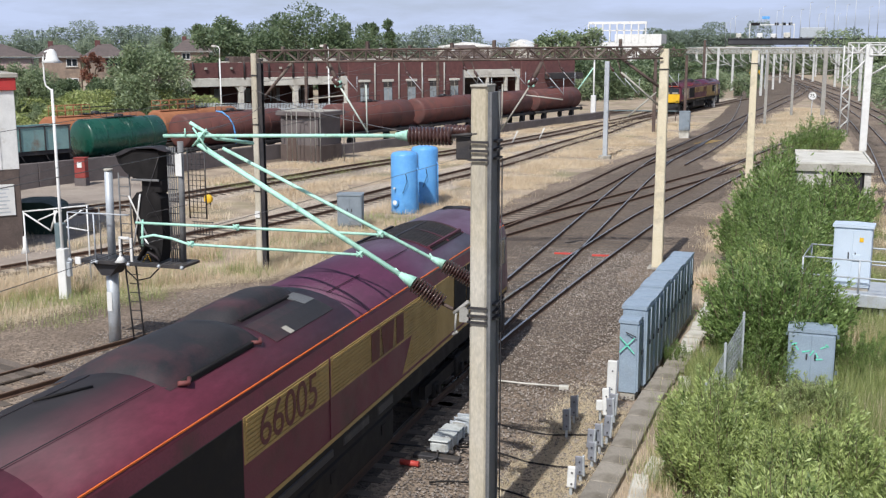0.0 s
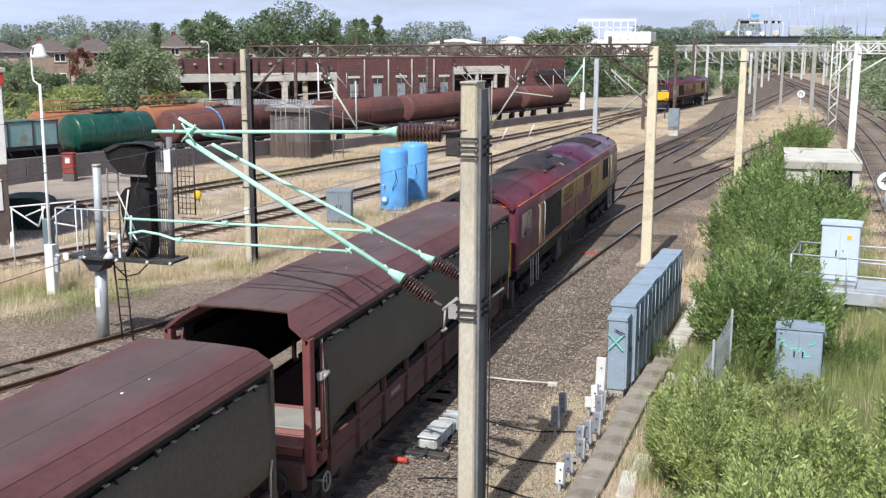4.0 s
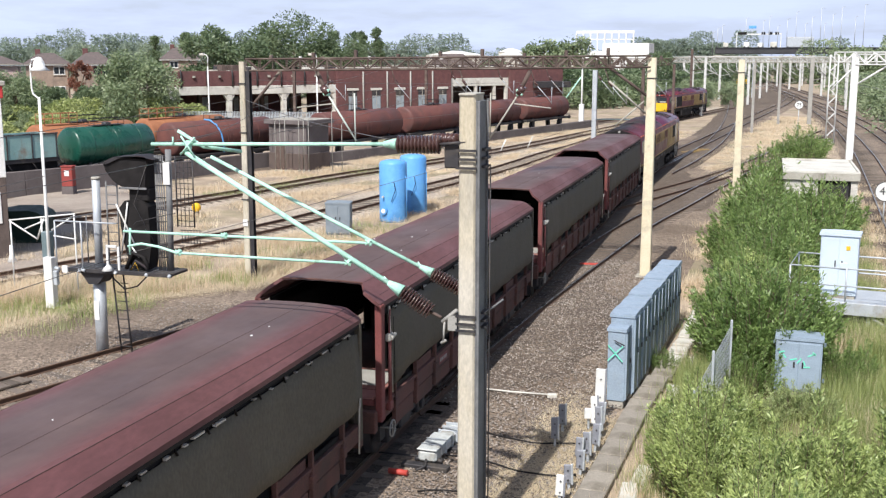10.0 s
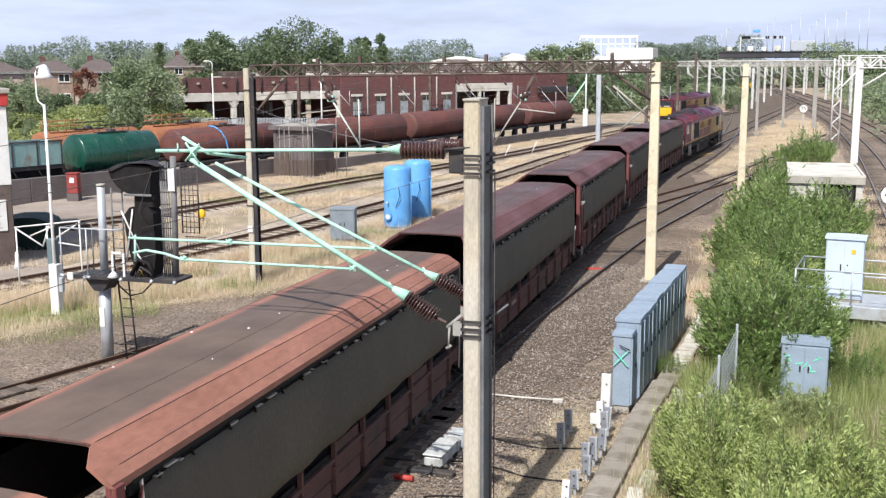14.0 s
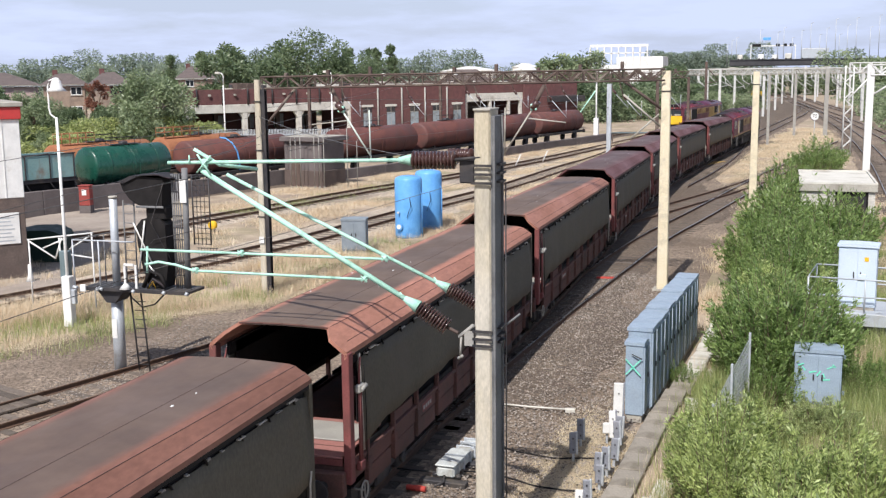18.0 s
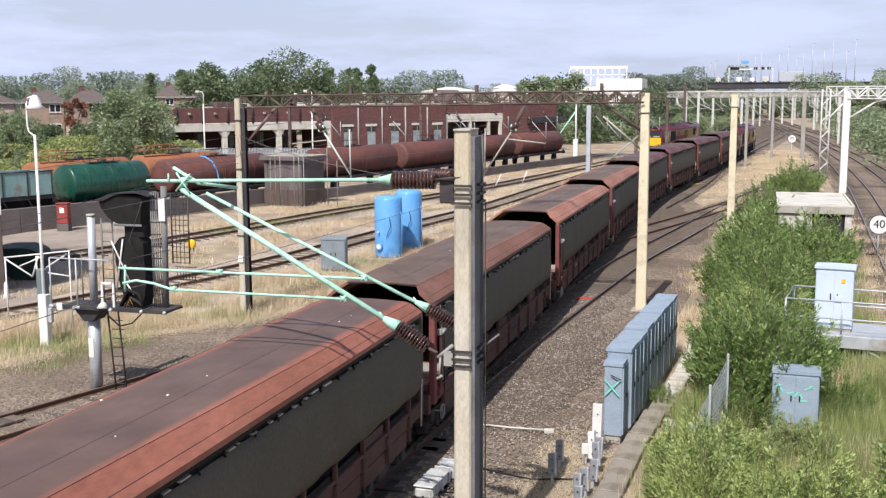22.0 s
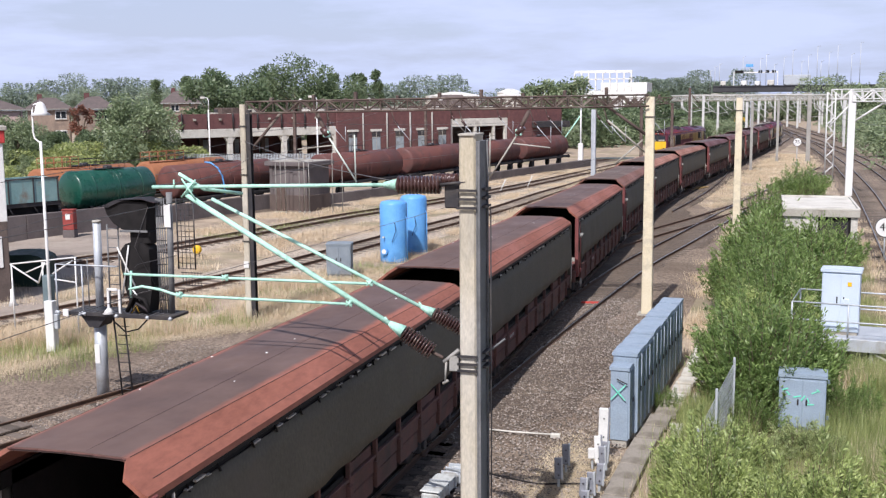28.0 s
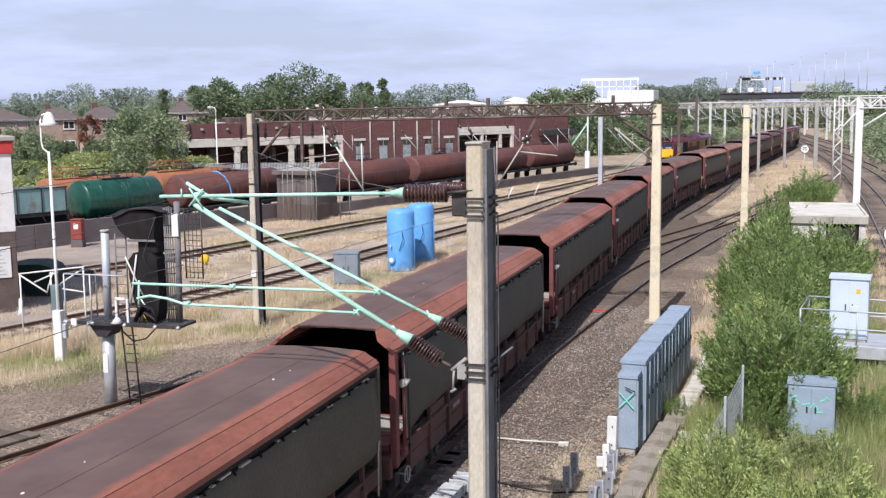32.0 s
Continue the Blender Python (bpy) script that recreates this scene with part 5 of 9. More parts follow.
def insulator(parent, a, b, n=9, r=0.15):
    """A string of porcelain sheds between two points."""
    a, b = Vector(a), Vector(b)
    d = b - a
    q = d.to_track_quat("Z", "Y").to_matrix().to_4x4()
    L = d.length
    prof = [(0.0, 0.0), (0.05, 0.0)]
    for i in range(n):
        z = L * (i + 0.25) / n
        h = L / n
        prof += [(0.055, z), (r, z + h * 0.22), (r, z + h * 0.5), (0.07, z + h * 0.62)]
    prof += [(0.05, L), (0, L)]
    return part("insulator", Geo().lathe(prof, 16, Matrix.Translation(a) @ q), M_PORC, parent, "ribbed brown porcelain insulator")


def cantilever():
    """Green tube brackets over the running line; both arms hang from the near mast."""
    y = 16.5
    c = thing("catenary_cantilever", "pale green tubular overhead-line cantilever with brown insulators", "cantilever")
    top = part("top_tube", Geo().tube([(-1.95, y, 6.62), (2.4, y, 6.72)], 0.032, 10), M_VERDI, c)
    part("clevis", Geo().tube([(2.32, y, 6.72), (2.55, y, 6.72)], 0.045, 8, 0.1), M_VERDI, c)
    insulator(c, (2.55, y, 6.72), (3.28, y, 6.73), 12, 0.15)
    insulator(c, (3.0, y + 0.5, 6.78), (3.5, y + 0.3, 6.8), 6, 0.1)
    part("link", Geo().tube([(3.25, y, 6.73), (3.7, y, 6.78)], 0.03, 6), M_DARKSTEEL, c)
    part("brace_tube", Geo().tube([(-1.3, y, 6.5), (2.48, y, 4.36)], 0.045, 10), M_VERDI, c)
    part("clevis", Geo().tube([(2.38, y, 4.42), (2.62, y, 4.285)], 0.05, 8, 0.12).tube([(2.3, y, 4.52), (2.5, y, 4.28)], 0.02, 5), M_VERDI, c)
    insulator(c, (2.62, y, 4.28), (3.12, y, 3.97), 11, 0.145)
    part("link", Geo().tube([(3.1, y, 3.98), (3.32, y - 0.05, 3.9)], 0.03, 6), M_RUSTSTEEL, c)
    yb = 17.4
    part("brace_tube", Geo().tube([(-1.3, yb, 6.34), (2.73, yb, 4.5)], 0.032, 10), M_VERDI, c)
    part("clevis", Geo().tube([(2.65, yb, 4.54), (2.87, yb, 4.435)], 0.04, 8, 0.095).tube([(2.61, yb, 4.62), (2.77, yb, 4.42)], 0.018, 5), M_VERDI, c)
    insulator(c, (2.87, yb, 4.43), (3.38, yb, 4.18), 11, 0.13)
    part("link", Geo().tube([(3.36, yb, 4.19), (3.66, yb - 0.5, 4.1)], 0.03, 6), M_DARKSTEEL, c)
    part("stub_tube", Geo().tube([(-1.42, y, 6.86), (-0.95, y, 6.6), (-0.7, yb, 6.45)], 0.032, 8), M_VERDI, c)
    part("stay_clamp", Geo().cbox(-1.28, -1.18, y - 0.05, y + 0.05, 6.54, 6.7, 0.02).tube([(-1.34, y - 0.06, 6.78), (-1.1, y - 0.06, 6.44)], 0.018, 5).tube([(-1.08, y - 0.06, 6.76), (-1.36, y - 0.06, 6.46)], 0.018, 5).tube([(-1.5, y - 0.05, 6.6), (-1.5, y - 0.05, 6.76)], 0.014, 5), M_VERDI, c)
    part("registration_tube", Geo().tube([(-2.6, y, 5.06), (2.1, y, 5.07)], 0.024, 8), M_VERDI, c)
    part("registration_tube", Geo().tube([(-2.52, y, 4.79), (-2.25, y, 4.85), (-1.9, y, 4.81), (-1.55, y, 4.72), (1.72, y, 4.71)], 0.024, 8), M_VERDI, c)
    for x, z in ((2.05, 5.08), (-0.6, 5.07), (1.68, 4.72), (-1.5, 4.73)):
        part("tube_clamp", Geo().cbox(x - 0.045, x + 0.045, y - 0.035, y + 0.035, z - 0.035, z + 0.04, 0.012).tube([(x - 0.05, y - 0.045, z - 0.04), (x + 0.06, y - 0.04, z + 0.06)], 0.012, 5).tube([(x - 0.05, y - 0.045, z + 0.055), (x + 0.055, y - 0.045, z - 0.045)], 0.012, 5).tube([(x + 0.02, y - 0.05, z - 0.05), (x + 0.02, y - 0.05, z + 0.07)], 0.01, 5), M_VERDI, c)
    part("dropper_arm", Geo().tube([(-2.46, y, 5.12), (-2.48, y, 4.85), (-2.49, y, 4.64)], 0.02, 6), M_VERDI, c)
    return c


cantilever()


def wires(label, rows, r=0.007, sag=0.0):
    for a, b in rows:
        a, b = Vector(a), Vector(b)
        n = 12 if sag else 1
        pts = []
        for i in range(n + 1):
            p = a.lerp(b, i / n)
            p.z -= sag * 4 * (i / n) * (1 - i / n)
            pts.append(p)
        tagged(part("overhead_wire", Geo().tube(pts, r, 5), M_WIRE), label, "wire", "overhead wires")


wires("bare overhead contact wire along the running line", [((-2.4, -30, 4.7), (-2.4, 16.5, 4.7)), ((-2.4, 16.5, 4.7), (-0.3, 60, 4.75)), ((-1.3, -30, 6.4), (-1.3, 16.5, 6.4))], 0.007, 0.15)
wires("bare overhead wire over the siding", [((-2.2, -30, 5.0), (-10, 36, 5.6)), ((-2.6, -30, 6.2), (-10.2, 36.2, 6.6)), ((-10.2, 36.4, 7.3), (-4.0, 82.7, 6.6)), ((-10.2, 36.4, 5.4), (-4.0, 82.7, 5.4))], 0.008, 0.3)

for x, y, h in ((4.24, 41.07, 8.3), (7.17, 57.7, 8.2)):
    m = taper_mast("concrete_mast", x, y, h, 0.4, 0.32, M_CONCY, "square pale concrete overhead-line mast on the ballast edge", "concrete masts")
    band(m, 7.6, 0.35, 0.35)
m = taper_mast("concrete_mast", -10.2, 36.4, 8.15, 0.24, 0.22, M_CONC, "square weathered concrete mast with a dark steel channel", "concrete masts")
part("steel_channel", Geo().cbox(0.122, 0.16, -0.1, 0.12, 0.1, 8.0, 0.008), M_DARKSTEEL, m)
for y in (-0.1, 0.09):
    part("channel_flange", Geo().cbox(0.162, 0.3, y, y + 0.03, 0.1, 8.0, 0.008), M_DARKSTEEL, m)
part("warning_plate", Geo().box(-0.1, 0.1, -0.17, -0.155, 2.1, 2.35), M_WHITE, m)
for z in (5.6, 3.1, 7.4):
    band(m, z, 0.26, 0.26)

# ---- right of the line: cabinets, trough, hut, bushes ----
def cabinet(x, y, w, d, h, turn, material, doors, label, name="signal_cabinet", group="trackside cabinets", z0=-0.15, lip=0.025, mark=False):
    """Metal cabinet with an overhanging lid, two doors on its front (-y) and handles."""
    t = thing(name, label, "cabinet", group, pose(x, y, z0, 0, 0, turn))
    part("plinth", Geo().cbox(-w / 2 + 0.03, w / 2 - 0.03, -d / 2 + 0.03, d / 2 - 0.03, -0.1, 0.1, 0.02), M_CONCG, t)
    part("body", Geo().cbox(-w / 2, w / 2, -d / 2, d / 2, 0.1, h - 0.1, 0.015), material, t)
    part("lid", Geo().prism([(-w / 2 - lip, h - 0.1), (w / 2 + lip, h - 0.1), (w / 2 + lip, h - 0.025), (0, h - 0.005), (-w / 2 - lip, h - 0.025)], -d / 2 - lip, d / 2 + lip), material, t)
    for i in range(doors):
        a = -w / 2 + 0.03 + (w - 0.06) * i / doors
        b = -w / 2 + 0.03 + (w - 0.06) * (i + 1) / doors
        dr = part("door", Geo().cbox(a + 0.008, b - 0.008, -d / 2 - 0.022, -d / 2, 0.16, h - 0.16, 0.006), material, t)
        part("handle", Geo().cbox(b - 0.12 if i == 0 else a + 0.08, b - 0.08 if i == 0 else a + 0.12, -d / 2 - 0.05, -d / 2 - 0.02, h * 0.48, h * 0.58, 0.008), M_DARKSTEEL, dr)
    return t


# the long row beside the running line, doors to its right
row_a, row_b = Vector((5.16, 24.95)), Vector((5.8, 33.8))
d = (row_b - row_a).normalized()
ang = math.degrees(math.atan2(d.y, d.x))
lengths = [(0.62, 1.92, 0.43), (1.14, 2.12, 0.57), (1.14, 2.1, 0.57), (1.14, 2.14, 0.56), (1.14, 2.1, 0.57), (1.14, 2.12, 0.57), (1.14, 2.08, 0.56), (0.92, 2.08, 0.57)]
s = 0.0
for i, (ln, h, dp) in enumerate(lengths):
    p = row_a + d * (s + ln / 2)
    # local x runs along the row; the doors (local -y) face right
    c = cabinet(p.x, p.y, ln - 0.09, dp, h, ang, M_CAB, 0, "blue-grey steel equipment cabinet in a trackside row" if i else "short blue-grey cabinet with a green chalked cross", group="cabinet row")
    n = max(1, round(ln / 0.5))
    for k in range(n):
        a = -ln / 2 + 0.05 + (ln - 0.1) * k / n
        b = a + (ln - 0.1) / n
        dr = part("door", Geo().cbox(a + 0.03, b - 0.03, -dp / 2 - 0.022, -dp / 2, 0.17, h - 0.17, 0.006), M_CABD, c, "dark green-grey door")
        part("door_edge", Geo().cbox(a + 0.005, a + 0.04, -dp / 2 - 0.04, -dp / 2, 0.15, h - 0.14, 0.004), M_CABL if k else M_CAB, dr)
        part("handle", Geo().cbox(b - 0.08, b - 0.05, -dp / 2 - 0.05, -dp / 2 - 0.02, h * 0.5, h * 0.56, 0.006), M_DARKSTEEL, dr)
    g = Geo().tube([(-ln / 2 - 0.015, 0.05, h - 0.3), (-ln / 2 - 0.03, -0.1, h - 0.36), (-ln / 2 - 0.03, -0.2, h - 0.4)], 0.015, 5)
    part("lifting_handle", g, M_DARKSTEEL, c)
    if i == 0:
        M_CHALK = mat("green_chalk", (0.15, 0.7, 0.5), (0.2, 0.6, 0.45), 0.8, bump=0)
        g = Geo()
        for sg in (-1, 1):
            mm = Matrix.Translation((-ln / 2 - 0.012, 0.02, 1.3)) @ Matrix.Rotation(sg * 0.75, 4, "X")
            g.box(-0.004, 0.004, -0.014, 0.014, -0.26, 0.26, mm)
        part("chalk_cross", g, M_CHALK, c)
    s += ln + 0.03

cab2 = cabinet(9.4, 27.35, 1.1, 0.7, 1.5, -3, M_CAB, 2, "weathered blue-grey double-door cabinet with green chalk marks among bushes", group="")
for x, z, a, ln in ((-0.4, 1.1, 1.2, 0.14), (-0.33, 1.0, -0.7, 0.12), (-0.12, 0.93, 1.3, 0.18), (0.02, 0.9, 0.6, 0.16), (0.18, 0.75, 1.5, 0.2), (0.3, 1.07, 1.1, 0.2), (0.36, 1.11, -0.8, 0.1), (0.14, 0.85, -0.4, 0.12)):
    part("chalk_stroke", Geo().box(-0.016, 0.016, -0.004, 0.004, -ln / 2, ln / 2, Matrix.Translation((x, -0.379, z)) @ Matrix.Rotation(a, 4, "Y")), M_CHALK, cab2)
for x in (-0.6, 0.6):
    for z in (0.4, 1.3):
        part("hinge", Geo().cbox(x - 0.03, x + 0.03, -0.39, -0.35, z, z + 0.1, 0.005), M_CABD, cab2)

# big pale cabinet on a railed platform
PLX, PLY, PLT = 10.3, 35.4, -8
pl = thing("equipment_platform", "grey steel grating platform with handrails on legs", "platform", at=pose(PLX, PLY, 0, 0, 0, PLT))
part("deck", Geo().cbox(-0.9, 4.5, -1.0, 1.4, 0.5, 0.66, 0.02), M_STEELG, pl)
part("edge_beam", Geo().cbox(-0.9, 4.5, -1.08, -1.0, 0.34, 0.72, 0.01), M_STEELG, pl)
for x in (-0.7, 1.5, 4.0):
    for y in (-0.85, 1.2):
        part("leg", Geo().cbox(x - 0.06, x + 0.06, y - 0.06, y + 0.06, -0.3, 0.5, 0.01), M_STEELG, pl)
part("brace", Geo().tube([(1.5, -0.95, 0.35), (2.4, -0.95, -0.2)], 0.05, 6), M_STEELG, pl)
for x in (-0.85, 0.8, 2.5, 4.4):
    part("rail_post", Geo().tube([(x, -1.0, 0.66), (x, -1.0, 1.76)], 0.028, 7), M_STEELG, pl)
for x in (-0.85, 4.4):
    part("rail_post", Geo().tube([(x, 1.35, 0.66), (x, 1.35, 1.76)], 0.028, 7), M_STEELG, pl)
for z in (1.76, 1.22):
    part("handrail", Geo().tube([(-0.85, 1.35, z), (-0.85, -1.0, z), (4.4, -1.0, z)], 0.026, 7), M_STEELG, pl)
    part("handrail", Geo().tube([(-0.85, 1.35, z), (4.4, 1.35, z)], 0.026, 7), M_STEELG, pl)
for i in range(3):
    part("step", Geo().cbox(-0.75, 0.2, -1.5 - i * 0.26, -1.22 - i * 0.26, 0.44 - i * 0.19, 0.5 - i * 0.19, 0.01), M_STEELG, pl)
m4 = Matrix.Translation((PLX, PLY, 0)) @ Matrix.Rotation(radians(PLT), 4, "Z") @ Vector((0.5, 0.1, 0))
big = cabinet(m4.x, m4.y, 1.12, 0.7, 2.08, PLT, M_CABL, 2, "large pale blue double-door cabinet standing on the platform", "equipment_cabinet", "", 0.66, 0.05)
part("warning_label", Geo().box(0.2, 0.32, -0.385, -0.376, 1.55, 1.68), M_YELLOW, big)
part("lock_box", Geo().cbox(0.02, 0.27, -0.41, -0.372, 0.95, 1.15, 0.01), M_CABL, big)

# brick hut with a concrete slab roof
HX, HY, HT = 11.38, 61.5, -0.5
hut = thing("lineside_hut", "small whitened brick hut with a flat concrete roof and dark doors", "hut", at=pose(HX, HY, -0.25, 0, 0, HT))
part("roof", Geo().cbox(-1.88, 1.88, -3.65, 3.65, 2.16, 2.54, 0.02), M_CONCG, hut)
# paler sheet on the slab, sunlight put into its colour
part("roof_screed", Geo().box(-1.76, 1.76, -3.5, 3.5, 2.545, 2.56), M_CONCW, hut, "roof top set paler to show sunlight")
part("roof_kerb", Geo().box(-1.88, 1.88, -3.65, -3.53, 2.545, 2.63).box(-1.88, -1.77, -3.53, 3.53, 2.545, 2.63).box(1.77, 1.88, -3.53, 3.53, 2.545, 2.63).box(-1.88, 1.88, 3.53, 3.65, 2.545, 2.63), M_CONCW, hut)
wl = part("wall", Geo().box(-1.78, -0.13, -3.5, -3.3, 0, 2.155).box(1.46, 1.78, -3.5, -3.3, 0, 2.155).box(-1.78, -1.58, -3.3, 3.5, 0, 2.155).box(1.58, 1.78, -3.3, 3.5, 0, 2.155).box(-1.58, 1.58, 3.3, 3.5, 0, 2.155), M_BRICKW, hut)
part("door_frame", Geo().box(-0.13, -0.02, -3.5, -3.32, 0, 2.15).box(1.36, 1.46, -3.5, -3.32, 0, 2.15).box(-0.02, 1.36, -3.5, -3.32, 2.02, 2.15), M_BLACK, hut)
for sx in (-0.02, 0.675):
    dr = part("door", Geo().cbox(sx, sx + 0.685, -3.42, -3.37, 0.02, 2.015, 0.01), M_DARKSTEEL, hut)
    for z0, z1 in ((0.15, 0.85), (1.0, 1.85)):
        part("door_panel", Geo().cbox(sx + 0.1, sx + 0.585, -3.432, -3.42, z0, z1, 0.006), M_SOOT, dr)
HUT_BRICK = Geo().cbox(-0.105, 0.105, -0.012, 0.012, -0.032, 0.032, 0.004).mesh("brick")
HUT_BRICK.materials.append(M_BRICKW)
HUT_BRICKS = []
for row in range(25):
    z = 0.25 + row * 0.075
    HUT_BRICKS.append((wl, pose(1.57 if row % 2 else 1.66, -3.505, z)))
    if row > 10:
        for k in range(7):
            HUT_BRICKS.append((wl, pose(-1.66 + k * 0.222 + (0.11 if row % 2 else 0), -3.505, z)))

# cable trough lids
TROUGH = []
trough = tagged(new("cable_trough"), "line of grey concrete cable trough lids beside the cabinets", "cable trough", kind="structure")
LID = Geo().cbox(-0.28, 0.28, -0.485, 0.485, -0.1, 0.02, 0.015).mesh("trough_lid")
LID.materials.append(M_TROUGH)
LID_PALE = Geo().cbox(-0.26, 0.25, -0.45, 0.44, -0.12, 0.03, 0.035).mesh("trough_lid")
LID_PALE.materials.append(M_CONCW)
for i in range(28):
    y = 9.0 + i
    x = lerp_table([(9, 5.0), (17, 5.3), (21.6, 5.55), (25.2, 5.74), (27, 5.92), (28.2, 6.1), (30, 6.3), (32.5, 6.47), (37, 6.75)], y)
    broken = y > 28.4
    TROUGH.append((LID_PALE if broken else LID, trough, pose(x, y, -0.1 + rng.uniform(-0.01, 0.015) + (0.06 if broken else 0), rng.uniform(-1, 1) * (4 if broken else 1), rng.uniform(-4, 4) if broken else 0, -3 + rng.uniform(-0.5, 0.5) * (9 if broken else 1))))
for i, (x, y) in enumerate(((6.75, 29.4), (6.9, 32.2), (6.45, 26.4), (6.25, 20.6), (6.1, 19.6))):
    k = tagged(part("kerb_stone", Geo().cbox(-0.17, 0.17, -0.6, 0.6, -0.2, 0.03, 0.03), M_CONCW, None, at=pose(x, y, -0.15, 1, 2, -4 + 5 * (i % 3))), "pale broken concrete kerb block lying in weeds", "kerb", "kerb blocks")

# wire fence stub
fence = thing("mesh_fence", "short leaning galvanised mesh fence panel in the bushes", "fence", at=pose(7.4, 25.3, -0.25, 0, 0, 0))
for i, (x, y, h) in enumerate(((0, 0, 1.55), (0.36, 1.35, 2.0), (-0.35, -1.1, 0.9))):
    part("post", Geo().cbox(x - 0.03, x + 0.03, y - 0.03, y + 0.03, 0, h, 0.008), M_STEELG, fence)
g = Geo()
for i in range(36):
    k = i / 35
    x, y, h = -0.35 + 0.71 * k, -1.1 + 2.45 * k, 0.85 + 1.05 * k
    g.tube([(x, y, 0.1), (x, y, h)], 0.006, 4, caps=False)
for j in range(12):
    g.tube([(-0.35, -1.1, 0.1 + j * 0.066), (0.36, 1.35, 0.2 + j * 0.15)], 0.005, 4, caps=False)
part("wire_mesh", g, M_STEELG, fence)

# marker posts and point machine on the ballast
for i, (x, y, h, k) in enumerate(((4.28, 21.85, 0.7, 0), (4.27, 22.8, 0.7, 0), (4.92, 24.0, 1.25, 2), (5.0, 22.85, 0.92, 1), (5.14, 22.65, 0.78, 0), (5.06, 23.2, 0.7, 0), (5.15, 21.75, 0.7, 0), (5.1, 21.15, 0.72, 0), (4.93, 21.0, 0.62, 0), (5.06, 20.4, 0.6, 0), (4.97, 19.6, 0.58, 0), (4.9, 18.9, 0.62, 1))):
    t = thing("marker_post", ("short grey steel cable marker post in the ballast", "short white-faced marker post in the ballast", "taller white marker post beside the cabinets")[k], "marker post", "marker posts", pose(x, y, -0.2, rng.uniform(-3, 3), rng.uniform(-3, 4), rng.uniform(-12, 12)))
    part("post", Geo().cbox(-0.028, 0.028, -0.02, 0.02, -0.1, h * 0.7, 0.006), M_STEELG, t)
    w_ = 0.085 if k < 2 else 0.12
    pl_ = part("plate", Geo().cbox(-w_, w_, -0.06, -0.02, h * 0.32, h, 0.02), M_PLATE if k == 0 else M_WHITE, t)
    part("plate_edge", Geo().cbox(w_ - 0.03, w_ + 0.012, -0.075, -0.015, h * 0.3, h + 0.015, 0.008), M_STEELG if k == 0 else M_PLATE, pl_)
    part("bolt", Geo().tube([(0, -0.06, h * 0.8), (0, -0.08, h * 0.8)], 0.018, 6), M_DARKSTEEL, t)
    part("bolt", Geo().tube([(0, -0.06, h * 0.45), (0, -0.08, h * 0.45)], 0.018, 6), M_DARKSTEEL, t)
jb = thing("junction_box", "small white cable junction box among the marker posts", "junction box", at=pose(4.8, 23.15, -0.2, 0, 0, 15))
part("stake", Geo().cbox(-0.025, 0.025, -0.02, 0.02, -0.1, 0.45, 0.006), M_STEELG, jb)
part("box", Geo().cbox(-0.1, 0.1, -0.09, -0.02, 0.3, 0.55, 0.02), M_WHITE, jb)

pm = thing("point_machine", "pale grey point machine bolted on timbers beside the rail", "point machine", at=pose(2.0, 20.7, -0.1, 0, 0, -3))
part("case", Geo().cbox(-0.2, 0.2, -0.72, 0.3, 0.02, 0.27, 0.05), M_MACHINE, pm)
part("lid", Geo().cbox(-0.215, 0.215, -0.74, 0.32, 0.27, 0.31, 0.015), M_MACHINE, pm)
part("motor_cover", Geo().cbox(-0.18, 0.18, 0.36, 0.85, 0.02, 0.25, 0.05), M_MACHINE, pm)
part("motor_cover", Geo().cbox(-0.17, 0.17, 0.9, 1.35, 0.02, 0.21, 0.05), M_MACHINE, pm)
for y in (-0.45, -0.1, 0.33, 0.62, 0.88, 1.12):
    part("cover_rib", Geo().cbox(-0.22, 0.22, y - 0.018, y + 0.018, 0.02, 0.325 if y < 0.3 else 0.265, 0.006), M_STEELG, pm)
for x in (-0.2, 0.2):
    part("lug", Geo().tube([(x, -0.6, 0.05), (x * 1.5, -0.6, 0.03)], 0.05, 7), M_DARKSTEEL, pm)
for y in (-0.8, 0.35, 0.9):
    part("timber", Geo().cbox(-0.5, 0.5, y - 0.11, y + 0.11, -0.1, 0.02, 0.015), M_DARKSTEEL if y < 0.5 else M_STEELG, pm)
part("rod", Geo().tube([(-0.2, -0.5, 0.05), (-1.15, -0.5, 0.02)], 0.02, 6), M_DARKSTEEL, pm)
part("cable_gland", Geo().tube([(0.0, -0.76, 0.1), (0.05, -0.95, 0.03), (-0.1, -1.1, -0.02)], 0.025, 6), M_DARKSTEEL, pm)
M_REDP = mat("red_plastic", (0.5, 0.07, 0.05), (0.42, 0.06, 0.05), 0.5, bump=0.02)
tagged(part("red_marker", Geo().tube([(-0.2, 0, 0), (0.2, 0.03, 0)], 0.06, 10), M_REDP, None, at=pose(1.55, 19.35, -0.09, 0, 0, -8)), "red plastic tube lying on ballast", "tube")
for x in (0.35, 1.9):
    tagged(part("red_board", Geo().cbox(-0.42, 0.42, -0.07, 0.07, -0.06, 0.02, 0.01), M_REDP, None, at=pose(x, 42.6, -0.1, 0, 0, 4)), "faded red board lying between rails", "board", "red boards")
g = Geo()
for a in range(3):
    pts = []
    for i in range(16):
        k = i / 15
        pts.append((2.2 + k * (2.6 + a * 0.2), 18.6 + a * 1.75 + 0.25 * math.sin(k * 5 + a), -0.12 + 0.01 * math.sin(k * 20)))
    g.tube(pts, 0.02, 6)
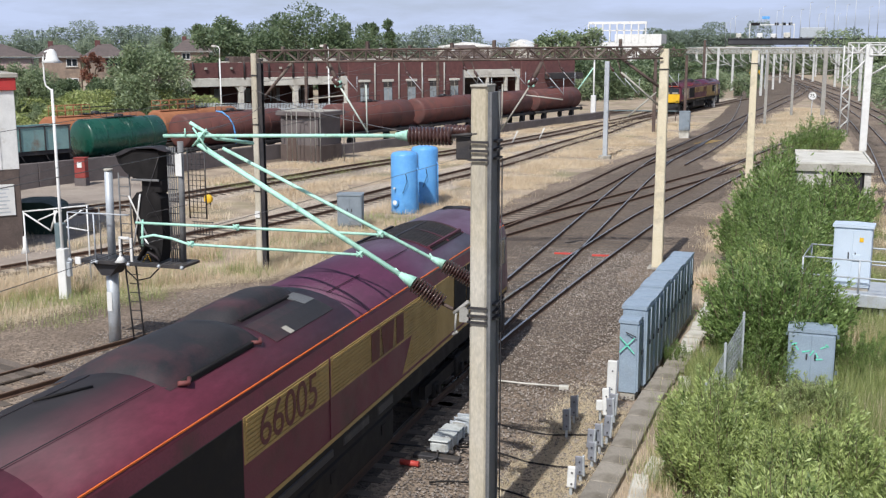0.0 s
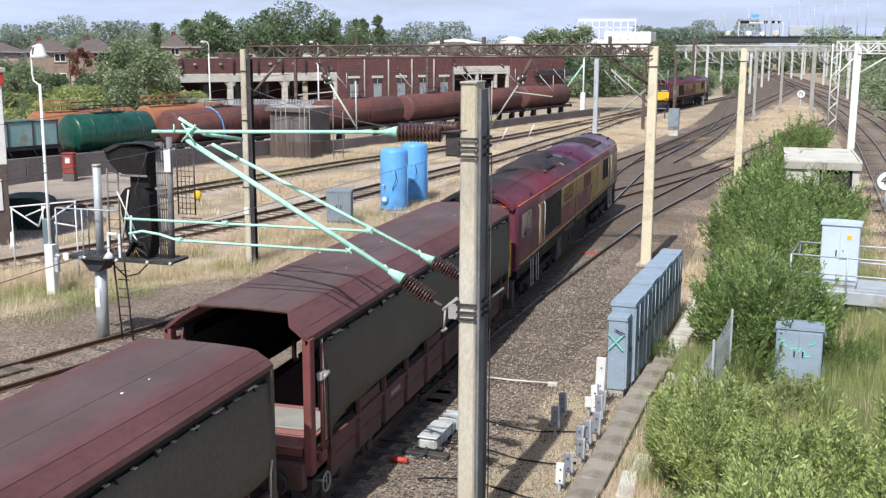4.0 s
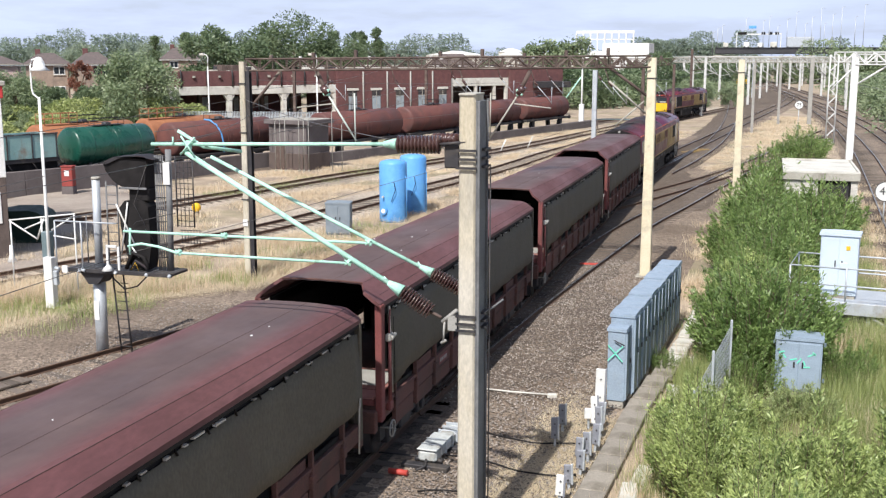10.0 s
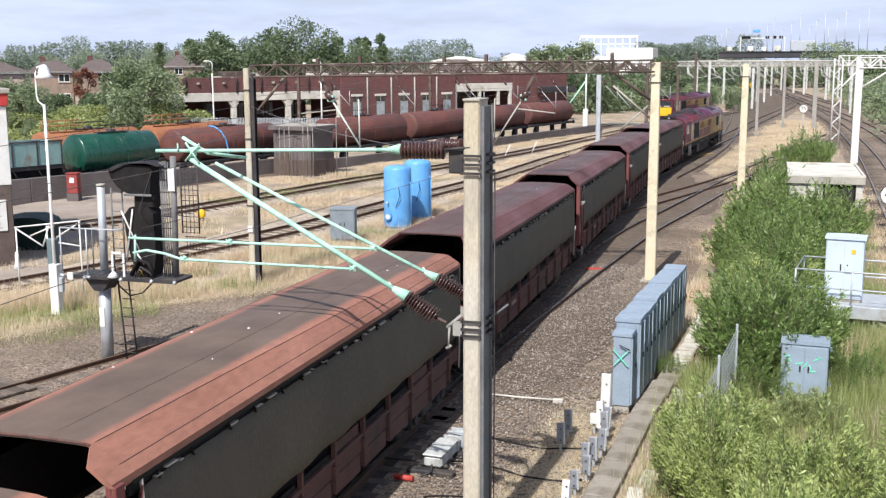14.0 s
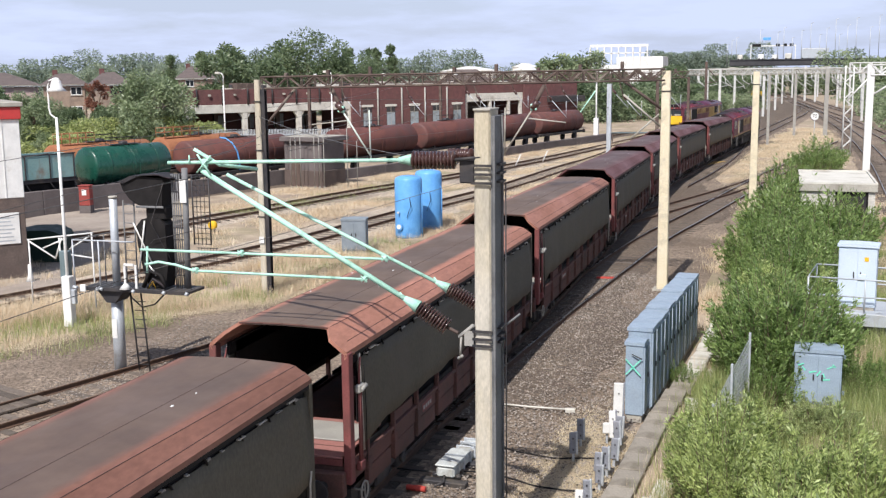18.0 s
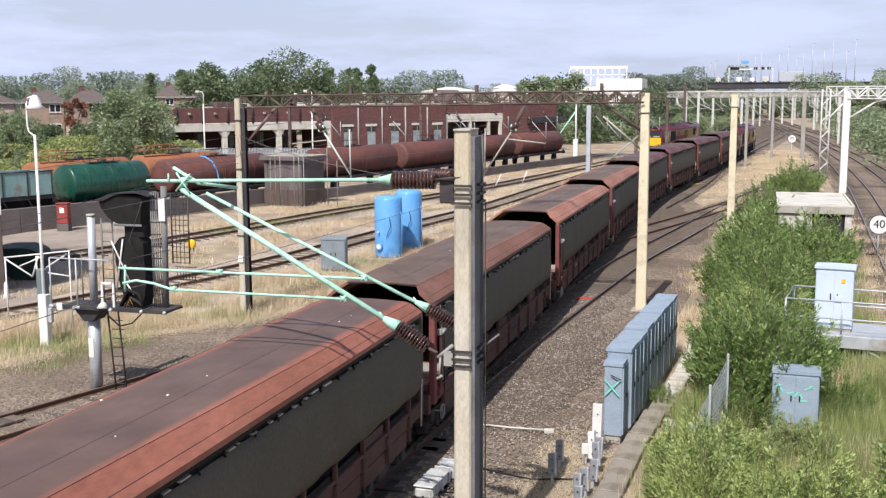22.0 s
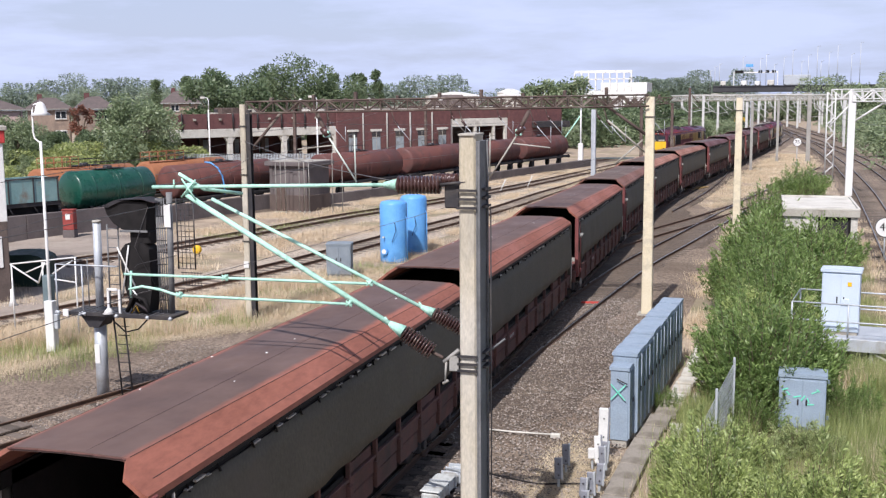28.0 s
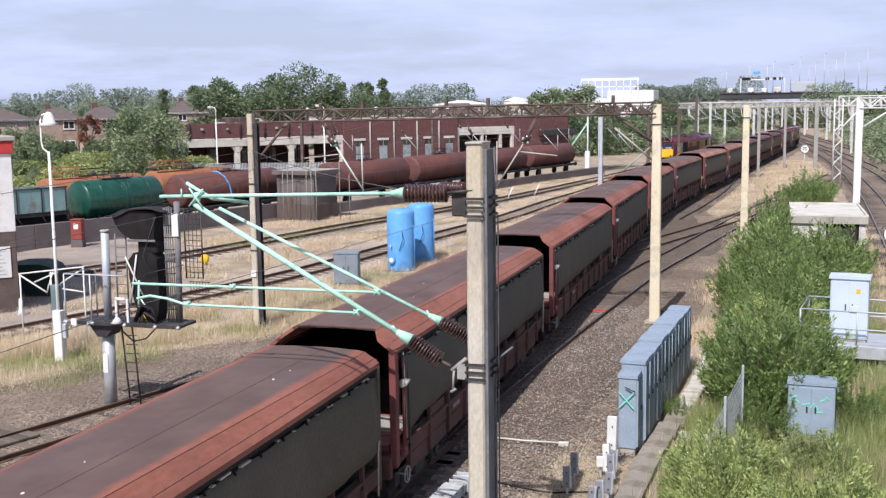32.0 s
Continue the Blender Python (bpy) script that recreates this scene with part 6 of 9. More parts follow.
tagged(part("ground_cable", g, M_BLACK), "black cables trailing over the ballast", "cable")
tagged(part("white_pole", Geo().tube([(1.85, 25.25, -0.11), (2.6, 25.2, -0.11), (3.5, 25.2, -0.1)], 0.024, 8), M_CONCW), "pale point rod lying across the ballast", "rod")
tagged(part("cable_clamp", Geo().cbox(-0.12, 0.12, -0.06, 0.06, -0.06, 0.05, 0.015), M_CONCW, None, at=pose(3.6, 25.15, -0.1, 0, 0, 10)), "small pale cable clamp at the end of the rod", "clamp")

# speed signs
def round_sign(x, y, h, r, text, label):
    t = thing("speed_sign", label, "sign", "", pose(x, y, -0.2, 0, 0, 6))
    part("post", Geo().tube([(0, 0.04, 0), (0, 0.04, h)], 0.035, 8), M_STEELG, t)
    disc = part("disc", Geo().tube([(0, 0, h), (0, -0.03, h)], r, 28), M_WHITE, t, "round white disc with a black rim")
    g = Geo().lathe([(r * 0.93, 0), (r, 0), (r, 0.012), (r * 0.93, 0.012), (r * 0.93, 0)], 28, Matrix.Translation((0, -0.03, h)) @ Matrix.Rotation(radians(90), 4, "X"))
    part("rim", g, M_BLACK, disc)
    if text:
        cu = bpy.data.curves.new("digits", "FONT")
        cu.body = text
        cu.size = r * 1.15
        cu.align_x, cu.align_y = "CENTER", "CENTER"
        cu.extrude = 0.004
        tmp = new("tmp", cu)
        me = bpy.data.meshes.new_from_object(tmp.evaluated_get(bpy.context.evaluated_depsgraph_get()))
        bpy.data.objects.remove(tmp)
        me.materials.clear()
        me.materials.append(M_BLACK)
        ob = new("digits", me)
        ob.parent = disc
        ob.matrix_basis = Matrix.Translation((0, -0.04, h)) @ Matrix.Rotation(radians(90), 4, "X")
    else:
        for sx in (-1, 1):
            part("marking_bar", Geo().box(sx * r * 0.3 - r * 0.12, sx * r * 0.3 + r * 0.12, -0.04, -0.032, h - r * 0.4, h + r * 0.4), M_BLACK, disc)
    return t


round_sign(14.35, 57.1, 1.75, 0.5, "40", "round white speed sign lettered 40 on a steel post")
round_sign(12.04, 118.0, 3.47, 0.43, "75", "round white speed sign lettered 75 on a steel post")


def leaves(n, shape, size, seed, droop=0.3, slim=0.2):
    """Loose leaf blades spread through clumps; shape gives a point and an outward direction."""
    r = random.Random(seed)
    g = Geo()
    v, f = [], []
    for i in range(n):
        p, d = shape(r)
        a = Vector((r.gauss(0, 1), r.gauss(0, 1), r.gauss(0, 1) * 0.6)) + d * 1.2
        a.z -= droop
        a.normalize()
        b = a.cross(Vector((r.gauss(0, 1), r.gauss(0, 1), r.gauss(0, 1)))).normalized()
        s = size * r.uniform(0.6, 1.4)
        o = len(v)
        v += [p, p + a * s * 0.5 + b * s * slim, p + a * s, p + a * s * 0.5 - b * s * slim]
        f.append((o, o + 1, o + 2, o + 3))
    g.v, g.f, g.s = [tuple(q) for q in v], f, [False] * len(f)
    return g


def bush_variant(seed, n=8000, size=0.115, w=1.3, h=2.0, shoots=64):
    """Sprawling willow scrub: upright shoots, each clad in leaves, all from one root."""
    r = random.Random(seed)
    st = Geo()
    lines = []
    for i in range(shoots):
        a = r.uniform(0, 2 * math.pi)
        q = math.sqrt(r.random())
        base = Vector((q * w * 0.55 * math.cos(a), q * w * 0.55 * math.sin(a), 0))
        hh = h * (1.05 - 0.5 * q * q) * r.uniform(0.5, 1.2)
        tip = Vector((q * w * math.cos(a) * 1.05 + r.gauss(0, 0.12), q * w * math.sin(a) * 1.05 + r.gauss(0, 0.12), hh))
        mid = base.lerp(tip, 0.5) + Vector((r.gauss(0, 0.08), r.gauss(0, 0.08), 0.15))
        pts = [base, mid, tip]
        st.tube(pts, 0.016, 4, 0.004, caps=False)
        lines.append(pts)

    def shape(rr):
        b, m, t = rr.choice(lines)
        k = rr.random() ** 0.6
        p = b.lerp(m, k * 2) if k < 0.5 else m.lerp(t, k * 2 - 1)
        j = 0.13 * (1.2 - k)
        p = p + Vector((rr.gauss(0, j), rr.gauss(0, j), rr.gauss(0, j)))
        p.z = max(p.z, 0.03)
        return p, Vector((p.x, p.y, 0.6)).normalized()
    return st, leaves(n, shape, size, seed + 50, -0.75, 0.14)


def make_bush(seed, label, material, **kw):
    t = thing("bush", label, "bush", "lineside scrub")
    st, lf = bush_variant(seed, **kw)
    part("trunk", st, M_BARK, t)
    part("foliage", lf, material, t)
    return t


BUSHES = [make_bush(1, "fresh green willow scrub with upright leafy shoots", M_LEAF), make_bush(2, "dense green thicket scrub beside the cabinets", M_LEAFG, w=1.5, h=2.3, n=8000),
          make_bush(3, "pale green low scrub in grass", M_LEAFP, w=1.2, h=1.3, n=6000, size=0.1),
          make_bush(4, "tall green thicket scrub along the line", M_LEAFG, w=1.5, h=2.3, n=3200, size=0.18)]
spots = []
r = random.Random(11)
# low scrub in the foreground, taller thicket behind
for y in np.arange(12.5, 25.0, 0.95):
    for x in np.arange(7.4 + (0.3 if y < 20 else 0), 14.0, 1.1):
        if y > 21.5 and (7.4 < x < 10.6 or r.random() < 0.5):
            continue
        if r.random() < 0.1:
            continue
        spots.append((x + r.uniform(-0.45, 0.45), y + r.uniform(-0.45, 0.45), r.choice((0, 0, 0, 2)), r.uniform(0.5, 0.98)))
for y in np.arange(29.0, 57.0, 1.25):
    x0 = lerp_table([(25, 9), (30, 8.25), (35, 8.0), (41, 7.7), (48, 8.2), (60, 10.0)], y)
    x1 = lerp_table([(25, 9.6), (34, 9.3), (36, 9.4), (39, 10.1), (44, 10.7), (60, 11.6)], y)
    x = x0
    while x < x1:
        spots.append((x + r.uniform(-0.35, 0.35), y + r.uniform(-0.4, 0.4), r.choice((0, 1, 1, 1, 1)), r.uniform(0.6, 1.25) if y < 47 or x < 9 else r.uniform(0.5, 0.8)))
        x += 1.3
for x, y, sc in ((12.7, 29.5, 0.8), (13.0, 27.5, 0.7), (13.2, 31.0, 0.8), (7.6, 28.2, 0.5), (9.3, 25.6, 0.62), (9.9, 25.2, 0.5), (8.6, 24.7, 0.5)):
    spots.append((x, y, 2, sc))
spots += [(11.3, 92.0, 1, 1.1), (12.6, 94.0, 1, 1.0), (10.2, 90.0, 0, 0.9), (12.0, 89.0, 0, 1.0), (10.2, 55.2, 1, 0.85), (11.2, 54.6, 1, 0.9), (12.1, 54.2, 0, 0.95), (11.7, 52.5, 1, 0.8), (10.9, 56.4, 0, 0.9), (8.3, 57.0, 1, 1.15), (8.9, 62.0, 1, 1.3), (8.9, 66.0, 1, 0.9), (9.3, 71.0, 0, 0.95), (10.2, 74.0, 1, 0.8)]
for x, y, sc in ((8.4, 28.4, 1.0), (8.7, 29.4, 1.1), (9.3, 28.9, 0.9), (7.9, 29.2, 0.85), (8.2, 26.9, 0.6), (10.6, 28.3, 0.55), (7.3, 31.8, 0.35), (6.0, 28.5, 0.28)):
    spots.append((x, y, 1, sc))
first = {}
for x, y, k, sc in spots:
    k = 3 if y > 46 else k
    m = Matrix.Translation((x, y, -0.25)) @ Matrix.Rotation(r.uniform(0, 6.28), 4, "Z") @ Matrix.Scale(sc, 4)
    if k not in first:
        first[k] = BUSHES[k]
        BUSHES[k].matrix_basis = m
    else:
        copy_thing(BUSHES[k], m).matrix_basis = m

# ---- left of the line: signal, lamp, cabin, tanks, stored wagons, depot ----
def signal():
    y = 25.56
    s = thing("railway_signal", "grey tubular signal post with black hooded signal head and railed platform", "signal", at=pose(0, 0, 0))
    part("post", Geo().tube([(-9.38, y, -0.3), (-9.36, y, 2.2)], 0.17, 18), M_STEELG, s)
    part("upper_post", Geo().tube([(-9.33, y, 2.3), (-9.3, y, 4.8)], 0.11, 14), M_STEELG, s)
    part("post_cap", Geo().tube([(-9.3, y, 4.8), (-9.3, y, 4.86)], 0.125, 14), M_CONCG, s)
    part("pole_notice", Geo().box(-9.46, -9.3, y - 0.178, y - 0.172, 0.85, 1.4), M_WHITE, s)
    part("bracket", Geo().prism([(-9.75, 2.22), (-9.5, 1.9), (-9.22, 1.9), (-8.95, 2.22)], y - 0.3, y + 0.3), M_DARKSTEEL, s)
    part("deck", Geo().cbox(-10.15, -6.85, y - 0.4, y + 0.5, 2.26, 2.34, 0.015), M_DARKSTEEL, s)
    part("deck_edge", Geo().cbox(-10.18, -6.82, y - 0.44, y - 0.4, 2.25, 2.36, 0.008), M_DARKSTEEL, s)
    part("end_plate", Geo().cbox(-10.2, -10.02, y - 0.5, y - 0.445, 2.22, 2.42, 0.01), M_WHITE, s)
    for i in range(18):
        x = -10.05 + i * 0.18
        part("grating_bar", Geo().box(x, x + 0.03, y - 0.38, y + 0.48, 2.34, 2.352), M_SIDESTEEL, s)
    for x, k in ((-9.7, 0), (-8.55, 0), (-7.6, 0), (-6.9, 1)):
        part("deck_bolt", Geo().tube([(x, y - 0.46, 2.31), (x + 0.07, y - 0.46, 2.28)], 0.05, 7), M_STEELG, s)
    # tall hood, open towards the line it faced
    hood = [(-8.87, 5.3), (-8.8, 5.08), (-8.6, 4.82), (-8.34, 4.66), (-7.62, 4.58), (-7.53, 5.44), (-8.0, 5.5), (-8.5, 5.43)]
    head = part("head", Geo().prism(hood, y - 0.26, y + 0.3), M_BLACK, s, "black hooded signal head")
    part("hood", Geo().sheet([(-7.46, 5.44), (-7.75, 5.52), (-8.5, 5.46), (-8.92, 5.28)], y - 0.32, y + 0.34, 0.03), M_SOOT, head)
    part("hood_rim", Geo().cbox(-8.4, -7.55, y - 0.29, y - 0.262, 4.59, 4.65, 0.008), M_SIDESTEEL, head)
    part("neck", Geo().cbox(-8.19, -7.57, y - 0.15, y + 0.25, 4.25, 4.62, 0.04), M_BLACK, s)
    low = [(-8.36, 3.0), (-8.18, 2.4), (-7.66, 2.38), (-7.55, 3.0), (-7.58, 4.12), (-7.72, 4.27), (-8.0, 4.34), (-8.3, 4.26), (-8.47, 4.06), (-8.46, 3.6)]
    part("lower_head", Geo().prism(low, y - 0.2, y + 0.28), M_BLACK, s, "black covered signal head")
    part("signal_cable", Geo().tube([(-8.3, y - 0.26, 2.4), (-8.05, y - 0.3, 2.85), (-7.75, y - 0.28, 2.75), (-7.6, y - 0.26, 2.4)], 0.06, 8), M_BLACK, s)
    part("signal_cable", Geo().tube([(-8.15, y - 0.3, 2.38), (-7.95, y - 0.34, 2.65), (-7.7, y - 0.32, 2.5), (-7.62, y - 0.3, 2.38)], 0.035, 6), M_SOOT, s)
    part("earth_lead", Geo().tube([(-8.1, y - 0.36, 2.38), (-7.95, y - 0.38, 2.6), (-7.85, y - 0.37, 2.38)], 0.006, 5), M_YELLOW, s, "yellow earth lead")
    for a, b in (((-8.53, 4.17), (-8.02, 3.1)), ((-8.17, 4.23), (-8.43, 2.8)), ((-8.1, 3.0), (-7.9, 2.72))):
        part("out_of_use_bar", Geo().tube([(a[0], y - 0.25, a[1]), (b[0], y - 0.25, b[1])], 0.026, 4), M_WHITE, s, "white out-of-use bar")
    for x in (-8.79, -8.44):
        part("white_stub", Geo().cbox(x - 0.035, x + 0.035, y - 0.42, y - 0.36, 2.36, 3.02, 0.01), M_WHITE, s)
    part("white_stub", Geo().cbox(-8.82, -8.5, y - 0.42, y - 0.36, 2.98, 3.05, 0.01), M_WHITE, s)
    part("stub_foot", Geo().lathe([(0.0, 0.18), (0.05, 0.15), (0.18, 0.0), (0.0, 0.0)], 10, Matrix.Translation((-8.79, y - 0.39, 2.34))), M_WHITE, s)
    # conduits, frame post and ladder cage behind the head
    for x in (-7.44, -7.39, -7.33, -7.27, -7.2):
        part("conduit", Geo().tube([(x, y + 0.02, 2.34), (x, y + 0.02, 5.5)], 0.018, 6), M_SIDESTEEL, s)
    for i in range(9):
        part("conduit_clip", Geo().box(-7.47, -7.17, y - 0.01, y + 0.05, 2.7 + i * 0.33, 2.72 + i * 0.33), M_DARKSTEEL, s)
    part("frame_post", Geo().tube([(-7.12, y + 0.08, 2.3), (-7.06, y + 0.08, 5.66)], 0.085, 10), M_SIDESTEEL, s)
    part("id_plate", Geo().cbox(-7.18, -6.98, y - 0.04, y - 0.01, 4.72, 5.35, 0.01), M_WHITE, s)
    for x in (-6.84, -6.72, -6.6, -6.48, -6.33):
        part("cage_stile", Geo().tube([(x, y + 0.05, 3.58), (x, y + 0.05, 5.5)], 0.02 if x in (-6.84, -6.33) else 0.009, 6), M_DARKSTEEL, s)
    for i in range(14):
        z = 3.6 + i * 0.145
        part("cage_hoop", Geo().tube([(-6.86, y + 0.1, z), (-6.6, y - 0.06, z + 0.02), (-6.33, y + 0.05, z)], 0.009, 5), M_DARKSTEEL, s)
    for i in range(7):
        x = -6.75 + i * 0.09
        part("cage_bar", Geo().tube([(x, y + 0.1, 3.12), (x, y + 0.1, 3.5)], 0.009, 5), M_DARKSTEEL, s)
    for z in (3.14, 3.48):
        part("cage_hoop", Geo().tube([(-6.8, y + 0.1, z), (-6.16, y + 0.1, z)], 0.012, 5), M_DARKSTEEL, s)
    for x in (-9.04, -8.7):
        part("ladder_stile", Geo().tube([(x + 0.15, y + 0.2, -0.2), (x, y + 0.16, 2.3)], 0.025, 6), M_DARKSTEEL, s)
        part("ladder_stile", Geo().tube([(x, y + 0.06, 2.3), (x + 0.02, y + 0.06, 4.75)], 0.022, 6), M_SIDESTEEL, s)
    for i in range(9):
        z = 0.05 + i * 0.26
        part("rung", Geo().tube([(-8.92, y + 0.18, z), (-8.56, y + 0.18, z)], 0.014, 5), M_DARKSTEEL, s)
        part("rung", Geo().tube([(-9.03, y + 0.06, z + 2.5), (-8.68, y + 0.06, z + 2.5)], 0.014, 5), M_SIDESTEEL, s)
    for x in (-10.4, -9.57):
        part("rail_post", Geo().tube([(x, y - 0.42, 2.3), (x, y - 0.42, 3.66)], 0.022, 6), M_STEELG, s)
        part("post_foot", Geo().tube([(x - 0.05, y - 0.44, 2.33), (x + 0.08, y - 0.44, 2.3)], 0.05, 7), M_STEELG, s)
    part("rail_post", Geo().tube([(-9.95, y + 0.4, 2.3), (-9.95, y + 0.4, 3.7)], 0.018, 6), M_SIDESTEEL, s)
    part("handrail", Geo().tube([(-10.4, y - 0.42, 3.66), (-8.45, y - 0.42, 3.66)], 0.022, 6), M_STEELG, s)
    part("handrail", Geo().tube([(-10.4, y - 0.42, 3.66), (-9.6, y + 0.4, 3.8)], 0.016, 6), M_SIDESTEEL, s)
    part("loose_cable", Geo().tube([(-8.7, y - 0.3, 2.1), (-8.3, y - 0.4, 1.85), (-7.9, y - 0.4, 1.95), (-7.6, y - 0.35, 2.25)], 0.022, 6), M_BLACK, s)
    for a, b, c in (((-6.7, 4.0), (-7.9, 3.72), (-8.0, 3.62)), ((-7.5, 5.3), (-7.95, 4.2), (-7.4, 3.2))):
        part("stay_wire", Geo().tube([(a[0], y - 0.28, a[1]), (b[0], y - 0.3, b[1]), (c[0], y - 0.28, c[1])], 0.01, 5), M_DARKSTEEL, s)


signal()


def lamp_post(x, y, h, lean, label, base=True):
    t = thing("yard_lamp", label, "lamp post", "yard lamps", pose(x, y, -0.25, 0, lean, 0))
    if base:
        part("base_column", Geo().cbox(-0.16, 0.16, -0.14, 0.14, 0, 1.75, 0.02), M_WHITE, t)
        part("base_box", Geo().cbox(0.16, 0.3, -0.08, 0.08, 0.8, 1.3, 0.02), M_STEELG, t)
    part("pole", Geo().tube([(0, 0, 0), (0, 0, h - 1.2)], 0.06, 10, 0.045), M_WHITE, t)
    part("neck", Geo().tube([(0, 0, h - 1.25), (-0.08, 0, h - 1.2), (-0.22, 0, h - 1.1), (-0.26, 0, h - 0.9), (-0.26, 0, h - 0.2), (-0.18, 0, h), (0.0, 0, h + 0.05)], 0.03, 7), M_WHITE, t)
    part("lamp_head", Geo().lathe([(0.0, 0.45), (0.08, 0.43), (0.16, 0.3), (0.2, 0.12), (0.34, 0.0), (0.0, 0.0)], 16, Matrix.Translation((0.08, 0, h - 0.35))), M_WHITE, t, "white bell-shaped lamp head")
    return t


lamp_post(-14.5, 30.3, 8.27, 0.05, "tall white yard lamp post with a bell lamp head")
for x, y in ((-46.2, 100.0), (-34.4, 100.5)):
    t = thing("yard_lamp", "white yard lamp post with a small hooded lamp", "lamp post", "yard lamps", pose(x, y, -0.25))
    part("pole", Geo().tube([(0, 0, 0), (0, 0, 7.4)], 0.09, 8, 0.07), M_WHITE, t)
    part("neck", Geo().tube([(0, 0, 7.4), (0.05, 0, 8.3), (-0.1, 0, 8.6), (-0.4, 0, 8.65)], 0.05, 6), M_WHITE, t)
    part("lamp_head", Geo().cbox(-0.85, -0.35, -0.15, 0.15, 8.5, 8.75, 0.05), M_BRICKW, t)

# white truss barrier and equipment box beside the lamp
ba = thing("truss_barrier", "white painted steel truss barrier beside the lamp post", "barrier")
for k, (a, b) in enumerate((((-17.35, 2.38), (-14.6, 2.72)), ((-17.3, 2.34), (-16.2, 1.75)), ((-16.2, 1.75), (-15.9, 2.5)), ((-16.7, 2.1), (-15.7, 2.5)), ((-16.0, 1.95), (-14.65, 1.82)), ((-15.6, 2.1), (-14.75, 2.6)))):
    part("brace", Geo().tube([(a[0], 32, a[1]), (b[0], 32, b[1])], 0.03, 6), M_WHITE, ba)
for x, z in ((-17.3, 2.38), (-16.0, 2.5), (-14.65, 2.72)):
    part("post", Geo().tube([(x, 32, -0.2), (x, 32, z)], 0.028, 6), M_WHITE, ba)
tb = thing("telephone_box_cabinet", "slim dark blue-grey lineside box on a post", "cabinet", at=pose(-15.2, 31.2, -0.2))
part("post", Geo().tube([(0, 0, 0), (0, 0, 0.8)], 0.05, 8), M_STEELG, tb)
part("box", Geo().cbox(-0.16, 0.16, -0.14, 0.14, 0.8, 2.4, 0.03), M_CABD, tb)

# dark green skip
M_SKIP = mat("dark_green_skip", (0.012, 0.03, 0.024), (0.02, 0.045, 0.035), 0.6, bump=0.1)
sk = thing("covered_skip", "dark green steel skip with a rounded lid", "skip", at=pose(-23.6, 41.6, -0.2, 0, 0, 24))
part("tub", Geo().prism([(-1.6, 0.0), (0.5, 0.0), (0.7, 1.1), (-1.8, 1.1)], -1.0, 1.0), M_SKIP, sk)
part("lid", Geo().prism([(-1.85, 1.05), (0.75, 1.05), (0.65, 1.25), (0.35, 1.42), (0.0, 1.5), (-0.9, 1.5), (-1.35, 1.42), (-1.75, 1.26)], -1.05, 1.05), M_SKIP, sk)

# signal cabin at the edge of the yard
cb = thing("yard_cabin", "tall yard cabin, brick below, white cladding above, red fascia", "building", at=pose(-21.66, 37.4, -0.2, 0, 0, -44))
part("brick_base", Geo().cbox(-9, 0.0, -9.0, 0.0, 0.0, 3.4, 0.02), M_BRICKD, cb)
part("cladding", Geo().cbox(-9, 0.02, -8.9, 0.02, 3.402, 6.65, 0.02), M_WHITE, cb)
for i in range(11):
    part("cladding_batten", Geo().box(0.02, 0.05, -0.7 - i * 0.75, -0.66 - i * 0.75, 3.42, 6.6), M_WHITE, cb)
M_FASCIA = mat("red_fascia", (0.5, 0.05, 0.05), (0.42, 0.05, 0.045), 0.5, bump=0.03)
part("fascia", Geo().cbox(-9.1, 0.12, -9.1, 0.1, 6.652, 7.15, 0.02), M_FASCIA, cb)
part("roof", Geo().cbox(-9.2, 0.2, -9.2, 0.2, 7.152, 7.35, 0.03), M_CONCG, cb)
part("notice_board", Geo().cbox(0.005, 0.05, -1.35, -0.25, 1.5, 2.8, 0.01), M_WHITE, cb)
for i in range(7):
    part("notice_line", Geo().box(0.051, 0.056, -1.25, -0.45 - 0.07 * (i % 3), 1.62 + i * 0.16, 1.67 + i * 0.16), M_STEELG, cb)
bl = thing("white_bollard", "small white bollard by the cabin wall", "bollard", at=pose(-21.0, 36.6, -0.2))
part("body", Geo().lathe([(0.0, 0.75), (0.07, 0.72), (0.09, 0.3), (0.2, 0.0), (0.0, 0.0)], 12), M_WHITE, bl)

# twin blue tanks and grey box
for x, y, r_, h in ((-9.78, 52.1, 0.71, 3.2), (-9.6, 54.9, 0.72, 3.25)):
    t = thing("blue_tank", "upright cylindrical blue painted steel tank in dry grass", "tank", "twin blue tanks", pose(x, y, -0.25))
    part("shell", Geo().lathe([(0.0, h), (r_ * 0.55, h - 0.02), (r_ * 0.9, h - 0.09), (r_, h - 0.22), (r_, 0.1), (r_ * 0.98, 0.0), (0, 0)], 36), M_BLUE, t)
    part("manhole", Geo().tube([(-0.25, -r_ + 0.05, 0.62), (-0.27, -r_ - 0.08, 0.62)], 0.19, 14), M_BLUE, t)
    part("manhole_rim", Geo().tube([(-0.27, -r_ - 0.06, 0.62), (-0.275, -r_ - 0.1, 0.62)], 0.12, 12), M_WHITE, t)
    part("valve", Geo().tube([(-0.3, -r_, 1.35), (-0.3, -r_ - 0.12, 1.35)], 0.05, 8), M_CONCW, t)
    part("pipe", Geo().tube([(r_ + 0.08, -0.2, 0.0), (r_ + 0.08, -0.2, h * 0.7), (r_ - 0.05, -0.1, h * 0.75)], 0.035, 7), M_BLUE, t)
    part("hose", Geo().tube([(0.3, -r_ - 0.02, 2.1), (0.38, -r_ - 0.06, 1.7), (0.3, -r_ - 0.06, 1.5), (0.15, -r_ - 0.05, 1.1)], 0.016, 6), M_BLACK, t)
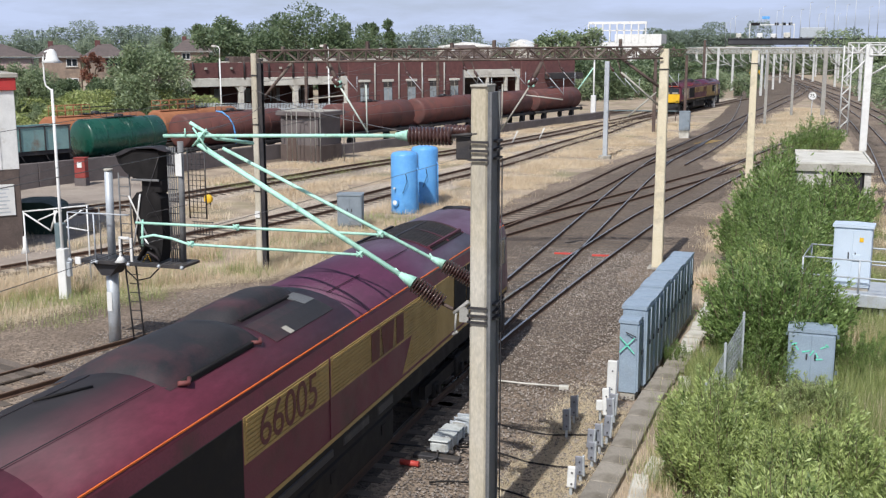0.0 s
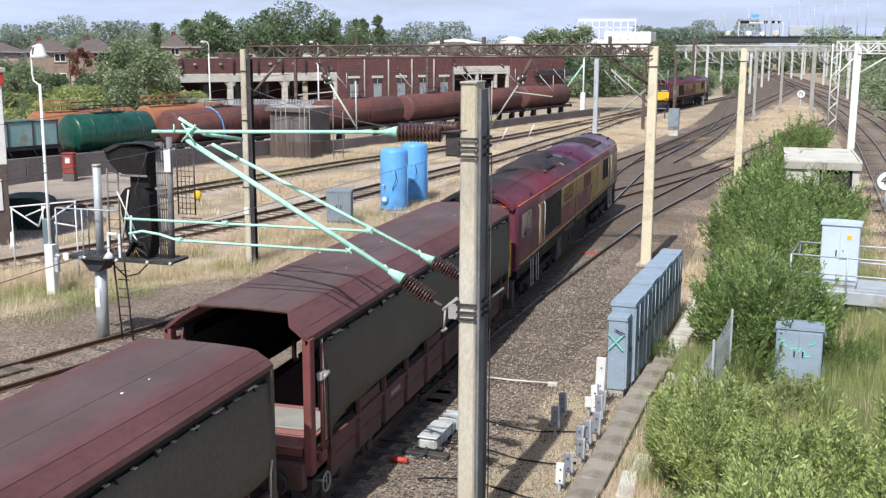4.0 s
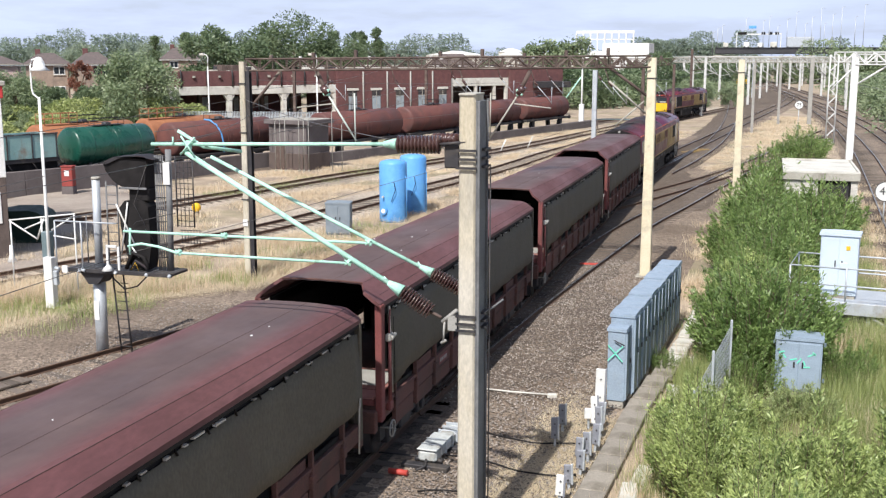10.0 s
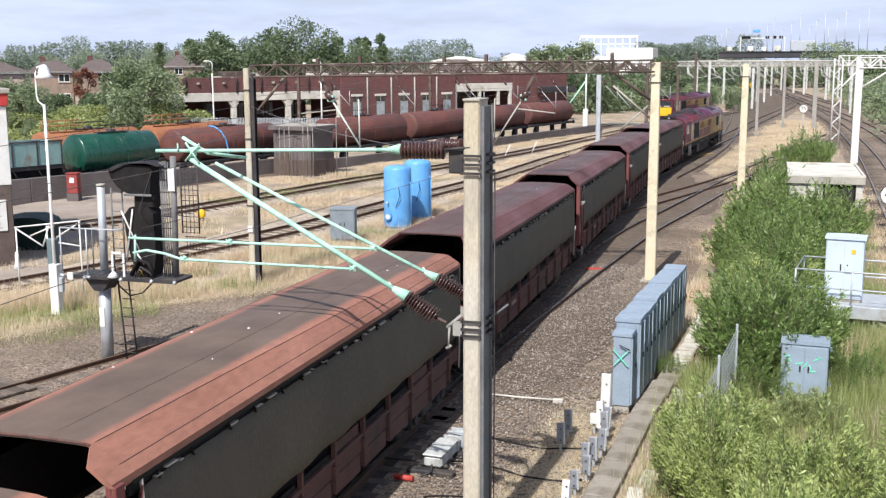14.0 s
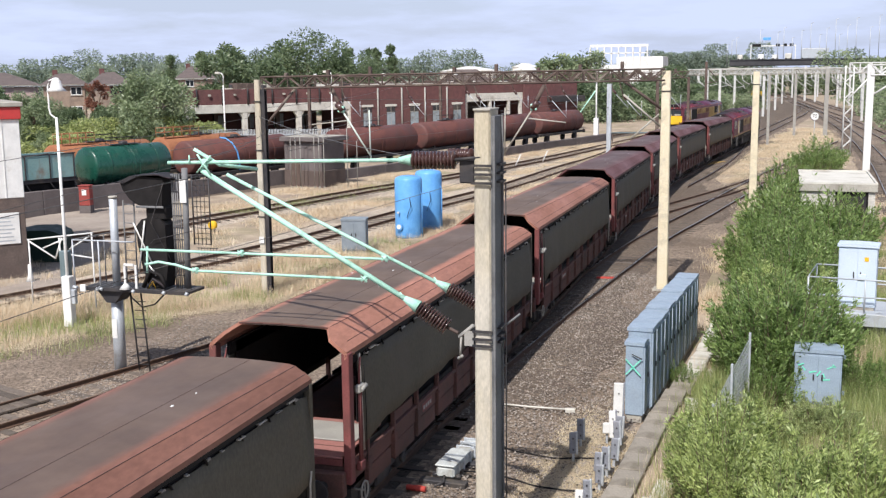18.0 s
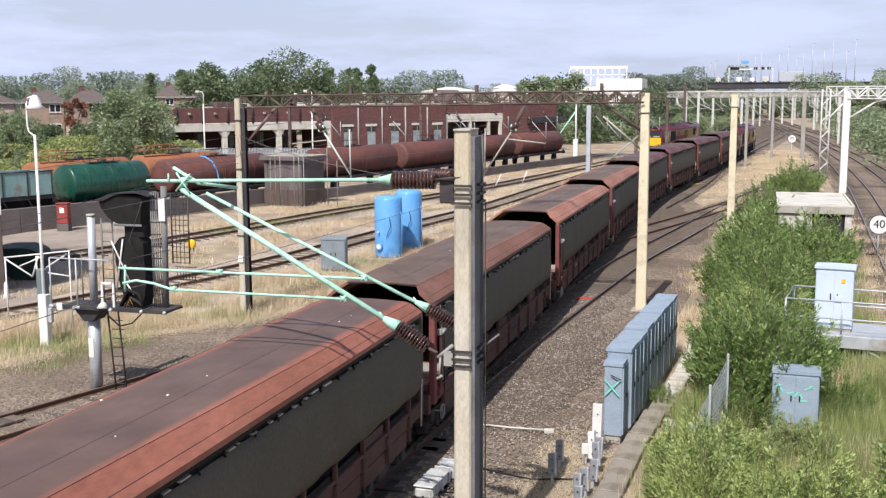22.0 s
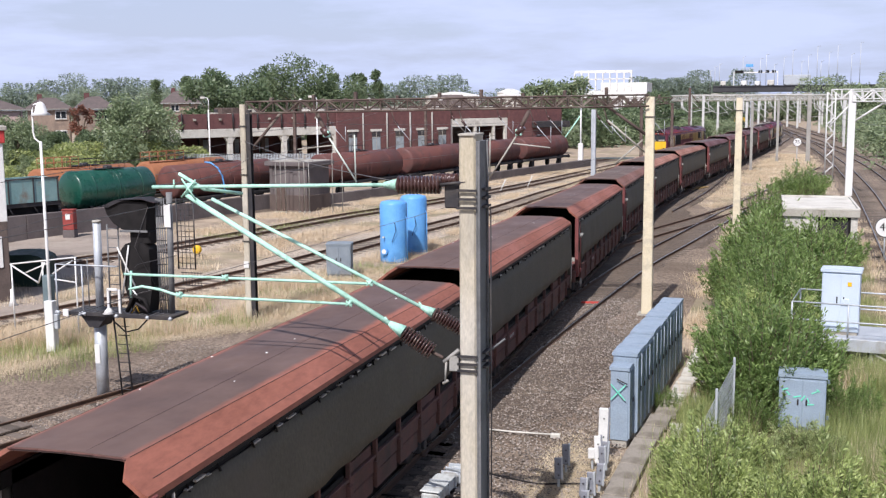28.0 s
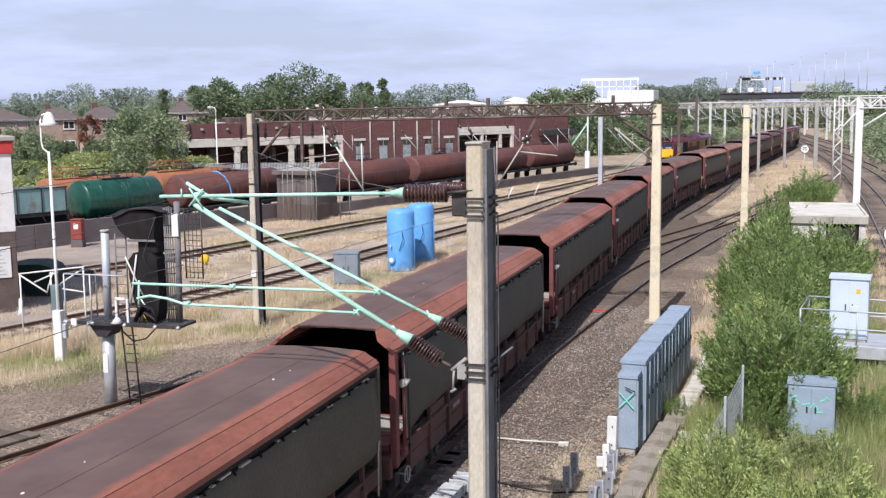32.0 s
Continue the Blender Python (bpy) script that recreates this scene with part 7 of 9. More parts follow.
cabinet(-10.55, 46.5, 1.15, 0.85, 1.62, 14, M_SLATEBOX, 2, "weathered blue-grey cabinet with a pitched lid in dry grass", group="")
jc = cabinet(0.35, 103.4, 0.98, 0.9, 1.9, 0, M_SLATEBOX, 1, "slim slate-blue cabinet on a pale plinth by the junction", group="", z0=0.45)
part("plinth", Geo().cbox(-0.45, 0.45, -0.42, 0.42, -0.65, -0.003, 0.02), M_CONCW, jc)

# concrete relay hut
hx = thing("relay_hut", "dark weathered concrete relay hut with an overhanging flat roof", "hut", at=pose(-25.4, 75.6, -0.25, 0, 0, -12))
part("wall", Geo().cbox(-1.75, 1.75, -1.4, 1.4, 0, 3.4, 0.03), M_HUT, hx)
part("roof", Geo().cbox(-2.05, 2.05, -1.7, 1.7, 3.402, 3.75, 0.04), M_HUT, hx)
part("roof_felt", Geo().box(-1.95, 1.95, -1.6, 1.6, 3.752, 3.775), M_CONCG, hx)
part("base_course", Geo().cbox(-1.82, 1.82, -1.47, 1.47, -0.1, 1.25, 0.03), M_BRICKD, hx, "darker brick base course")
for x in (-1.6, 1.6):
    part("pilaster", Geo().cbox(x - 0.15, x + 0.15, -1.46, -1.402, 1.255, 3.4, 0.02), M_HUT, hx)
part("door", Geo().cbox(-1.1, -0.25, -1.5, -1.402, 0.05, 2.1, 0.01), M_RUSTSTEEL, hx)
# slim vent pipes standing before the hut
for k, (dx, h) in enumerate(((-1.5, 3.6), (-1.15, 4.2), (-0.8, 3.9), (0.2, 4.3), (0.55, 4.1), (0.9, 3.7), (2.6, 4.4), (3.3, 3.4))):
    vp = thing("vent_pipe", "slim pale steel pipe with a bent top beside the stored wagons", "pipe", "vent pipes", pose(-24.6 + dx, 73.2 + 0.25 * dx, -0.2))
    part("pipe", Geo().tube([(0, 0, 0), (0, 0, h), (0.08, 0, h + 0.18), (0.3, 0, h + 0.2), (0.36, 0, h + 0.02)], 0.03, 6), M_POST, vp)
    part("foot", Geo().cbox(-0.08, 0.08, -0.08, 0.08, -0.05, 0.08, 0.015), M_CONCG, vp)


# ---- stored wagons ----
def on_line(table, y):
    x = lerp_table(table, y)
    a = -math.degrees(math.atan((lerp_table(table, y + 1) - lerp_table(table, y - 1)) / 2))
    return pose(x, y, 0, 0, 0, a)


def tank_wagon(at, length, r, material, label, cz=2.35):
    t = thing("tank_wagon", label, "tank wagon", "stored wagons", at)
    h = length / 2
    prof = [(0.0, -h), (r * 0.5, -h + 0.03), (r * 0.84, -h + 0.09), (r * 0.95, -h + 0.14), (r, -h + 0.22)]
    prof += [(a, -b) for a, b in prof[::-1]]
    barrel = part("barrel", Geo().lathe(prof, 28, Matrix.Translation((0, 0, cz)) @ Matrix.Rotation(radians(-90), 4, "X")), material, t)
    for y in (-h * 0.6, 0, h * 0.6):
        part("strap", Geo().lathe([(r + 0.002, -0.04), (r + 0.018, -0.04), (r + 0.018, 0.04), (r + 0.002, 0.04)], 28, Matrix.Translation((0, y, cz)) @ Matrix.Rotation(radians(-90), 4, "X")), material, barrel)
    part("manway", Geo().tube([(0, 0, cz + r - 0.05), (0, 0, cz + r + 0.22)], 0.3, 12), M_DARKSTEEL, t)
    part("walkway", Geo().cbox(-0.3, 0.3, -1.2, 1.2, cz + r + 0.02, cz + r + 0.07, 0.01), M_DARKSTEEL, t)
    for sx in (-0.3, 0.3):
        part("walkway_rail", Geo().tube([(sx, -1.2, cz + r + 0.05), (sx, -1.2, cz + r + 0.5), (sx, 1.2, cz + r + 0.5), (sx, 1.2, cz + r + 0.05)], 0.02, 5), M_DARKSTEEL, t)
        part("ladder", Geo().tube([(r * 1.02, sx * 0.6, 1.1), (r * 1.05, sx, cz), (r * 0.75, sx, cz + r * 0.75), (0.3, sx, cz + r + 0.05)], 0.018, 5), material, t)
    part("frame", Geo().cbox(-1.1, 1.1, -h - 0.2, h + 0.2, 0.95, 1.2, 0.03), M_DARKSTEEL, t)
    for y in (-h * 0.65, h * 0.65):
        part("saddle", Geo().prism([(-1.0, 1.2), (1.0, 1.2), (0.7, cz - r * 0.7), (-0.7, cz - r * 0.7)], y - 0.12, y + 0.12), M_DARKSTEEL, t)
        for sx in (-0.75, 0.75):
            ob = new("wheel", WHEEL_MESH)
            ob.parent = t
            ob.matrix_basis = pose(sx, y, 0.46, 0, 0, 180 if sx > 0 else 0)
        part("axle_guard", Geo().cbox(0.9, 1.02, y - 0.3, y + 0.3, 0.35, 0.98, 0.04), M_DARKSTEEL, t)
    for y, sg in ((-h - 0.2, -1), (h + 0.2, 1)):
        for sx in (-0.87, 0.87):
            part("buffer", Geo().tube([(sx, y, 1.05), (sx, y + sg * 0.35, 1.05)], 0.12, 8).tube([(sx, y + sg * 0.35, 1.05), (sx, y + sg * 0.4, 1.05)], 0.22, 12), M_DARKSTEEL, t)
    return t


tank_wagon(on_line(TG, 62.75), 6.4, 1.28, M_GREENTANK, "glossy dark green stored tank wagon on a rusty siding")
tank_wagon(on_line(TG, 72.6), 10.4, 1.2, M_BROWNTANK, "rusty brown stored tank wagon on a rusty siding")
for y in (88.0, 100.0, 112.0, 124.0):
    tank_wagon(on_line(TG, y), 11.0, 1.25, M_BROWNTANK, "rusty red-brown stored tank wagon in a line")
for y in (63.6, 72.5):
    q = on_line(TG, y)
    tank_wagon(Matrix.Translation((-4.2, 2.2, 0)) @ q, 8.2, 1.25, M_ORANGE, "orange rust-streaked stored tank wagon behind the others")
ow = thing("open_wagon", "faded teal steel open wagon with rusty ribs", "open wagon", "stored wagons", on_line(TG, 54.7))
for sx in (-1.2, 1.2):
    part("box_side", Geo().cbox(sx - 0.05, sx + 0.05, -4.3, 4.1, 1.95, 3.4, 0.01), M_TEAL, ow)
for y in (-4.25, 4.05):
    part("box_end", Geo().cbox(-1.15, 1.15, y - 0.05, y + 0.05, 1.95, 3.4, 0.01), M_TEAL, ow)
for i in range(6):
    y = -4.2 + i * 1.64
    part("rib", Geo().cbox(1.25, 1.31, y - 0.04, y + 0.04, 1.92, 3.42, 0.01), M_DARKSTEEL, ow)
    part("strut", Geo().tube([(1.15, y, 1.75), (1.1, y + 0.5, 1.0)], 0.04, 5), M_DARKSTEEL, ow)
part("top_rail", Geo().cbox(1.14, 1.3, -4.35, 4.15, 3.4, 3.47, 0.01), M_DARKSTEEL, ow)
part("frame", Geo().cbox(-1.1, 1.2, -4.4, 4.2, 1.68, 1.95, 0.02), M_DARKSTEEL, ow)
part("underframe", Geo().cbox(-0.9, 0.9, -4.4, 4.2, 0.9, 1.68, 0.02), M_BLACK, ow)
for y in (-2.7, 2.7):
    for sx in (-0.75, 0.75):
        ob = new("wheel", WHEEL_MESH)
        ob.parent = ow
        ob.matrix_basis = pose(sx, y, 0.46, 0, 0, 180 if sx > 0 else 0)
    part("axle_guard", Geo().cbox(0.9, 1.05, y - 0.4, y + 0.4, 0.35, 0.98, 0.04), M_DARKSTEEL, ow)
bank = Geo()
for y in range(44, 80, 6):
    a, b = Vector((lerp_table(TG, y) + 1.7, y - 0.8, 0)), Vector((lerp_table(TG, y + 6) + 1.7, y + 5.2, 0))
    bank.cbox(0, (b - a).length - 0.02, -0.18, 0.18, -0.3, 1.3 if y < 62 else 0.95, 0.03, Matrix.Translation(a) @ Matrix.Rotation(math.atan2((b - a).y, (b - a).x), 4, "Z"))
for y in range(80, 134, 6):
    a, b = Vector((lerp_table(TG, y) + 2.6, y - 0.8, 0)), Vector((lerp_table(TG, y + 6) + 2.6, y + 5.2, 0))
    bank.cbox(0, (b - a).length, -0.2, 0.2, -0.3, 0.55, 0.03, Matrix.Translation(a) @ Matrix.Rotation(math.atan2((b - a).y, (b - a).x), 4, "Z"))
tagged(part("loading_bank", bank, M_HUT), "low dark wall in front of the stored wagons", "wall", kind="structure")
# orange access frames over the rear tank wagons, a blue hose over the brown one
for y, w_ in ((61.6, 2.6), (70.5, 3.4)):
    q = Matrix.Translation((-4.2, 2.2, 0)) @ on_line(TG, y)
    af = thing("access_frame", "rusty orange access railing over a tank wagon", "railing", "access railings", q)
    for k in range(5):
        part("rail_post", Geo().tube([(-0.5, w_ * (k / 4 - 0.5), 3.5), (-0.5, w_ * (k / 4 - 0.5), 4.3)], 0.022, 5), M_ORANGE, af)
        part("rail_post", Geo().tube([(0.5, w_ * (k / 4 - 0.5), 3.5), (0.5, w_ * (k / 4 - 0.5), 4.3)], 0.022, 5), M_ORANGE, af)
    for z in (3.95, 4.3):
        part("handrail", Geo().tube([(-0.5, -w_ / 2, z), (-0.5, w_ / 2, z), (0.5, w_ / 2, z), (0.5, -w_ / 2, z), (-0.5, -w_ / 2, z)], 0.022, 5), M_ORANGE, af)
    part("deck", Geo().cbox(-0.55, 0.55, -w_ / 2, w_ / 2, 3.52, 3.58, 0.01), M_ORANGE, af)
hs_ = Matrix(on_line(TG, 71.5))
tagged(part("blue_hose", Geo().tube([(0.0, -0.3, 3.6), (0.5, -0.2, 3.55), (0.95, 0.0, 3.2), (1.22, 0.2, 2.6), (1.26, 0.35, 1.8), (1.2, 0.4, 1.2)], 0.06, 8), M_BLUE, None, at=hs_), "blue hose hanging over a brown tank wagon", "hose")
M_LOCKER = mat("faded_red_locker", (0.3, 0.06, 0.05), (0.24, 0.05, 0.045), 0.7, dirt=(0.16, 0.07, 0.06), dirt_amt=0.3, bump=0.05)
rb = thing("red_locker", "small faded red locker with a white notice", "locker", at=pose(-32.4, 56.6, -0.2, 0, 0, 15))
part("body", Geo().cbox(-0.34, 0.34, -0.3, 0.3, 0.5, 1.7, 0.03), M_LOCKER, rb)
part("lid", Geo().cbox(-0.38, 0.38, -0.34, 0.34, 1.702, 1.76, 0.02), M_LOCKER, rb)
part("plinth", Geo().cbox(-0.36, 0.36, -0.32, 0.32, 0.0, 0.498, 0.02), M_HUT, rb)
part("notice", Geo().box(-0.14, 0.14, -0.32, -0.302, 1.15, 1.5), M_WHITE, rb)

# ---- second locomotive, stabled ----
l2 = copy_thing(LOCO, on_line(TE, 140.4))
tagged(l2, "stabled maroon and gold diesel locomotive with a yellow end")

# ---- depot shed: open concrete-framed bays and brick blocks ----
SA, SB = Vector((-57.7, 112.1, -0.3)), Vector((-20.1, 157.5, -0.3))
sd = (SB - SA)
SL = sd.length
depot = thing("depot_shed", "long derelict brick depot shed with open concrete bays and flat roof", "building", at=Matrix.Translation(SA) @ Matrix.Rotation(math.atan2(sd.y, sd.x), 4, "Z"))
# along local x: bays, brick block, bays, brick block
X1, X2, X3 = 21.6, 39.2, 49.2
part("parapet", Geo().cbox(0, X1, -0.25, 0.1, 5.0, 6.8, 0.03), M_BRICK, depot)
part("lintel", Geo().cbox(-0.1, X1, -0.32, 0.25, 4.0, 5.0, 0.04), M_CONCW, depot)
for i in range(4):
    x = X1 * i / 3
    part("column", Geo().cbox(x - 0.3, x + 0.3, -0.3, 0.3, 0, 4.0, 0.04), M_CONCW, depot)
    part("corbel", Geo().prism([(x - 0.3, 3.3), (x + 0.3, 3.3), (x + 0.75, 4.0), (x - 0.75, 4.0)], -0.2, 0.2), M_CONCW, depot)
for i in range(7):
    x = 1.2 + i * 3.2
    part("downpipe", Geo().tube([(x, -0.36, 4.9), (x, -0.36, 6.5), (x, -0.2, 6.9)], 0.1, 6), M_DARKSTEEL, depot)
    part("bracket_lamp", Geo().cbox(x + 1.4, x + 1.7, -0.5, -0.24, 6.0, 6.25, 0.02), M_CONCG, depot)
part("brick_block", Geo().cbox(X1, X2, -0.6, 8, 0, 7.0, 0.04), M_BRICK, depot)
part("parapet", Geo().cbox(X2, X3, -0.25, 0.1, 5.6, 6.9, 0.03), M_BRICK, depot)
part("lintel", Geo().cbox(X2, X3, -0.3, 0.2, 4.5, 5.6, 0.03), M_CONCW, depot)
for x in (X2 + 0.3, X2 + 4.4, X2 + 7.6, X3 - 0.3):
    part("column", Geo().cbox(x - 0.2, x + 0.2, -0.28, 0.2, 0, 4.5, 0.03), M_CONCW, depot)
part("brick_block", Geo().cbox(X3, SL, -0.6, 8, 0, 6.9, 0.04), M_BRICK, depot)
part("back_wall", Geo().cbox(0, X1, 9.5, 9.8, 0, 6.0, 0.02), M_BRICK, depot)
part("back_wall", Geo().cbox(X2, X3, 7.5, 7.8, 0, 6.0, 0.02), M_BRICKD, depot)
for i in range(5):
    x = 1.5 + i * 4.2
    part("inner_pillar", Geo().cbox(x, x + 0.5, 6.0, 6.5, 0, 6.1, 0.02), M_BRICKD, depot)
    part("inner_window", Geo().cbox(x + 1.2, x + 2.6, 9.44, 9.5, 1.6, 3.4, 0.02), M_PALEGLASS, depot)
part("roof", Geo().cbox(0, SL, 0.12, 12, 6.15, 6.35, 0.03), M_CONCG, depot)
part("end_wall", Geo().cbox(-0.1, 0.1, 0.3, 11.8, 0, 6.2, 0.02), M_BRICKD, depot)
for x in (23.2, 26.7, 30.3, 33.8, 37.1):
    wn = part("window", Geo().cbox(x, x + 1.3, -0.64, -0.61, 1.6, 4.2, 0.01), M_DARKSTEEL, depot, "tall window, dark above and boarded pale below")
    part("window_board", Geo().cbox(x + 0.05, x + 1.25, -0.67, -0.64, 1.6, 3.45, 0.008), M_PALEBOARD, wn)
    part("window_lintel", Geo().cbox(x - 0.2, x + 1.5, -0.72, -0.6, 4.2, 4.5, 0.02), M_CONCW, wn)
    part("window_sill", Geo().cbox(x - 0.1, x + 1.4, -0.74, -0.6, 1.45, 1.6, 0.02), M_CONCW, wn)
    part("glazing_bar", Geo().box(x + 0.63, x + 0.67, -0.69, -0.64, 1.6, 4.2), M_CONCG, wn)
    part("glazing_bar", Geo().box(x, x + 1.3, -0.69, -0.64, 3.45, 3.5), M_CONCG, wn)
for x in (25.4, 29.0, 32.6, 36.1):
    part("drainpipe", Geo().tube([(x, -0.68, 0.2), (x, -0.68, 6.6)], 0.11, 6), M_POST, depot)
part("coping", Geo().cbox(X1, X2, -0.7, -0.3, 7.0, 7.15, 0.02), M_CONCW, depot)
part("coping", Geo().cbox(X3, SL, -0.7, -0.3, 6.9, 7.05, 0.02), M_CONCW, depot)
r = random.Random(4)
for i in range(60):
    x = r.uniform(6, SL - 1)
    w_ = r.uniform(0.25, 1.2)
    z = 6.35
    part("roof_vent", Geo().cbox(x, x + w_, r.uniform(1, 3), 4.0, z, z + r.uniform(0.3, 1.15), 0.03), r.choice((M_RUSTSTEEL, M_CONCG, M_CONCW, M_DARKSTEEL)), depot)
part("water_tank", Geo().cbox(X3 + 4, X3 + 10.5, -1.6, -0.75, 4.1, 5.0, 0.05), M_DARKSTEEL, depot)

# palisade fence before the shed
fn = thing("palisade_fence", "galvanised palisade fence before the depot shed", "fence")
fa, fb = Vector((-50.5, 101, 0)), Vector((-33, 104, 0))
for i in range(110):
    p = fa.lerp(fb, i / 109)
    part("pale", Geo().cbox(p.x - 0.045, p.x + 0.045, p.y - 0.02, p.y + 0.02, 0.0, 2.55, 0.01), M_STEELG, fn)
for z in (0.7, 2.0):
    part("fence_rail", Geo().tube([(fa.x, fa.y + 0.05, z), (fb.x, fb.y + 0.05, z)], 0.04, 4), M_STEELG, fn)


# ---- overhead gantries ----
def lattice_beam(parent, a, b, h, w, material, name="lattice_beam", bays=None, r_=0.045):
    a, b = Vector(a), Vector(b)
    L = (b - a).length
    n = bays or max(3, int(L / h))
    side = (b - a).normalized().cross(Vector((0, 0, 1))) * w / 2
    up = Vector((0, 0, h))
    g = Geo()
    for s in (-1, 1):
        for u in (Vector(), up):
            g.tube([a + side * s + u, b + side * s + u], r_, 4)
        for i in range(n):
            p, q = a.lerp(b, i / n), a.lerp(b, (i + 1) / n)
            lo, hi = (p, q + up) if i % 2 else (p + up, q)
            g.tube([lo + side * s, hi + side * s], r_ * 0.7, 4, caps=False)
            g.tube([p + side * s, p + side * s + up], r_ * 0.6, 4, caps=False)
    return part(name, g, material, parent)


def lattice_post(parent, x, y, h, w, material, z0=-0.25, r_=0.05, name="lattice_post"):
    g = Geo()
    n = int(h / w)
    for sx in (-1, 1):
        for sy in (-1, 1):
            g.tube([(x + sx * w / 2, y + sy * w / 2, z0), (x + sx * w / 2, y + sy * w / 2, z0 + h)], r_, 4)
    for i in range(n):
        za, zb = z0 + h * i / n, z0 + h * (i + 1) / n
        s = 1 if i % 2 else -1
        for o in (-1, 1):
            g.tube([(x - s * w / 2, y + o * w / 2, za), (x + s * w / 2, y + o * w / 2, zb)], r_ * 0.7, 4, caps=False)
            g.tube([(x + o * w / 2, y - s * w / 2, za), (x + o * w / 2, y + s * w / 2, zb)], r_ * 0.7, 4, caps=False)
    return part(name, g, material, parent)


for k, (xa, ya, xb, yb, z, lbl) in enumerate(((-42, 112, -3.2, 110, 7.1, "long rusty lattice gantry behind the first"), (-34, 136, -2.0, 134, 7.2, "far rusty lattice gantry before the trees"))):
    gt = thing("lattice_gantry", lbl, "gantry", "rusty gantries")
    lattice_beam(gt, (xa, ya, z), (xb, yb, z), 0.75, 0.6, M_RUSTSTEEL)
    for j in (0, 2):
        q = j / 2
        x, y = xa + (xb - xa) * q, ya + (yb - ya) * q
        part("steel_post", Geo().cbox(x - 0.16, x + 0.16, y - 0.16, y + 0.16, -0.3, z + 0.1, 0.02), M_RUSTSTEEL, gt)
    for j in range(5):
        q = (j + 0.5) / 5
        x, y = xa + (xb - xa) * q, ya + (yb - ya) * q
        part("hanger", Geo().tube([(x, y, z), (x + 0.5, y, z - 1.6)], 0.06, 5), M_RUSTSTEEL, gt)
        part("hanger_arm", Geo().tube([(x + 0.5, y, z - 1.6), (x + 2.3, y, z - 3.6)], 0.045, 5), M_STEELG, gt)
        part("arm_insulator", Geo().tube([(x + 0.4, y, z - 1.35), (x + 0.8, y, z - 1.9)], 0.14, 8), M_PORC, gt)
        part("registration", Geo().tube([(x + 2.3, y, z - 2.0), (x + 2.3, y, z - 3.7)], 0.035, 5), M_STEELG, gt)
    for j in range(14):
        q = (j + 0.3) / 14
        x, y = xa + (xb - xa) * q, ya + (yb - ya) * q
        part("beam_fitting", Geo().cbox(x - 0.14, x + 0.14, y - 0.2, y + 0.2, z + 0.75, z + 1.1, 0.03), M_RUSTSTEEL if j % 3 else M_WHITE, gt)
g = Geo()
wires("bare overhead wires over the sidings", [((-14.0 + 2.4 * i, 36.4, 5.3 + 0.2 * (i % 2)), (-24 + 4.2 * i, 84, 5.3 + 0.3 * (i % 3))) for i in range(3)] + [((-24 + 4.2 * i, 84, 5.4), (-26 + 5 * i, 111, 5.4)) for i in range(5)], 0.012, 0.25)
wires("span wires between gantry and near mast", [((-10.2, 36.4, 6.9), (-22, 84, 7.0)), ((-10.2, 36.4, 6.2), (-26, 84, 6.2)), ((3.8, 16.6, 6.6), (-10.2, 36.4, 6.6)), ((-1.9, 16.5, 6.65), (-10.0, 36.4, 6.0))], 0.01, 0.2)
# portal between the left mast and the second concrete mast, with hanging arms
pt = thing("lattice_portal", "rusty lattice portal beam carried by two concrete masts", "gantry")
pa, pb = Vector((-10.1, 36.5, 7.62)), Vector((4.15, 41.0, 7.75))
lattice_beam(pt, pa, pb, 0.42, 0.4, M_RUSTSTEEL, r_=0.035, bays=30)
for q, e in ((0.0, 0.085), (1.0, 0.9)):
    foot = pa.lerp(pb, q) - Vector((0, 0, 1.5 if q == 0 else 1.1))
    part("knee_brace", Geo().tube([foot, pa.lerp(pb, e)], 0.06, 6), M_RUSTSTEEL, pt)
part("stay_tube", Geo().tube([pa.lerp(pb, 0.9) - Vector((0, 0, 0.5)), (4.1, 41.0, 6.0)], 0.04, 6), M_CONCG, pt)
part("stay_tube", Geo().tube([(3.0, 40.6, 5.6), (4.0, 41.0, 6.5)], 0.035, 6), M_CONCG, pt)
for sx, x in ((1, -7.3), (-1, -0.45)):
    y = 37.4 if sx > 0 else 39.5
    part("hanger", Geo().tube([(x - sx * 0.4, y, 7.62), (x, y, 6.85)], 0.08, 7), M_RUSTSTEEL, pt)
    part("hanger_insulator", Geo().tube([(x - sx * 0.15, y, 7.05), (x + sx * 0.05, y, 6.75)], 0.14, 10), M_PORC, pt)
    part("hanger_arm", Geo().tube([(x, y, 6.82), (x + sx * 1.15, y, 5.05)], 0.034, 7), M_PALEGREEN if sx > 0 else M_CONCG, pt)
    part("hanger_post", Geo().tube([(x + sx * 1.1, y, 6.8), (x + sx * 1.12, y, 5.0)], 0.028, 7), M_PALEGREEN if sx > 0 else M_CONCG, pt)
    part("steady_arm", Geo().tube([(x + sx * 0.2, y, 6.4), (x - sx * 1.2, y, 6.25)], 0.03, 6), M_CONCG, pt)
    part("arm_joint", Geo().cbox(x - 0.12, x + 0.12, y - 0.1, y + 0.1, 6.7, 6.95, 0.03), M_VERDI, pt)
for j in range(9):
    q = pa.lerp(pb, (j + 0.6) / 9.6)
    part("beam_fitting", Geo().cbox(q.x - 0.06, q.x + 0.06, q.y - 0.08, q.y + 0.08, q.z + 0.4, q.z + 0.56 + 0.08 * (j % 3), 0.02), M_RUSTSTEEL, pt)

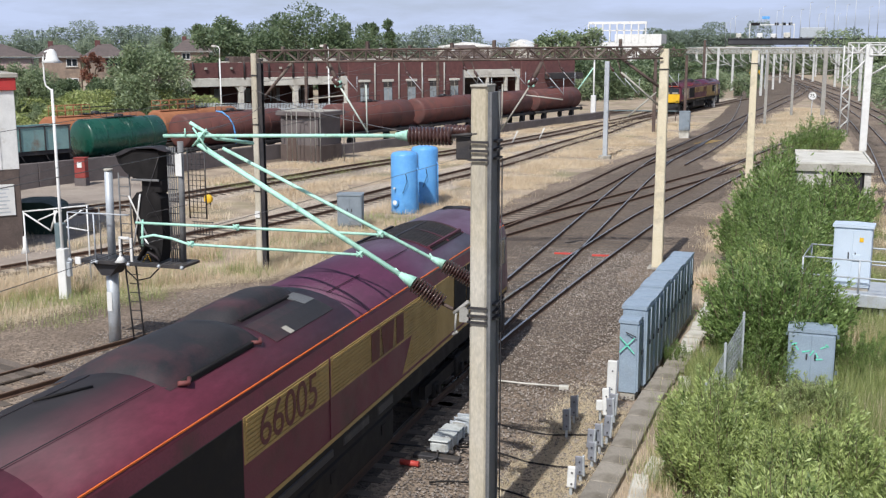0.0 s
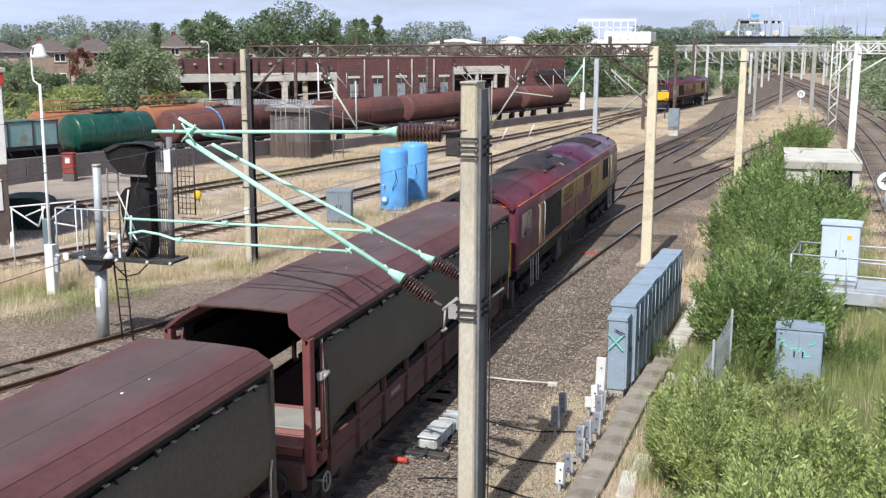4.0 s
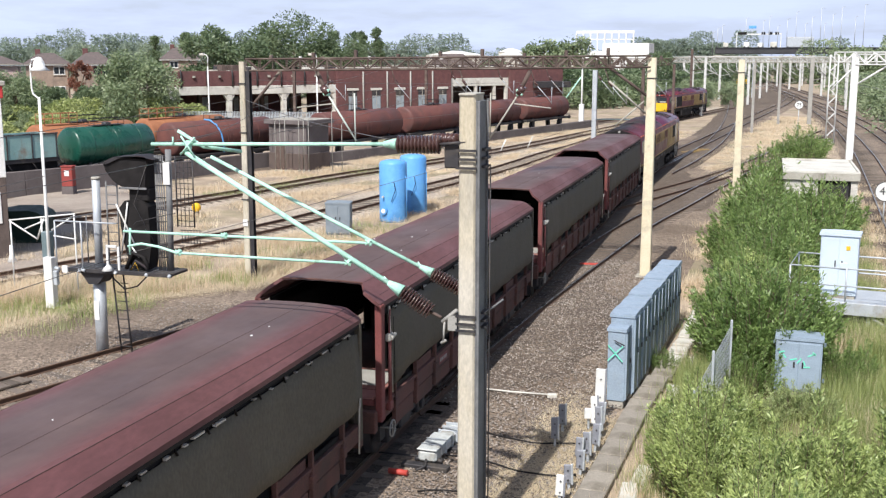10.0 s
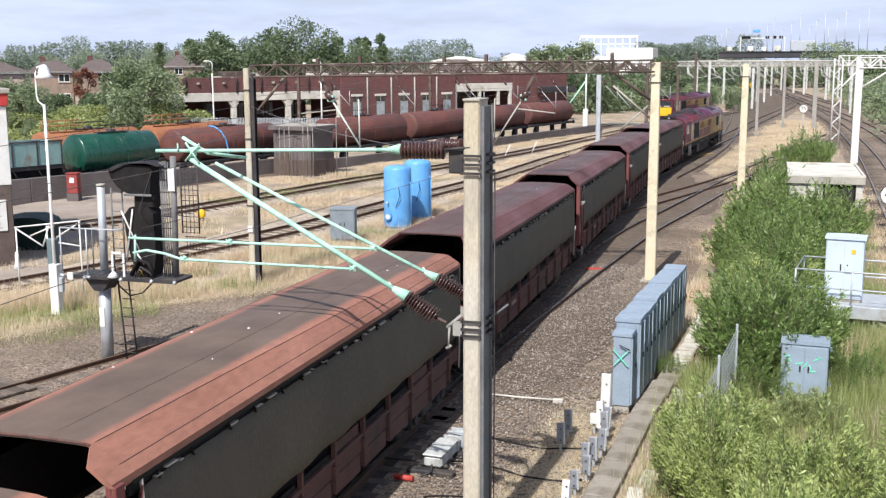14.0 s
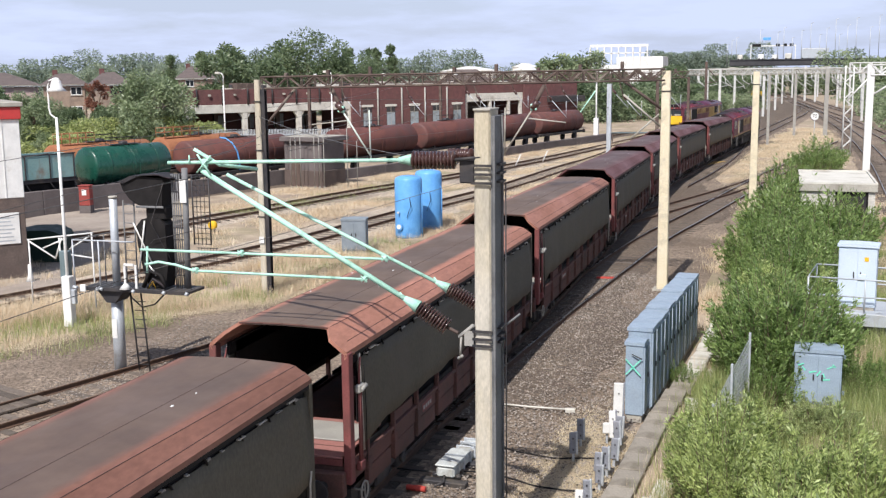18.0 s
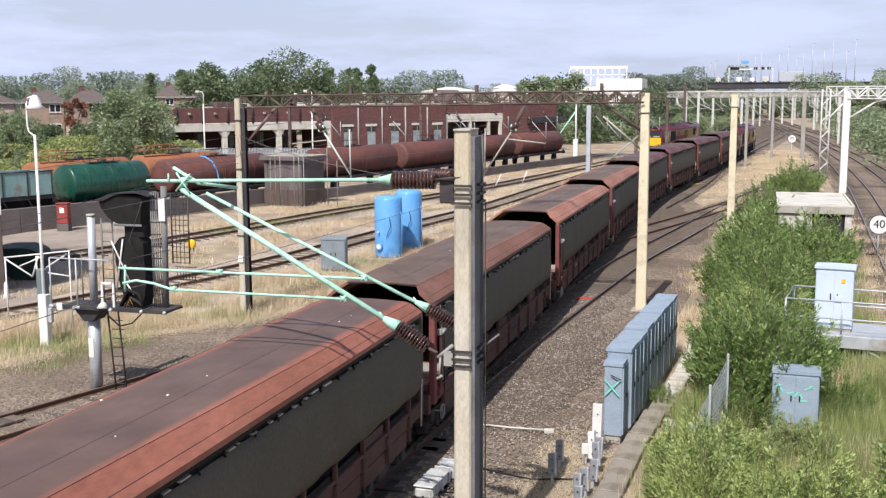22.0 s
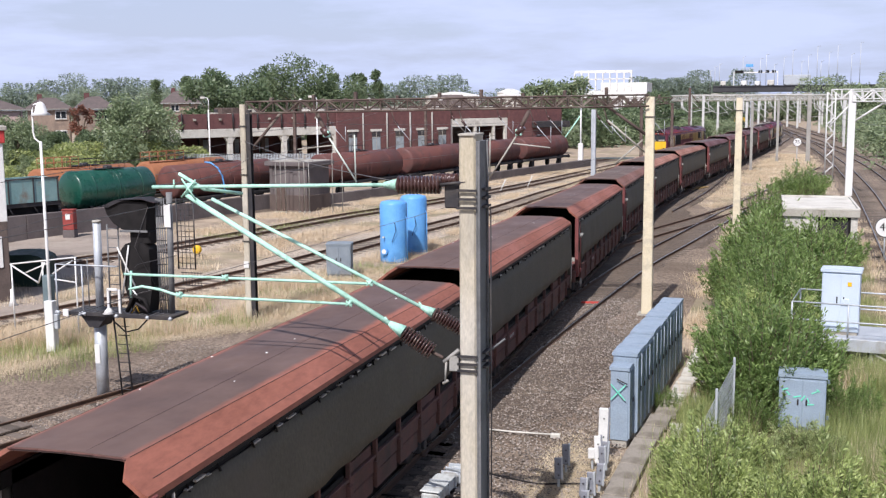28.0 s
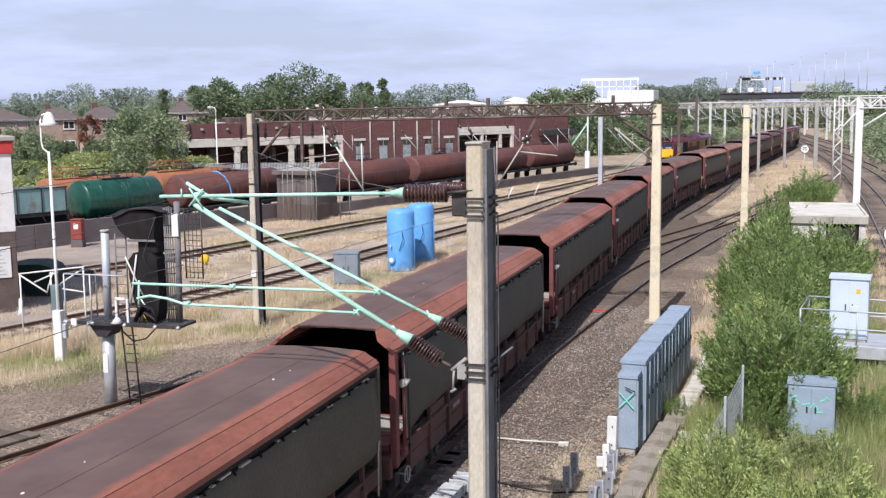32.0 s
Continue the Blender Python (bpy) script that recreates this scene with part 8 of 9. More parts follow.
# the steel mast on the dry verge, a white post and low rail
mm = thing("steel_mast", "blue-grey steel mast on a concrete footing in dry grass", "mast", at=pose(-4.0, 82.7, -0.25))
part("pole", Geo().cbox(-0.17, 0.17, -0.17, 0.17, 0, 7.4, 0.02), M_STEELG, mm)
part("footing", Geo().cbox(-0.45, 0.45, -0.45, 0.45, -0.1, 0.25, 0.04), M_CONCG, mm)
wp = thing("yard_lamp", "slim white lamp post with a thick base by the sidings", "lamp post", "yard lamps", pose(-13.3, 135, -0.25))
part("pole", Geo().tube([(0, 0, 0), (0, 0, 8.4)], 0.1, 8), M_WHITE, wp)
part("base", Geo().cbox(-0.3, 0.3, -0.3, 0.3, 0, 2.6, 0.05), M_WHITE, wp)
part("stay", Geo().tube([(-0.1, 0, 6.0), (-3.2, 0, 1.6)], 0.09, 6), M_VERDI, wp)
for k, (x, y) in enumerate(((-13.9, 93.5), (-12.4, 98.0))):
    tagged(part("white_peg", Geo().tube([(0, 0, 0), (0.5, 0, 1.1)], 0.06, 7), M_WHITE, None, at=pose(x, y, -0.2)), "leaning white peg in dry grass", "peg", "white pegs")
for k in range(4):
    tagged(part("yellow_board", Geo().cbox(-0.6, 0.6, -0.12, 0.12, -0.02, 0.03, 0.01), M_GOLD, None, at=pose(2.3 + 0.35 * k, 97.0 + 1.1 * k, -0.1, 0, 0, 10)), "yellow board between the rails", "board", "yellow boards")
for x, h in ((-0.94, 2.0), (0.0, 3.3)):
    t = thing("ground_signal", "white banded lineside post by the junction", "signal post", "junction posts", pose(x, 159.6, -0.2))
    part("post", Geo().cbox(-0.22, 0.22, -0.2, 0.2, 0, h, 0.03), M_WHITE, t)
    part("black_band", Geo().cbox(-0.23, 0.23, -0.21, 0.21, h * 0.45, h * 0.6, 0.02), M_BLACK, t)
lr = thing("platform_rail", "dull green pipe rail on short posts by the siding", "rail", at=pose(-8.4, 128.0, -0.2, 0, 0, 5))
part("pipe", Geo().tube([(-2, 0, 1.1), (6, 0, 1.1)], 0.08, 6), M_CABD, lr)
for x in (-1.8, 2, 5.8):
    part("post", Geo().tube([(x, 0, 0), (x, 0, 1.1)], 0.06, 6), M_RUSTSTEEL, lr)

pl2 = thing("point_indicator", "small yellow point indicator drum beside the siding", "indicator", at=pose(-20.7, 51.25, -0.2))
part("drum", Geo().lathe([(0.0, -0.12), (0.2, -0.12), (0.24, -0.08), (0.24, 0.08), (0.2, 0.12), (0.0, 0.12)], 18, Matrix.Translation((0, 0, 0.35)) @ Matrix.Rotation(radians(90), 4, "X")), M_YELLOW, pl2)
part("stand", Geo().cbox(-0.12, 0.12, -0.1, 0.1, -0.05, 0.13, 0.02), M_DARKSTEEL, pl2)

# timber crossing beside the signal
bw = thing("timber_crossing", "dark weathered timber crossing boards beside the siding rail", "crossing", at=pose(-11.0, 22.0, -0.13, 0, 0, -19))
for i in range(7):
    part("board", Geo().cbox(-1.25, 1.25, -1.05 + i * 0.3, -0.77 + i * 0.3, 0, 0.06, 0.008), M_SLEEPER, bw)

# ---- main line gantries, far bridge, buildings, trees ----
wg = thing("white_gantry", "white-painted lattice overhead-line gantry over the main line", "gantry", "white gantries")
lattice_post(wg, 14.8, 110.9, 8.6, 0.75, M_WHITE)
lattice_beam(wg, (14.8, 110.9, 7.7), (45, 112, 7.7), 0.9, 0.7, M_WHITE, r_=0.06)
mp = thing("white_mast", "square white-painted steel mast beside the main line", "mast", "white gantries", pose(15.4, 94.2, -0.25))
part("pole", Geo().cbox(-0.28, 0.28, -0.25, 0.25, 0, 8.6, 0.03), M_WHITE, mp)
part("arm", Geo().tube([(0.2, 0, 6.2), (2.3, 0, 7.6), (8, 0, 8.2)], 0.09, 6), M_WHITE, mp)
part("arm", Geo().tube([(-0.1, 0, 7.6), (-1.7, 0, 5.8)], 0.07, 6), M_WHITE, mp)
lattice_beam(mp, (0, 0, 7.8), (26, 0.5, 7.8), 0.8, 0.6, M_WHITE, r_=0.06)
for x, y, h, w_, m_, lbl in ((14.16, 143, 8.4, 0.5, M_POST, "grey steel mast beside the main line"), (7.4, 125.3, 7.7, 0.3, M_POST, "slim grey post in the dry triangle"), (10.44, 142.2, 7.7, 0.32, M_POST, "slim grey post in the dry triangle"),
                             (-1.99, 167.5, 9.6, 0.36, M_RUSTSTEEL, "brown rusty steel mast"), (-0.9, 187, 8.4, 0.4, M_FARWHITE, "white steel mast"), (0.1, 226, 7.2, 0.45, M_FARWHITE, "white steel mast"),
                             (0.94, 262, 7.6, 0.5, M_FARWHITE, "white steel mast"), (-6.6, 250, 8.4, 0.5, M_FARWHITE, "white steel mast"), (15.3, 300, 9.0, 0.5, M_FARWHITE, "white steel mast"), (17.5, 289, 9.0, 0.5, M_FARWHITE, "white steel mast"),
                             (20.7, 248, 8.0, 0.45, M_FARWHITE, "white steel mast"), (21.2, 183, 7.8, 0.35, M_FARWHITE, "white steel mast"), (6.5, 235, 8.0, 0.4, M_STEELG, "grey steel mast"), (9.5, 275, 8.2, 0.4, M_FARWHITE, "white steel mast"),
                             (22.6, 205, 8.2, 0.4, M_FARWHITE, "white steel mast"), (-4.0, 205, 8.2, 0.4, M_FARWHITE, "white steel mast"), (4.0, 300, 8.2, 0.5, M_FARWHITE, "white steel mast"), (12.5, 330, 8.4, 0.5, M_FARWHITE, "white steel mast")):
    t = thing("overhead_mast", lbl + " of the overhead line", "mast", "far masts", pose(x, y, -0.25))
    part("pole", Geo().cbox(-w_ / 2, w_ / 2, -w_ / 2, w_ / 2, 0, h, 0.02), m_, t)
    part("arm", Geo().tube([(0, 0, h * 0.92), (1.7, 0, h * 0.72)], 0.06, 5), m_, t)
    part("arm", Geo().tube([(0, 0, h * 0.66), (1.9, 0, h * 0.7)], 0.05, 5), m_, t)
for k, (xa, xb, y, z) in enumerate(((-12, 24, 200, 7.2), (-10, 26, 232, 7.3), (-8, 24, 262, 7.3), (-12, 24, 300, 7.4), (-14, 20, 345, 7.6))):
    gt = thing("far_gantry", "pale lattice gantry spanning the tracks in the distance", "gantry", "far gantries")
    lattice_beam(gt, (xa, y, z), (xb, y, z), 0.9, 0.7, M_FARWHITE if k % 2 else M_CONCG, r_=0.07)
    for j in range(3):
        x = xa + (xb - xa) * j / 2
        part("post", Geo().cbox(x - 0.22, x + 0.22, y - 0.2, y + 0.2, -0.3, z, 0.02), M_FARWHITE, gt)
    for j in range(8):
        x = xa + (xb - xa) * (j + 0.5) / 8
        part("hanger", Geo().tube([(x, y, z), (x + 0.2, y, z - 1.4), (x + 1.5, y, z - 2.2)], 0.08, 5), M_FARWHITE, gt)
wires("bare main line overhead wires", [((x, 94, 5.2 + dz), (x - 2.5, 200, 5.2 + dz)) for x in (16.4, 20.2) for dz in (0, 1.2)] + [((x - 2.5, 200, 5.2 + dz), (x - 9, 345, 5.2 + dz)) for x in (16.4, 20.2) for dz in (0, 1.2)], 0.02, 0.3)
wires("bare yard overhead wires in the distance", [((-4 + 3 * i, 134, 5.4), (-3 + 3.3 * i, 200, 5.5)) for i in range(4)] + [((-3 + 3.3 * i, 200, 5.5), (-2 + 3 * i, 300, 5.5)) for i in range(5)], 0.02, 0.3)

# yellow-ended train in the distance
yt = thing("distant_train", "distant locomotive with a yellow front panel on the running lines", "locomotive", at=pose(3.4, 285, 0, 0, 0, -2))
part("body", Geo().prism([(-1.35, 1.0), (1.35, 1.0), (1.35, 3.1), (0.9, 3.8), (-0.9, 3.8), (-1.35, 3.1)], 0, 18), M_DARKSTEEL, yt)
part("front_panel", Geo().cbox(-1.3, 1.3, -0.04, 0.0, 1.6, 2.7, 0.01), M_YELLOW, yt)
part("windscreen", Geo().cbox(-1.1, 1.1, -0.05, 0.0, 2.75, 3.3, 0.01), M_GLASS, yt)
part("underframe", Geo().cbox(-1.2, 1.2, 0, 18, 0.1, 1.0, 0.05), M_BLACK, yt)

# road bridge
M_BRDARK = mat("dark_bridge_steel", (0.035, 0.035, 0.04), (0.06, 0.06, 0.065), 0.7, scale=0.3, bump=0.05)
rb_ = thing("road_bridge", "dark steel road bridge across the tracks in the distance", "bridge")
part("girder", Geo().cbox(-8, 48, 396, 408, 9.3, 11.3, 0.2), M_BRDARK, rb_)
part("parapet", Geo().cbox(-8, 48, 395.6, 395.9, 11.3, 11.55, 0.05), M_BRDARK, rb_)
for x in (-7, 24, 46):
    part("pier", Geo().cbox(x - 1.5, x + 1.5, 396, 408, -0.3, 8.9, 0.2), M_CONCG, rb_)
for i in range(16):
    part("web_stiffener", Geo().box(-9 + i * 4, -8.7 + i * 4, 395.85, 396, 9.0, 11.5), M_BRDARK, rb_)
sg = thing("sign_gantry", "motorway sign gantry with dark signs above the bridge", "sign gantry")
for x in (-1.0, 14.0):
    part("post", Geo().cbox(x - 0.15, x + 0.15, 401.8, 402.1, 11.25, 16.6, 0.03), M_WHITE, sg)
part("beam", Geo().cbox(-1.0, 14, 401.8, 402.1, 16.0, 16.4, 0.05), M_WHITE, sg)
for x, w_ in ((-0.6, 3.0), (7.4, 1.3), (9.8, 1.3), (12.0, 1.3)):
    part("sign_panel", Geo().cbox(x, x + w_, 401.5, 401.7, 16.0, 16.95, 0.03), M_BLACK, sg)
bs = thing("blue_road_sign", "blue road sign on a post above the bridge", "road sign")
part("panel", Geo().cbox(3.0, 5.6, 403, 403.2, 18.2, 19.2, 0.03), M_BLUE, bs)
part("post", Geo().cbox(4.2, 4.4, 403.2, 403.4, 11.25, 19, 0.03), M_STEELG, bs)
for i, (x, h) in enumerate(((-9, 17), (-7.5, 18.5), (-6, 19.5), (2, 22), (8, 21), (10, 22.5), (16, 21.5), (19, 24), (24, 22), (27, 25), (31, 23), (34, 25.5), (38, 22), (41, 26), (22, 20), (28.5, 20), (12.8, 19))):
    t = thing("street_lamp", "tall grey street lamp on the distant road", "street lamp", "road lamps", pose(x, 398 + (i % 4) * 2.5, 11.29))
    part("pole", Geo().tube([(0, 0, 0), (0, 0, h - 11.5)], 0.11, 5), M_STEELG, t)
    part("lamp_arm", Geo().tube([(0, 0, h - 11.5), (0.9, 0, h - 11.3)], 0.09, 5), M_STEELG, t)
for x, w_, h, m_ in ((1.5, 2.0, 1.5, M_WHITE), (6.2, 2.2, 1.3, M_WHITE), (10.5, 2.4, 1.6, M_CONCW), (16.0, 9.0, 3.0, M_STEELG), (-5.5, 1.8, 1.4, M_CONCW)):
    t = thing("road_vehicle", "pale vehicle crossing the distant road bridge", "vehicle", "bridge traffic", pose(x, 400, 11.28))
    part("body", Geo().cbox(0, w_, 0, 2, 0.3, h * 1.2 + 0.3, 0.2), m_, t)
    for q in (0.4, w_ - 0.4):
        part("wheel", Geo().tube([(q, -0.05, 0.35), (q, 0.2, 0.35)], 0.35, 10), M_BLACK, t)

# white-framed building in the distance
wb = thing("white_building", "large white building with an open roof frame in the distance", "building", at=pose(-60.5, 416, -0.3))
part("block", Geo().cbox(10, 27.5, 0, 20, 0, 13.7, 0.1), M_WHITE, wb)
part("block", Geo().cbox(0, 10, 0, 20, 0, 10.8, 0.1), M_WHITE, wb)
part("frame_beam", Geo().cbox(0, 22, -0.4, 0.4, 17.4, 18.4, 0.05), M_WHITE, wb)
part("frame_beam", Geo().cbox(0, 22, -0.4, 0.4, 14.9, 15.3, 0.05), M_WHITE, wb)
for i in range(9):
    part("frame_post", Geo().cbox(i * 2.7 - 0.25, i * 2.7 + 0.25, -0.4, 0.4, 10.8, 17.5, 0.05), M_WHITE, wb)
for x, y, w_, h in ((-122, 420, 22, 10.2), (-104, 470, 9, 11.6), (-94, 430, 8, 10.2), (-70, 400, 14, 10.5)):
    t = thing("warehouse", "low pale warehouse among distant trees", "building", "far warehouses", pose(x, y, -0.3))
    part("wall", Geo().cbox(0, w_, 0, 12, 0, h - 1, 0.1), M_CONCW, t)
    part("roof", Geo().prism([(-0.4, h - 1), (w_ + 0.4, h - 1), (w_ / 2, h + 0.8)], -0.3, 12.3), M_WHITE, t)


# ---- houses behind the yard ----
def house(x, y, w_, d, eave, ridge, turn, wall_m, label, panes):
    t = thing("house", label, "house", "brick houses", pose(x, y, 0.4, 0, 0, turn))
    part("wall", Geo().box(0, w_, 0, d, -0.8, eave), wall_m, t)
    hip = min(d * 0.45, w_ * 0.33)
    g = Geo()
    o = 0.4
    v = [(-o, -o, eave), (w_ + o, -o, eave), (w_ + o, d + o, eave), (-o, d + o, eave), (hip, d / 2, ridge), (w_ - hip, d / 2, ridge), (-o, -o, eave - 0.18), (w_ + o, -o, eave - 0.18), (w_ + o, d + o, eave - 0.18), (-o, d + o, eave - 0.18)]
    g.add(v, [(0, 1, 5, 4), (1, 2, 5), (2, 3, 4, 5), (3, 0, 4), (6, 7, 1, 0), (7, 8, 2, 1), (8, 9, 3, 2), (9, 6, 0, 3), (9, 8, 7, 6)])
    rf = part("roof", g, M_SLATE, t, "brown tiled hipped roof")
    if d == 7 or eave == 7.4:
        part("chimney", Geo().cbox(w_ * 0.3 - 0.35, w_ * 0.3 + 0.35, d / 2 - 0.3, d / 2 + 0.3, ridge - 1.0, ridge + 0.5, 0.03), M_BRICK, rf)
    part("gutter", Geo().box(-o, w_ + o, -o - 0.1, -o, eave - 0.11, eave - 0.03), M_CONCG, rf)
    for cx, hw, m in panes:
        for z in (eave - 1.5, eave - 4.2):
            wn = part("window", Geo().cbox(cx - hw, cx + hw, -0.06, 0.02, z, z + 1.15, 0.01), m, t)
            for k in (-1, 1):
                part("pane", Geo().box(cx + k * hw * 0.48 - hw * 0.4, cx + k * hw * 0.48 + hw * 0.4, -0.08, -0.055, z + 0.12, z + 1.03), M_GLASS, wn)
            part("sill", Geo().box(cx - hw - 0.08, cx + hw + 0.08, -0.14, -0.06, z - 0.07, z), M_CONCW, wn)
    part("fascia", Geo().box(-o, w_ + o, -o - 0.03, -o, eave - 0.24, eave - 0.12), M_WHITE, rf)
    part("downpipe", Geo().tube([(w_ - 0.15, -0.08, -0.8), (w_ - 0.15, -0.08, eave - 0.3), (w_ - 0.15, -o, eave - 0.1)], 0.05, 6), M_CONCG, t)
    return t


house(-86.8, 105.4, 11, 8, 6.9, 8.4, 37, M_RENDER, "pink-rendered house with a brown hipped tile roof", [(1.8, 0.8, M_WHITE), (6.4, 0.8, M_WHITE)])
house(-88.6, 127, 5.6, 7, 6.8, 8.3, 37, M_BRICKP, "pale house with a brown hipped tile roof and white window frames", [(4.3, 0.75, M_WHITE)])
house(-80.6, 127, 4.7, 7, 6.8, 8.4, 37, M_BRICKP, "brick house with a brown hipped tile roof and dark bay window", [(3.2, 1.05, M_BRICK)])
house(-90.2, 165, 6, 8, 7.4, 9.4, 30, M_BRICKP, "small brick house with a brown tile roof behind trees", [(2.0, 0.7, M_WHITE)])
house(-90, 242, 12, 8, 6.0, 9.0, 20, M_BRICKD, "brown-roofed house among far trees", [(3, 0.8, M_WHITE), (8, 0.8, M_WHITE)])
house(-64, 232, 12, 8, 5.5, 8.5, 15, M_BRICKD, "brown-roofed house among far trees", [(3, 0.8, M_WHITE), (8, 0.8, M_WHITE)])


# ---- trees ----
def tree_variant(seed, h, w, trunk, n, size, mat_, label, conical=False, blobs=26):
    r = random.Random(seed)
    t = thing("tree", label, "tree", "trees round the yard")
    g = Geo()
    g.tube([(0, 0, -0.5), (0.05, 0.02, h * 0.3), (0.0, 0.1, h * 0.62)], 0.035 * h * 0.55, 8, 0.012 * h)
    cl = []
    for i in range(blobs):
        a = r.uniform(0, 2 * math.pi)
        z = r.uniform(trunk, 1.0)
        k = (1 - z) * 1.1 + 0.06 if conical else math.sqrt(max(0.05, 1 - ((z - (trunk + 1) / 2) / ((1 - trunk) / 2 + 0.06)) ** 2))
        q = w / 2 * k * r.uniform(0.45, 0.95)
        c = Vector((q * math.cos(a), q * math.sin(a), z * h * 0.95))
        cl.append((c, r.uniform(0.11, 0.2) * (w if not conical else w * 0.8)))
        if i % 2 == 0:
            g.tube([(0, 0, h * max(0.15, z * 0.55)), tuple(c * 0.6 + Vector((0, 0, z * h * 0.3))), tuple(c)], 0.07, 5, 0.02, caps=False)
    part("trunk", g, M_BARK, t)

    def shape(rr):
        c, q = rr.choice(cl)
        d = Vector((rr.gauss(0, 1), rr.gauss(0, 1), rr.gauss(0, 1))).normalized()
        return c + Vector((d.x, d.y, d.z * 0.85)) * q * rr.random() ** 0.4, d
    part("crown", leaves(n, shape, size, seed + 9), mat_, t)
    return t


TREES = [tree_variant(21, 10, 9.5, 0.08, 20000, 0.38, M_LEAFT, "broad silvery-green tree with a dense low crown", blobs=44),
         tree_variant(22, 16, 15, 0.18, 15000, 0.6, M_LEAFD, "large dark green broadleaf tree", blobs=46),
         tree_variant(23, 13, 4.2, 0.08, 4000, 0.46, M_LEAFD, "narrow dark green poplar tree", True, 30),
         tree_variant(24, 9, 7, 0.15, 8000, 0.44, M_LEAFD, "rounded dark green tree", blobs=30)]
TREES.append(tree_variant(26, 15, 12, 0.12, 9000, 0.6, M_LEAFH, "distant broadleaf tree, its leaf colour greyed for haze", blobs=40))
used = set()


def plant(k, x, y, sc, turn=None, z=-0.3):
    m = Matrix.Translation((x, y, z)) @ Matrix.Rotation(r.uniform(0, 6.28) if turn is None else turn, 4, "Z") @ Matrix.Scale(sc, 4)
    if k in used:
        copy_thing(TREES[k], m).matrix_basis = m
    else:
        used.add(k)
        TREES[k].matrix_basis = m


TREES.append(tree_variant(27, 8.4, 2.6, 0.55, 2200, 0.28, M_LEAFRED, "slim copper-leaved tree beside the houses", blobs=14))
TREES.append(tree_variant(28, 9, 7, 0.12, 3000, 0.68, M_LEAFT, "rounded green tree in the distance", blobs=26))
r = random.Random(77)
plant(5, -74.6, 119, 1.0)
plant(0, -53.2, 97.5, 0.86)
plant(0, -65.2, 94.5, 0.58, z=0.6)
plant(0, -52.0, 80.0, 0.22)
plant(0, -62.0, 92.0, 0.3)
for x, y, q in ((-86.5, 98, 0.72), (-83, 101, 0.62), (-79, 104, 0.66), (-75.5, 107, 0.5), (-72, 109, 0.44), (-68.5, 112, 0.44), (-65, 114, 0.56), (-80, 116, 0.44), (-77.5, 117, 0.42), (-70.5, 115, 0.44), (-73.6, 113, 0.42), (-69, 126, 0.66), (-90, 95, 0.6)):
    plant(3, x, y, q if q == 0.72 and x < -86 else q * 1.2)
plant(1, -77.6, 192, 1.02)
plant(1, -87, 190, 0.82)
plant(1, -70.0, 197, 0.8)
plant(3, -73.2, 150, 1.4)
plant(3, -68, 153, 1.15)
plant(2, -106.5, 190, 1.0)
plant(2, -101.0, 192, 1.05)
plant(2, -83, 244, 1.1)
plant(2, -80.5, 246, 1.22)
plant(2, -78.5, 243, 1.0)
for x in (-124, -121, -118, -115):
    plant(2, x, 325 + r.uniform(-5, 5), 1.32)
for x, sc in ((-42.4, 1.34), (-38.8, 1.05), (-34.5, 1.4), (-30.4, 0.95)):
    plant(6, x, 256, sc)
for i in range(9):
    plant(4, -166 + i * 4.6 + r.uniform(-2, 2), 215 + r.uniform(-15, 20) + i * 3, r.uniform(0.6, 0.76))
for i in range(12):
    plant(6, -102 + i * 4.4, 140 + i * 3.5 + r.uniform(-4, 4), r.uniform(0.42, 0.58))
for i in range(16):
    plant(6, -26 + i * 2.0 + r.uniform(-0.7, 0.7), 178 + i * 1.2 + r.uniform(-6, 6), r.uniform(0.3, 0.45))
for i in range(14):
    plant(6, -6 + r.uniform(-2, 2) + i * 2.6, 372 + r.uniform(-10, 10), r.uniform(0.75, 0.98))
for i in range(12):
    plant(6, 30 + i * 4 + r.uniform(-2, 2), 330 - i * 6 + r.uniform(-12, 12), r.uniform(1.0, 1.4))
for i in range(12):
    plant(6, 31 + r.uniform(-2, 5) + i * 0.6, 150 + i * 14 + r.uniform(-4, 4), r.uniform(0.45, 0.62))


def far_wood(label, rows, h, n, seed, size, leaf=M_LEAFT):
    """A belt of far trees: uneven heaps of leaf clumps along a line."""
    rr = random.Random(seed)
    heaps = []
    for (xa, ya), (xb, yb) in rows:
        L = math.hypot(xb - xa, yb - ya)
        k = max(1, int(L / 7))
        for i in range(k):
            q = (i + rr.random()) / k
            heaps.append((Vector((xa + (xb - xa) * q, ya + (yb - ya) * q + rr.uniform(-8, 8), 0)), h * rr.uniform(0.6, 1.1) * (0.9 + 0.13 * math.sin(q * 9 + seed)), rr.uniform(4, 8) * max(1.0, h / 10)))

    def shape(q):
        c, hh, ww = q.choice(heaps)
        d = Vector((q.gauss(0, 1), q.gauss(0, 1), q.gauss(0, 1))).normalized()
        z = q.random() ** 0.7
        return c + Vector((d.x * ww * (1 - z * 0.6), d.y * 3, z * hh)), d
    ob = part("far_wood", leaves(n, shape, size, seed + 3), leaf)
    return tagged(ob, label, "woodland", kind="stuff")


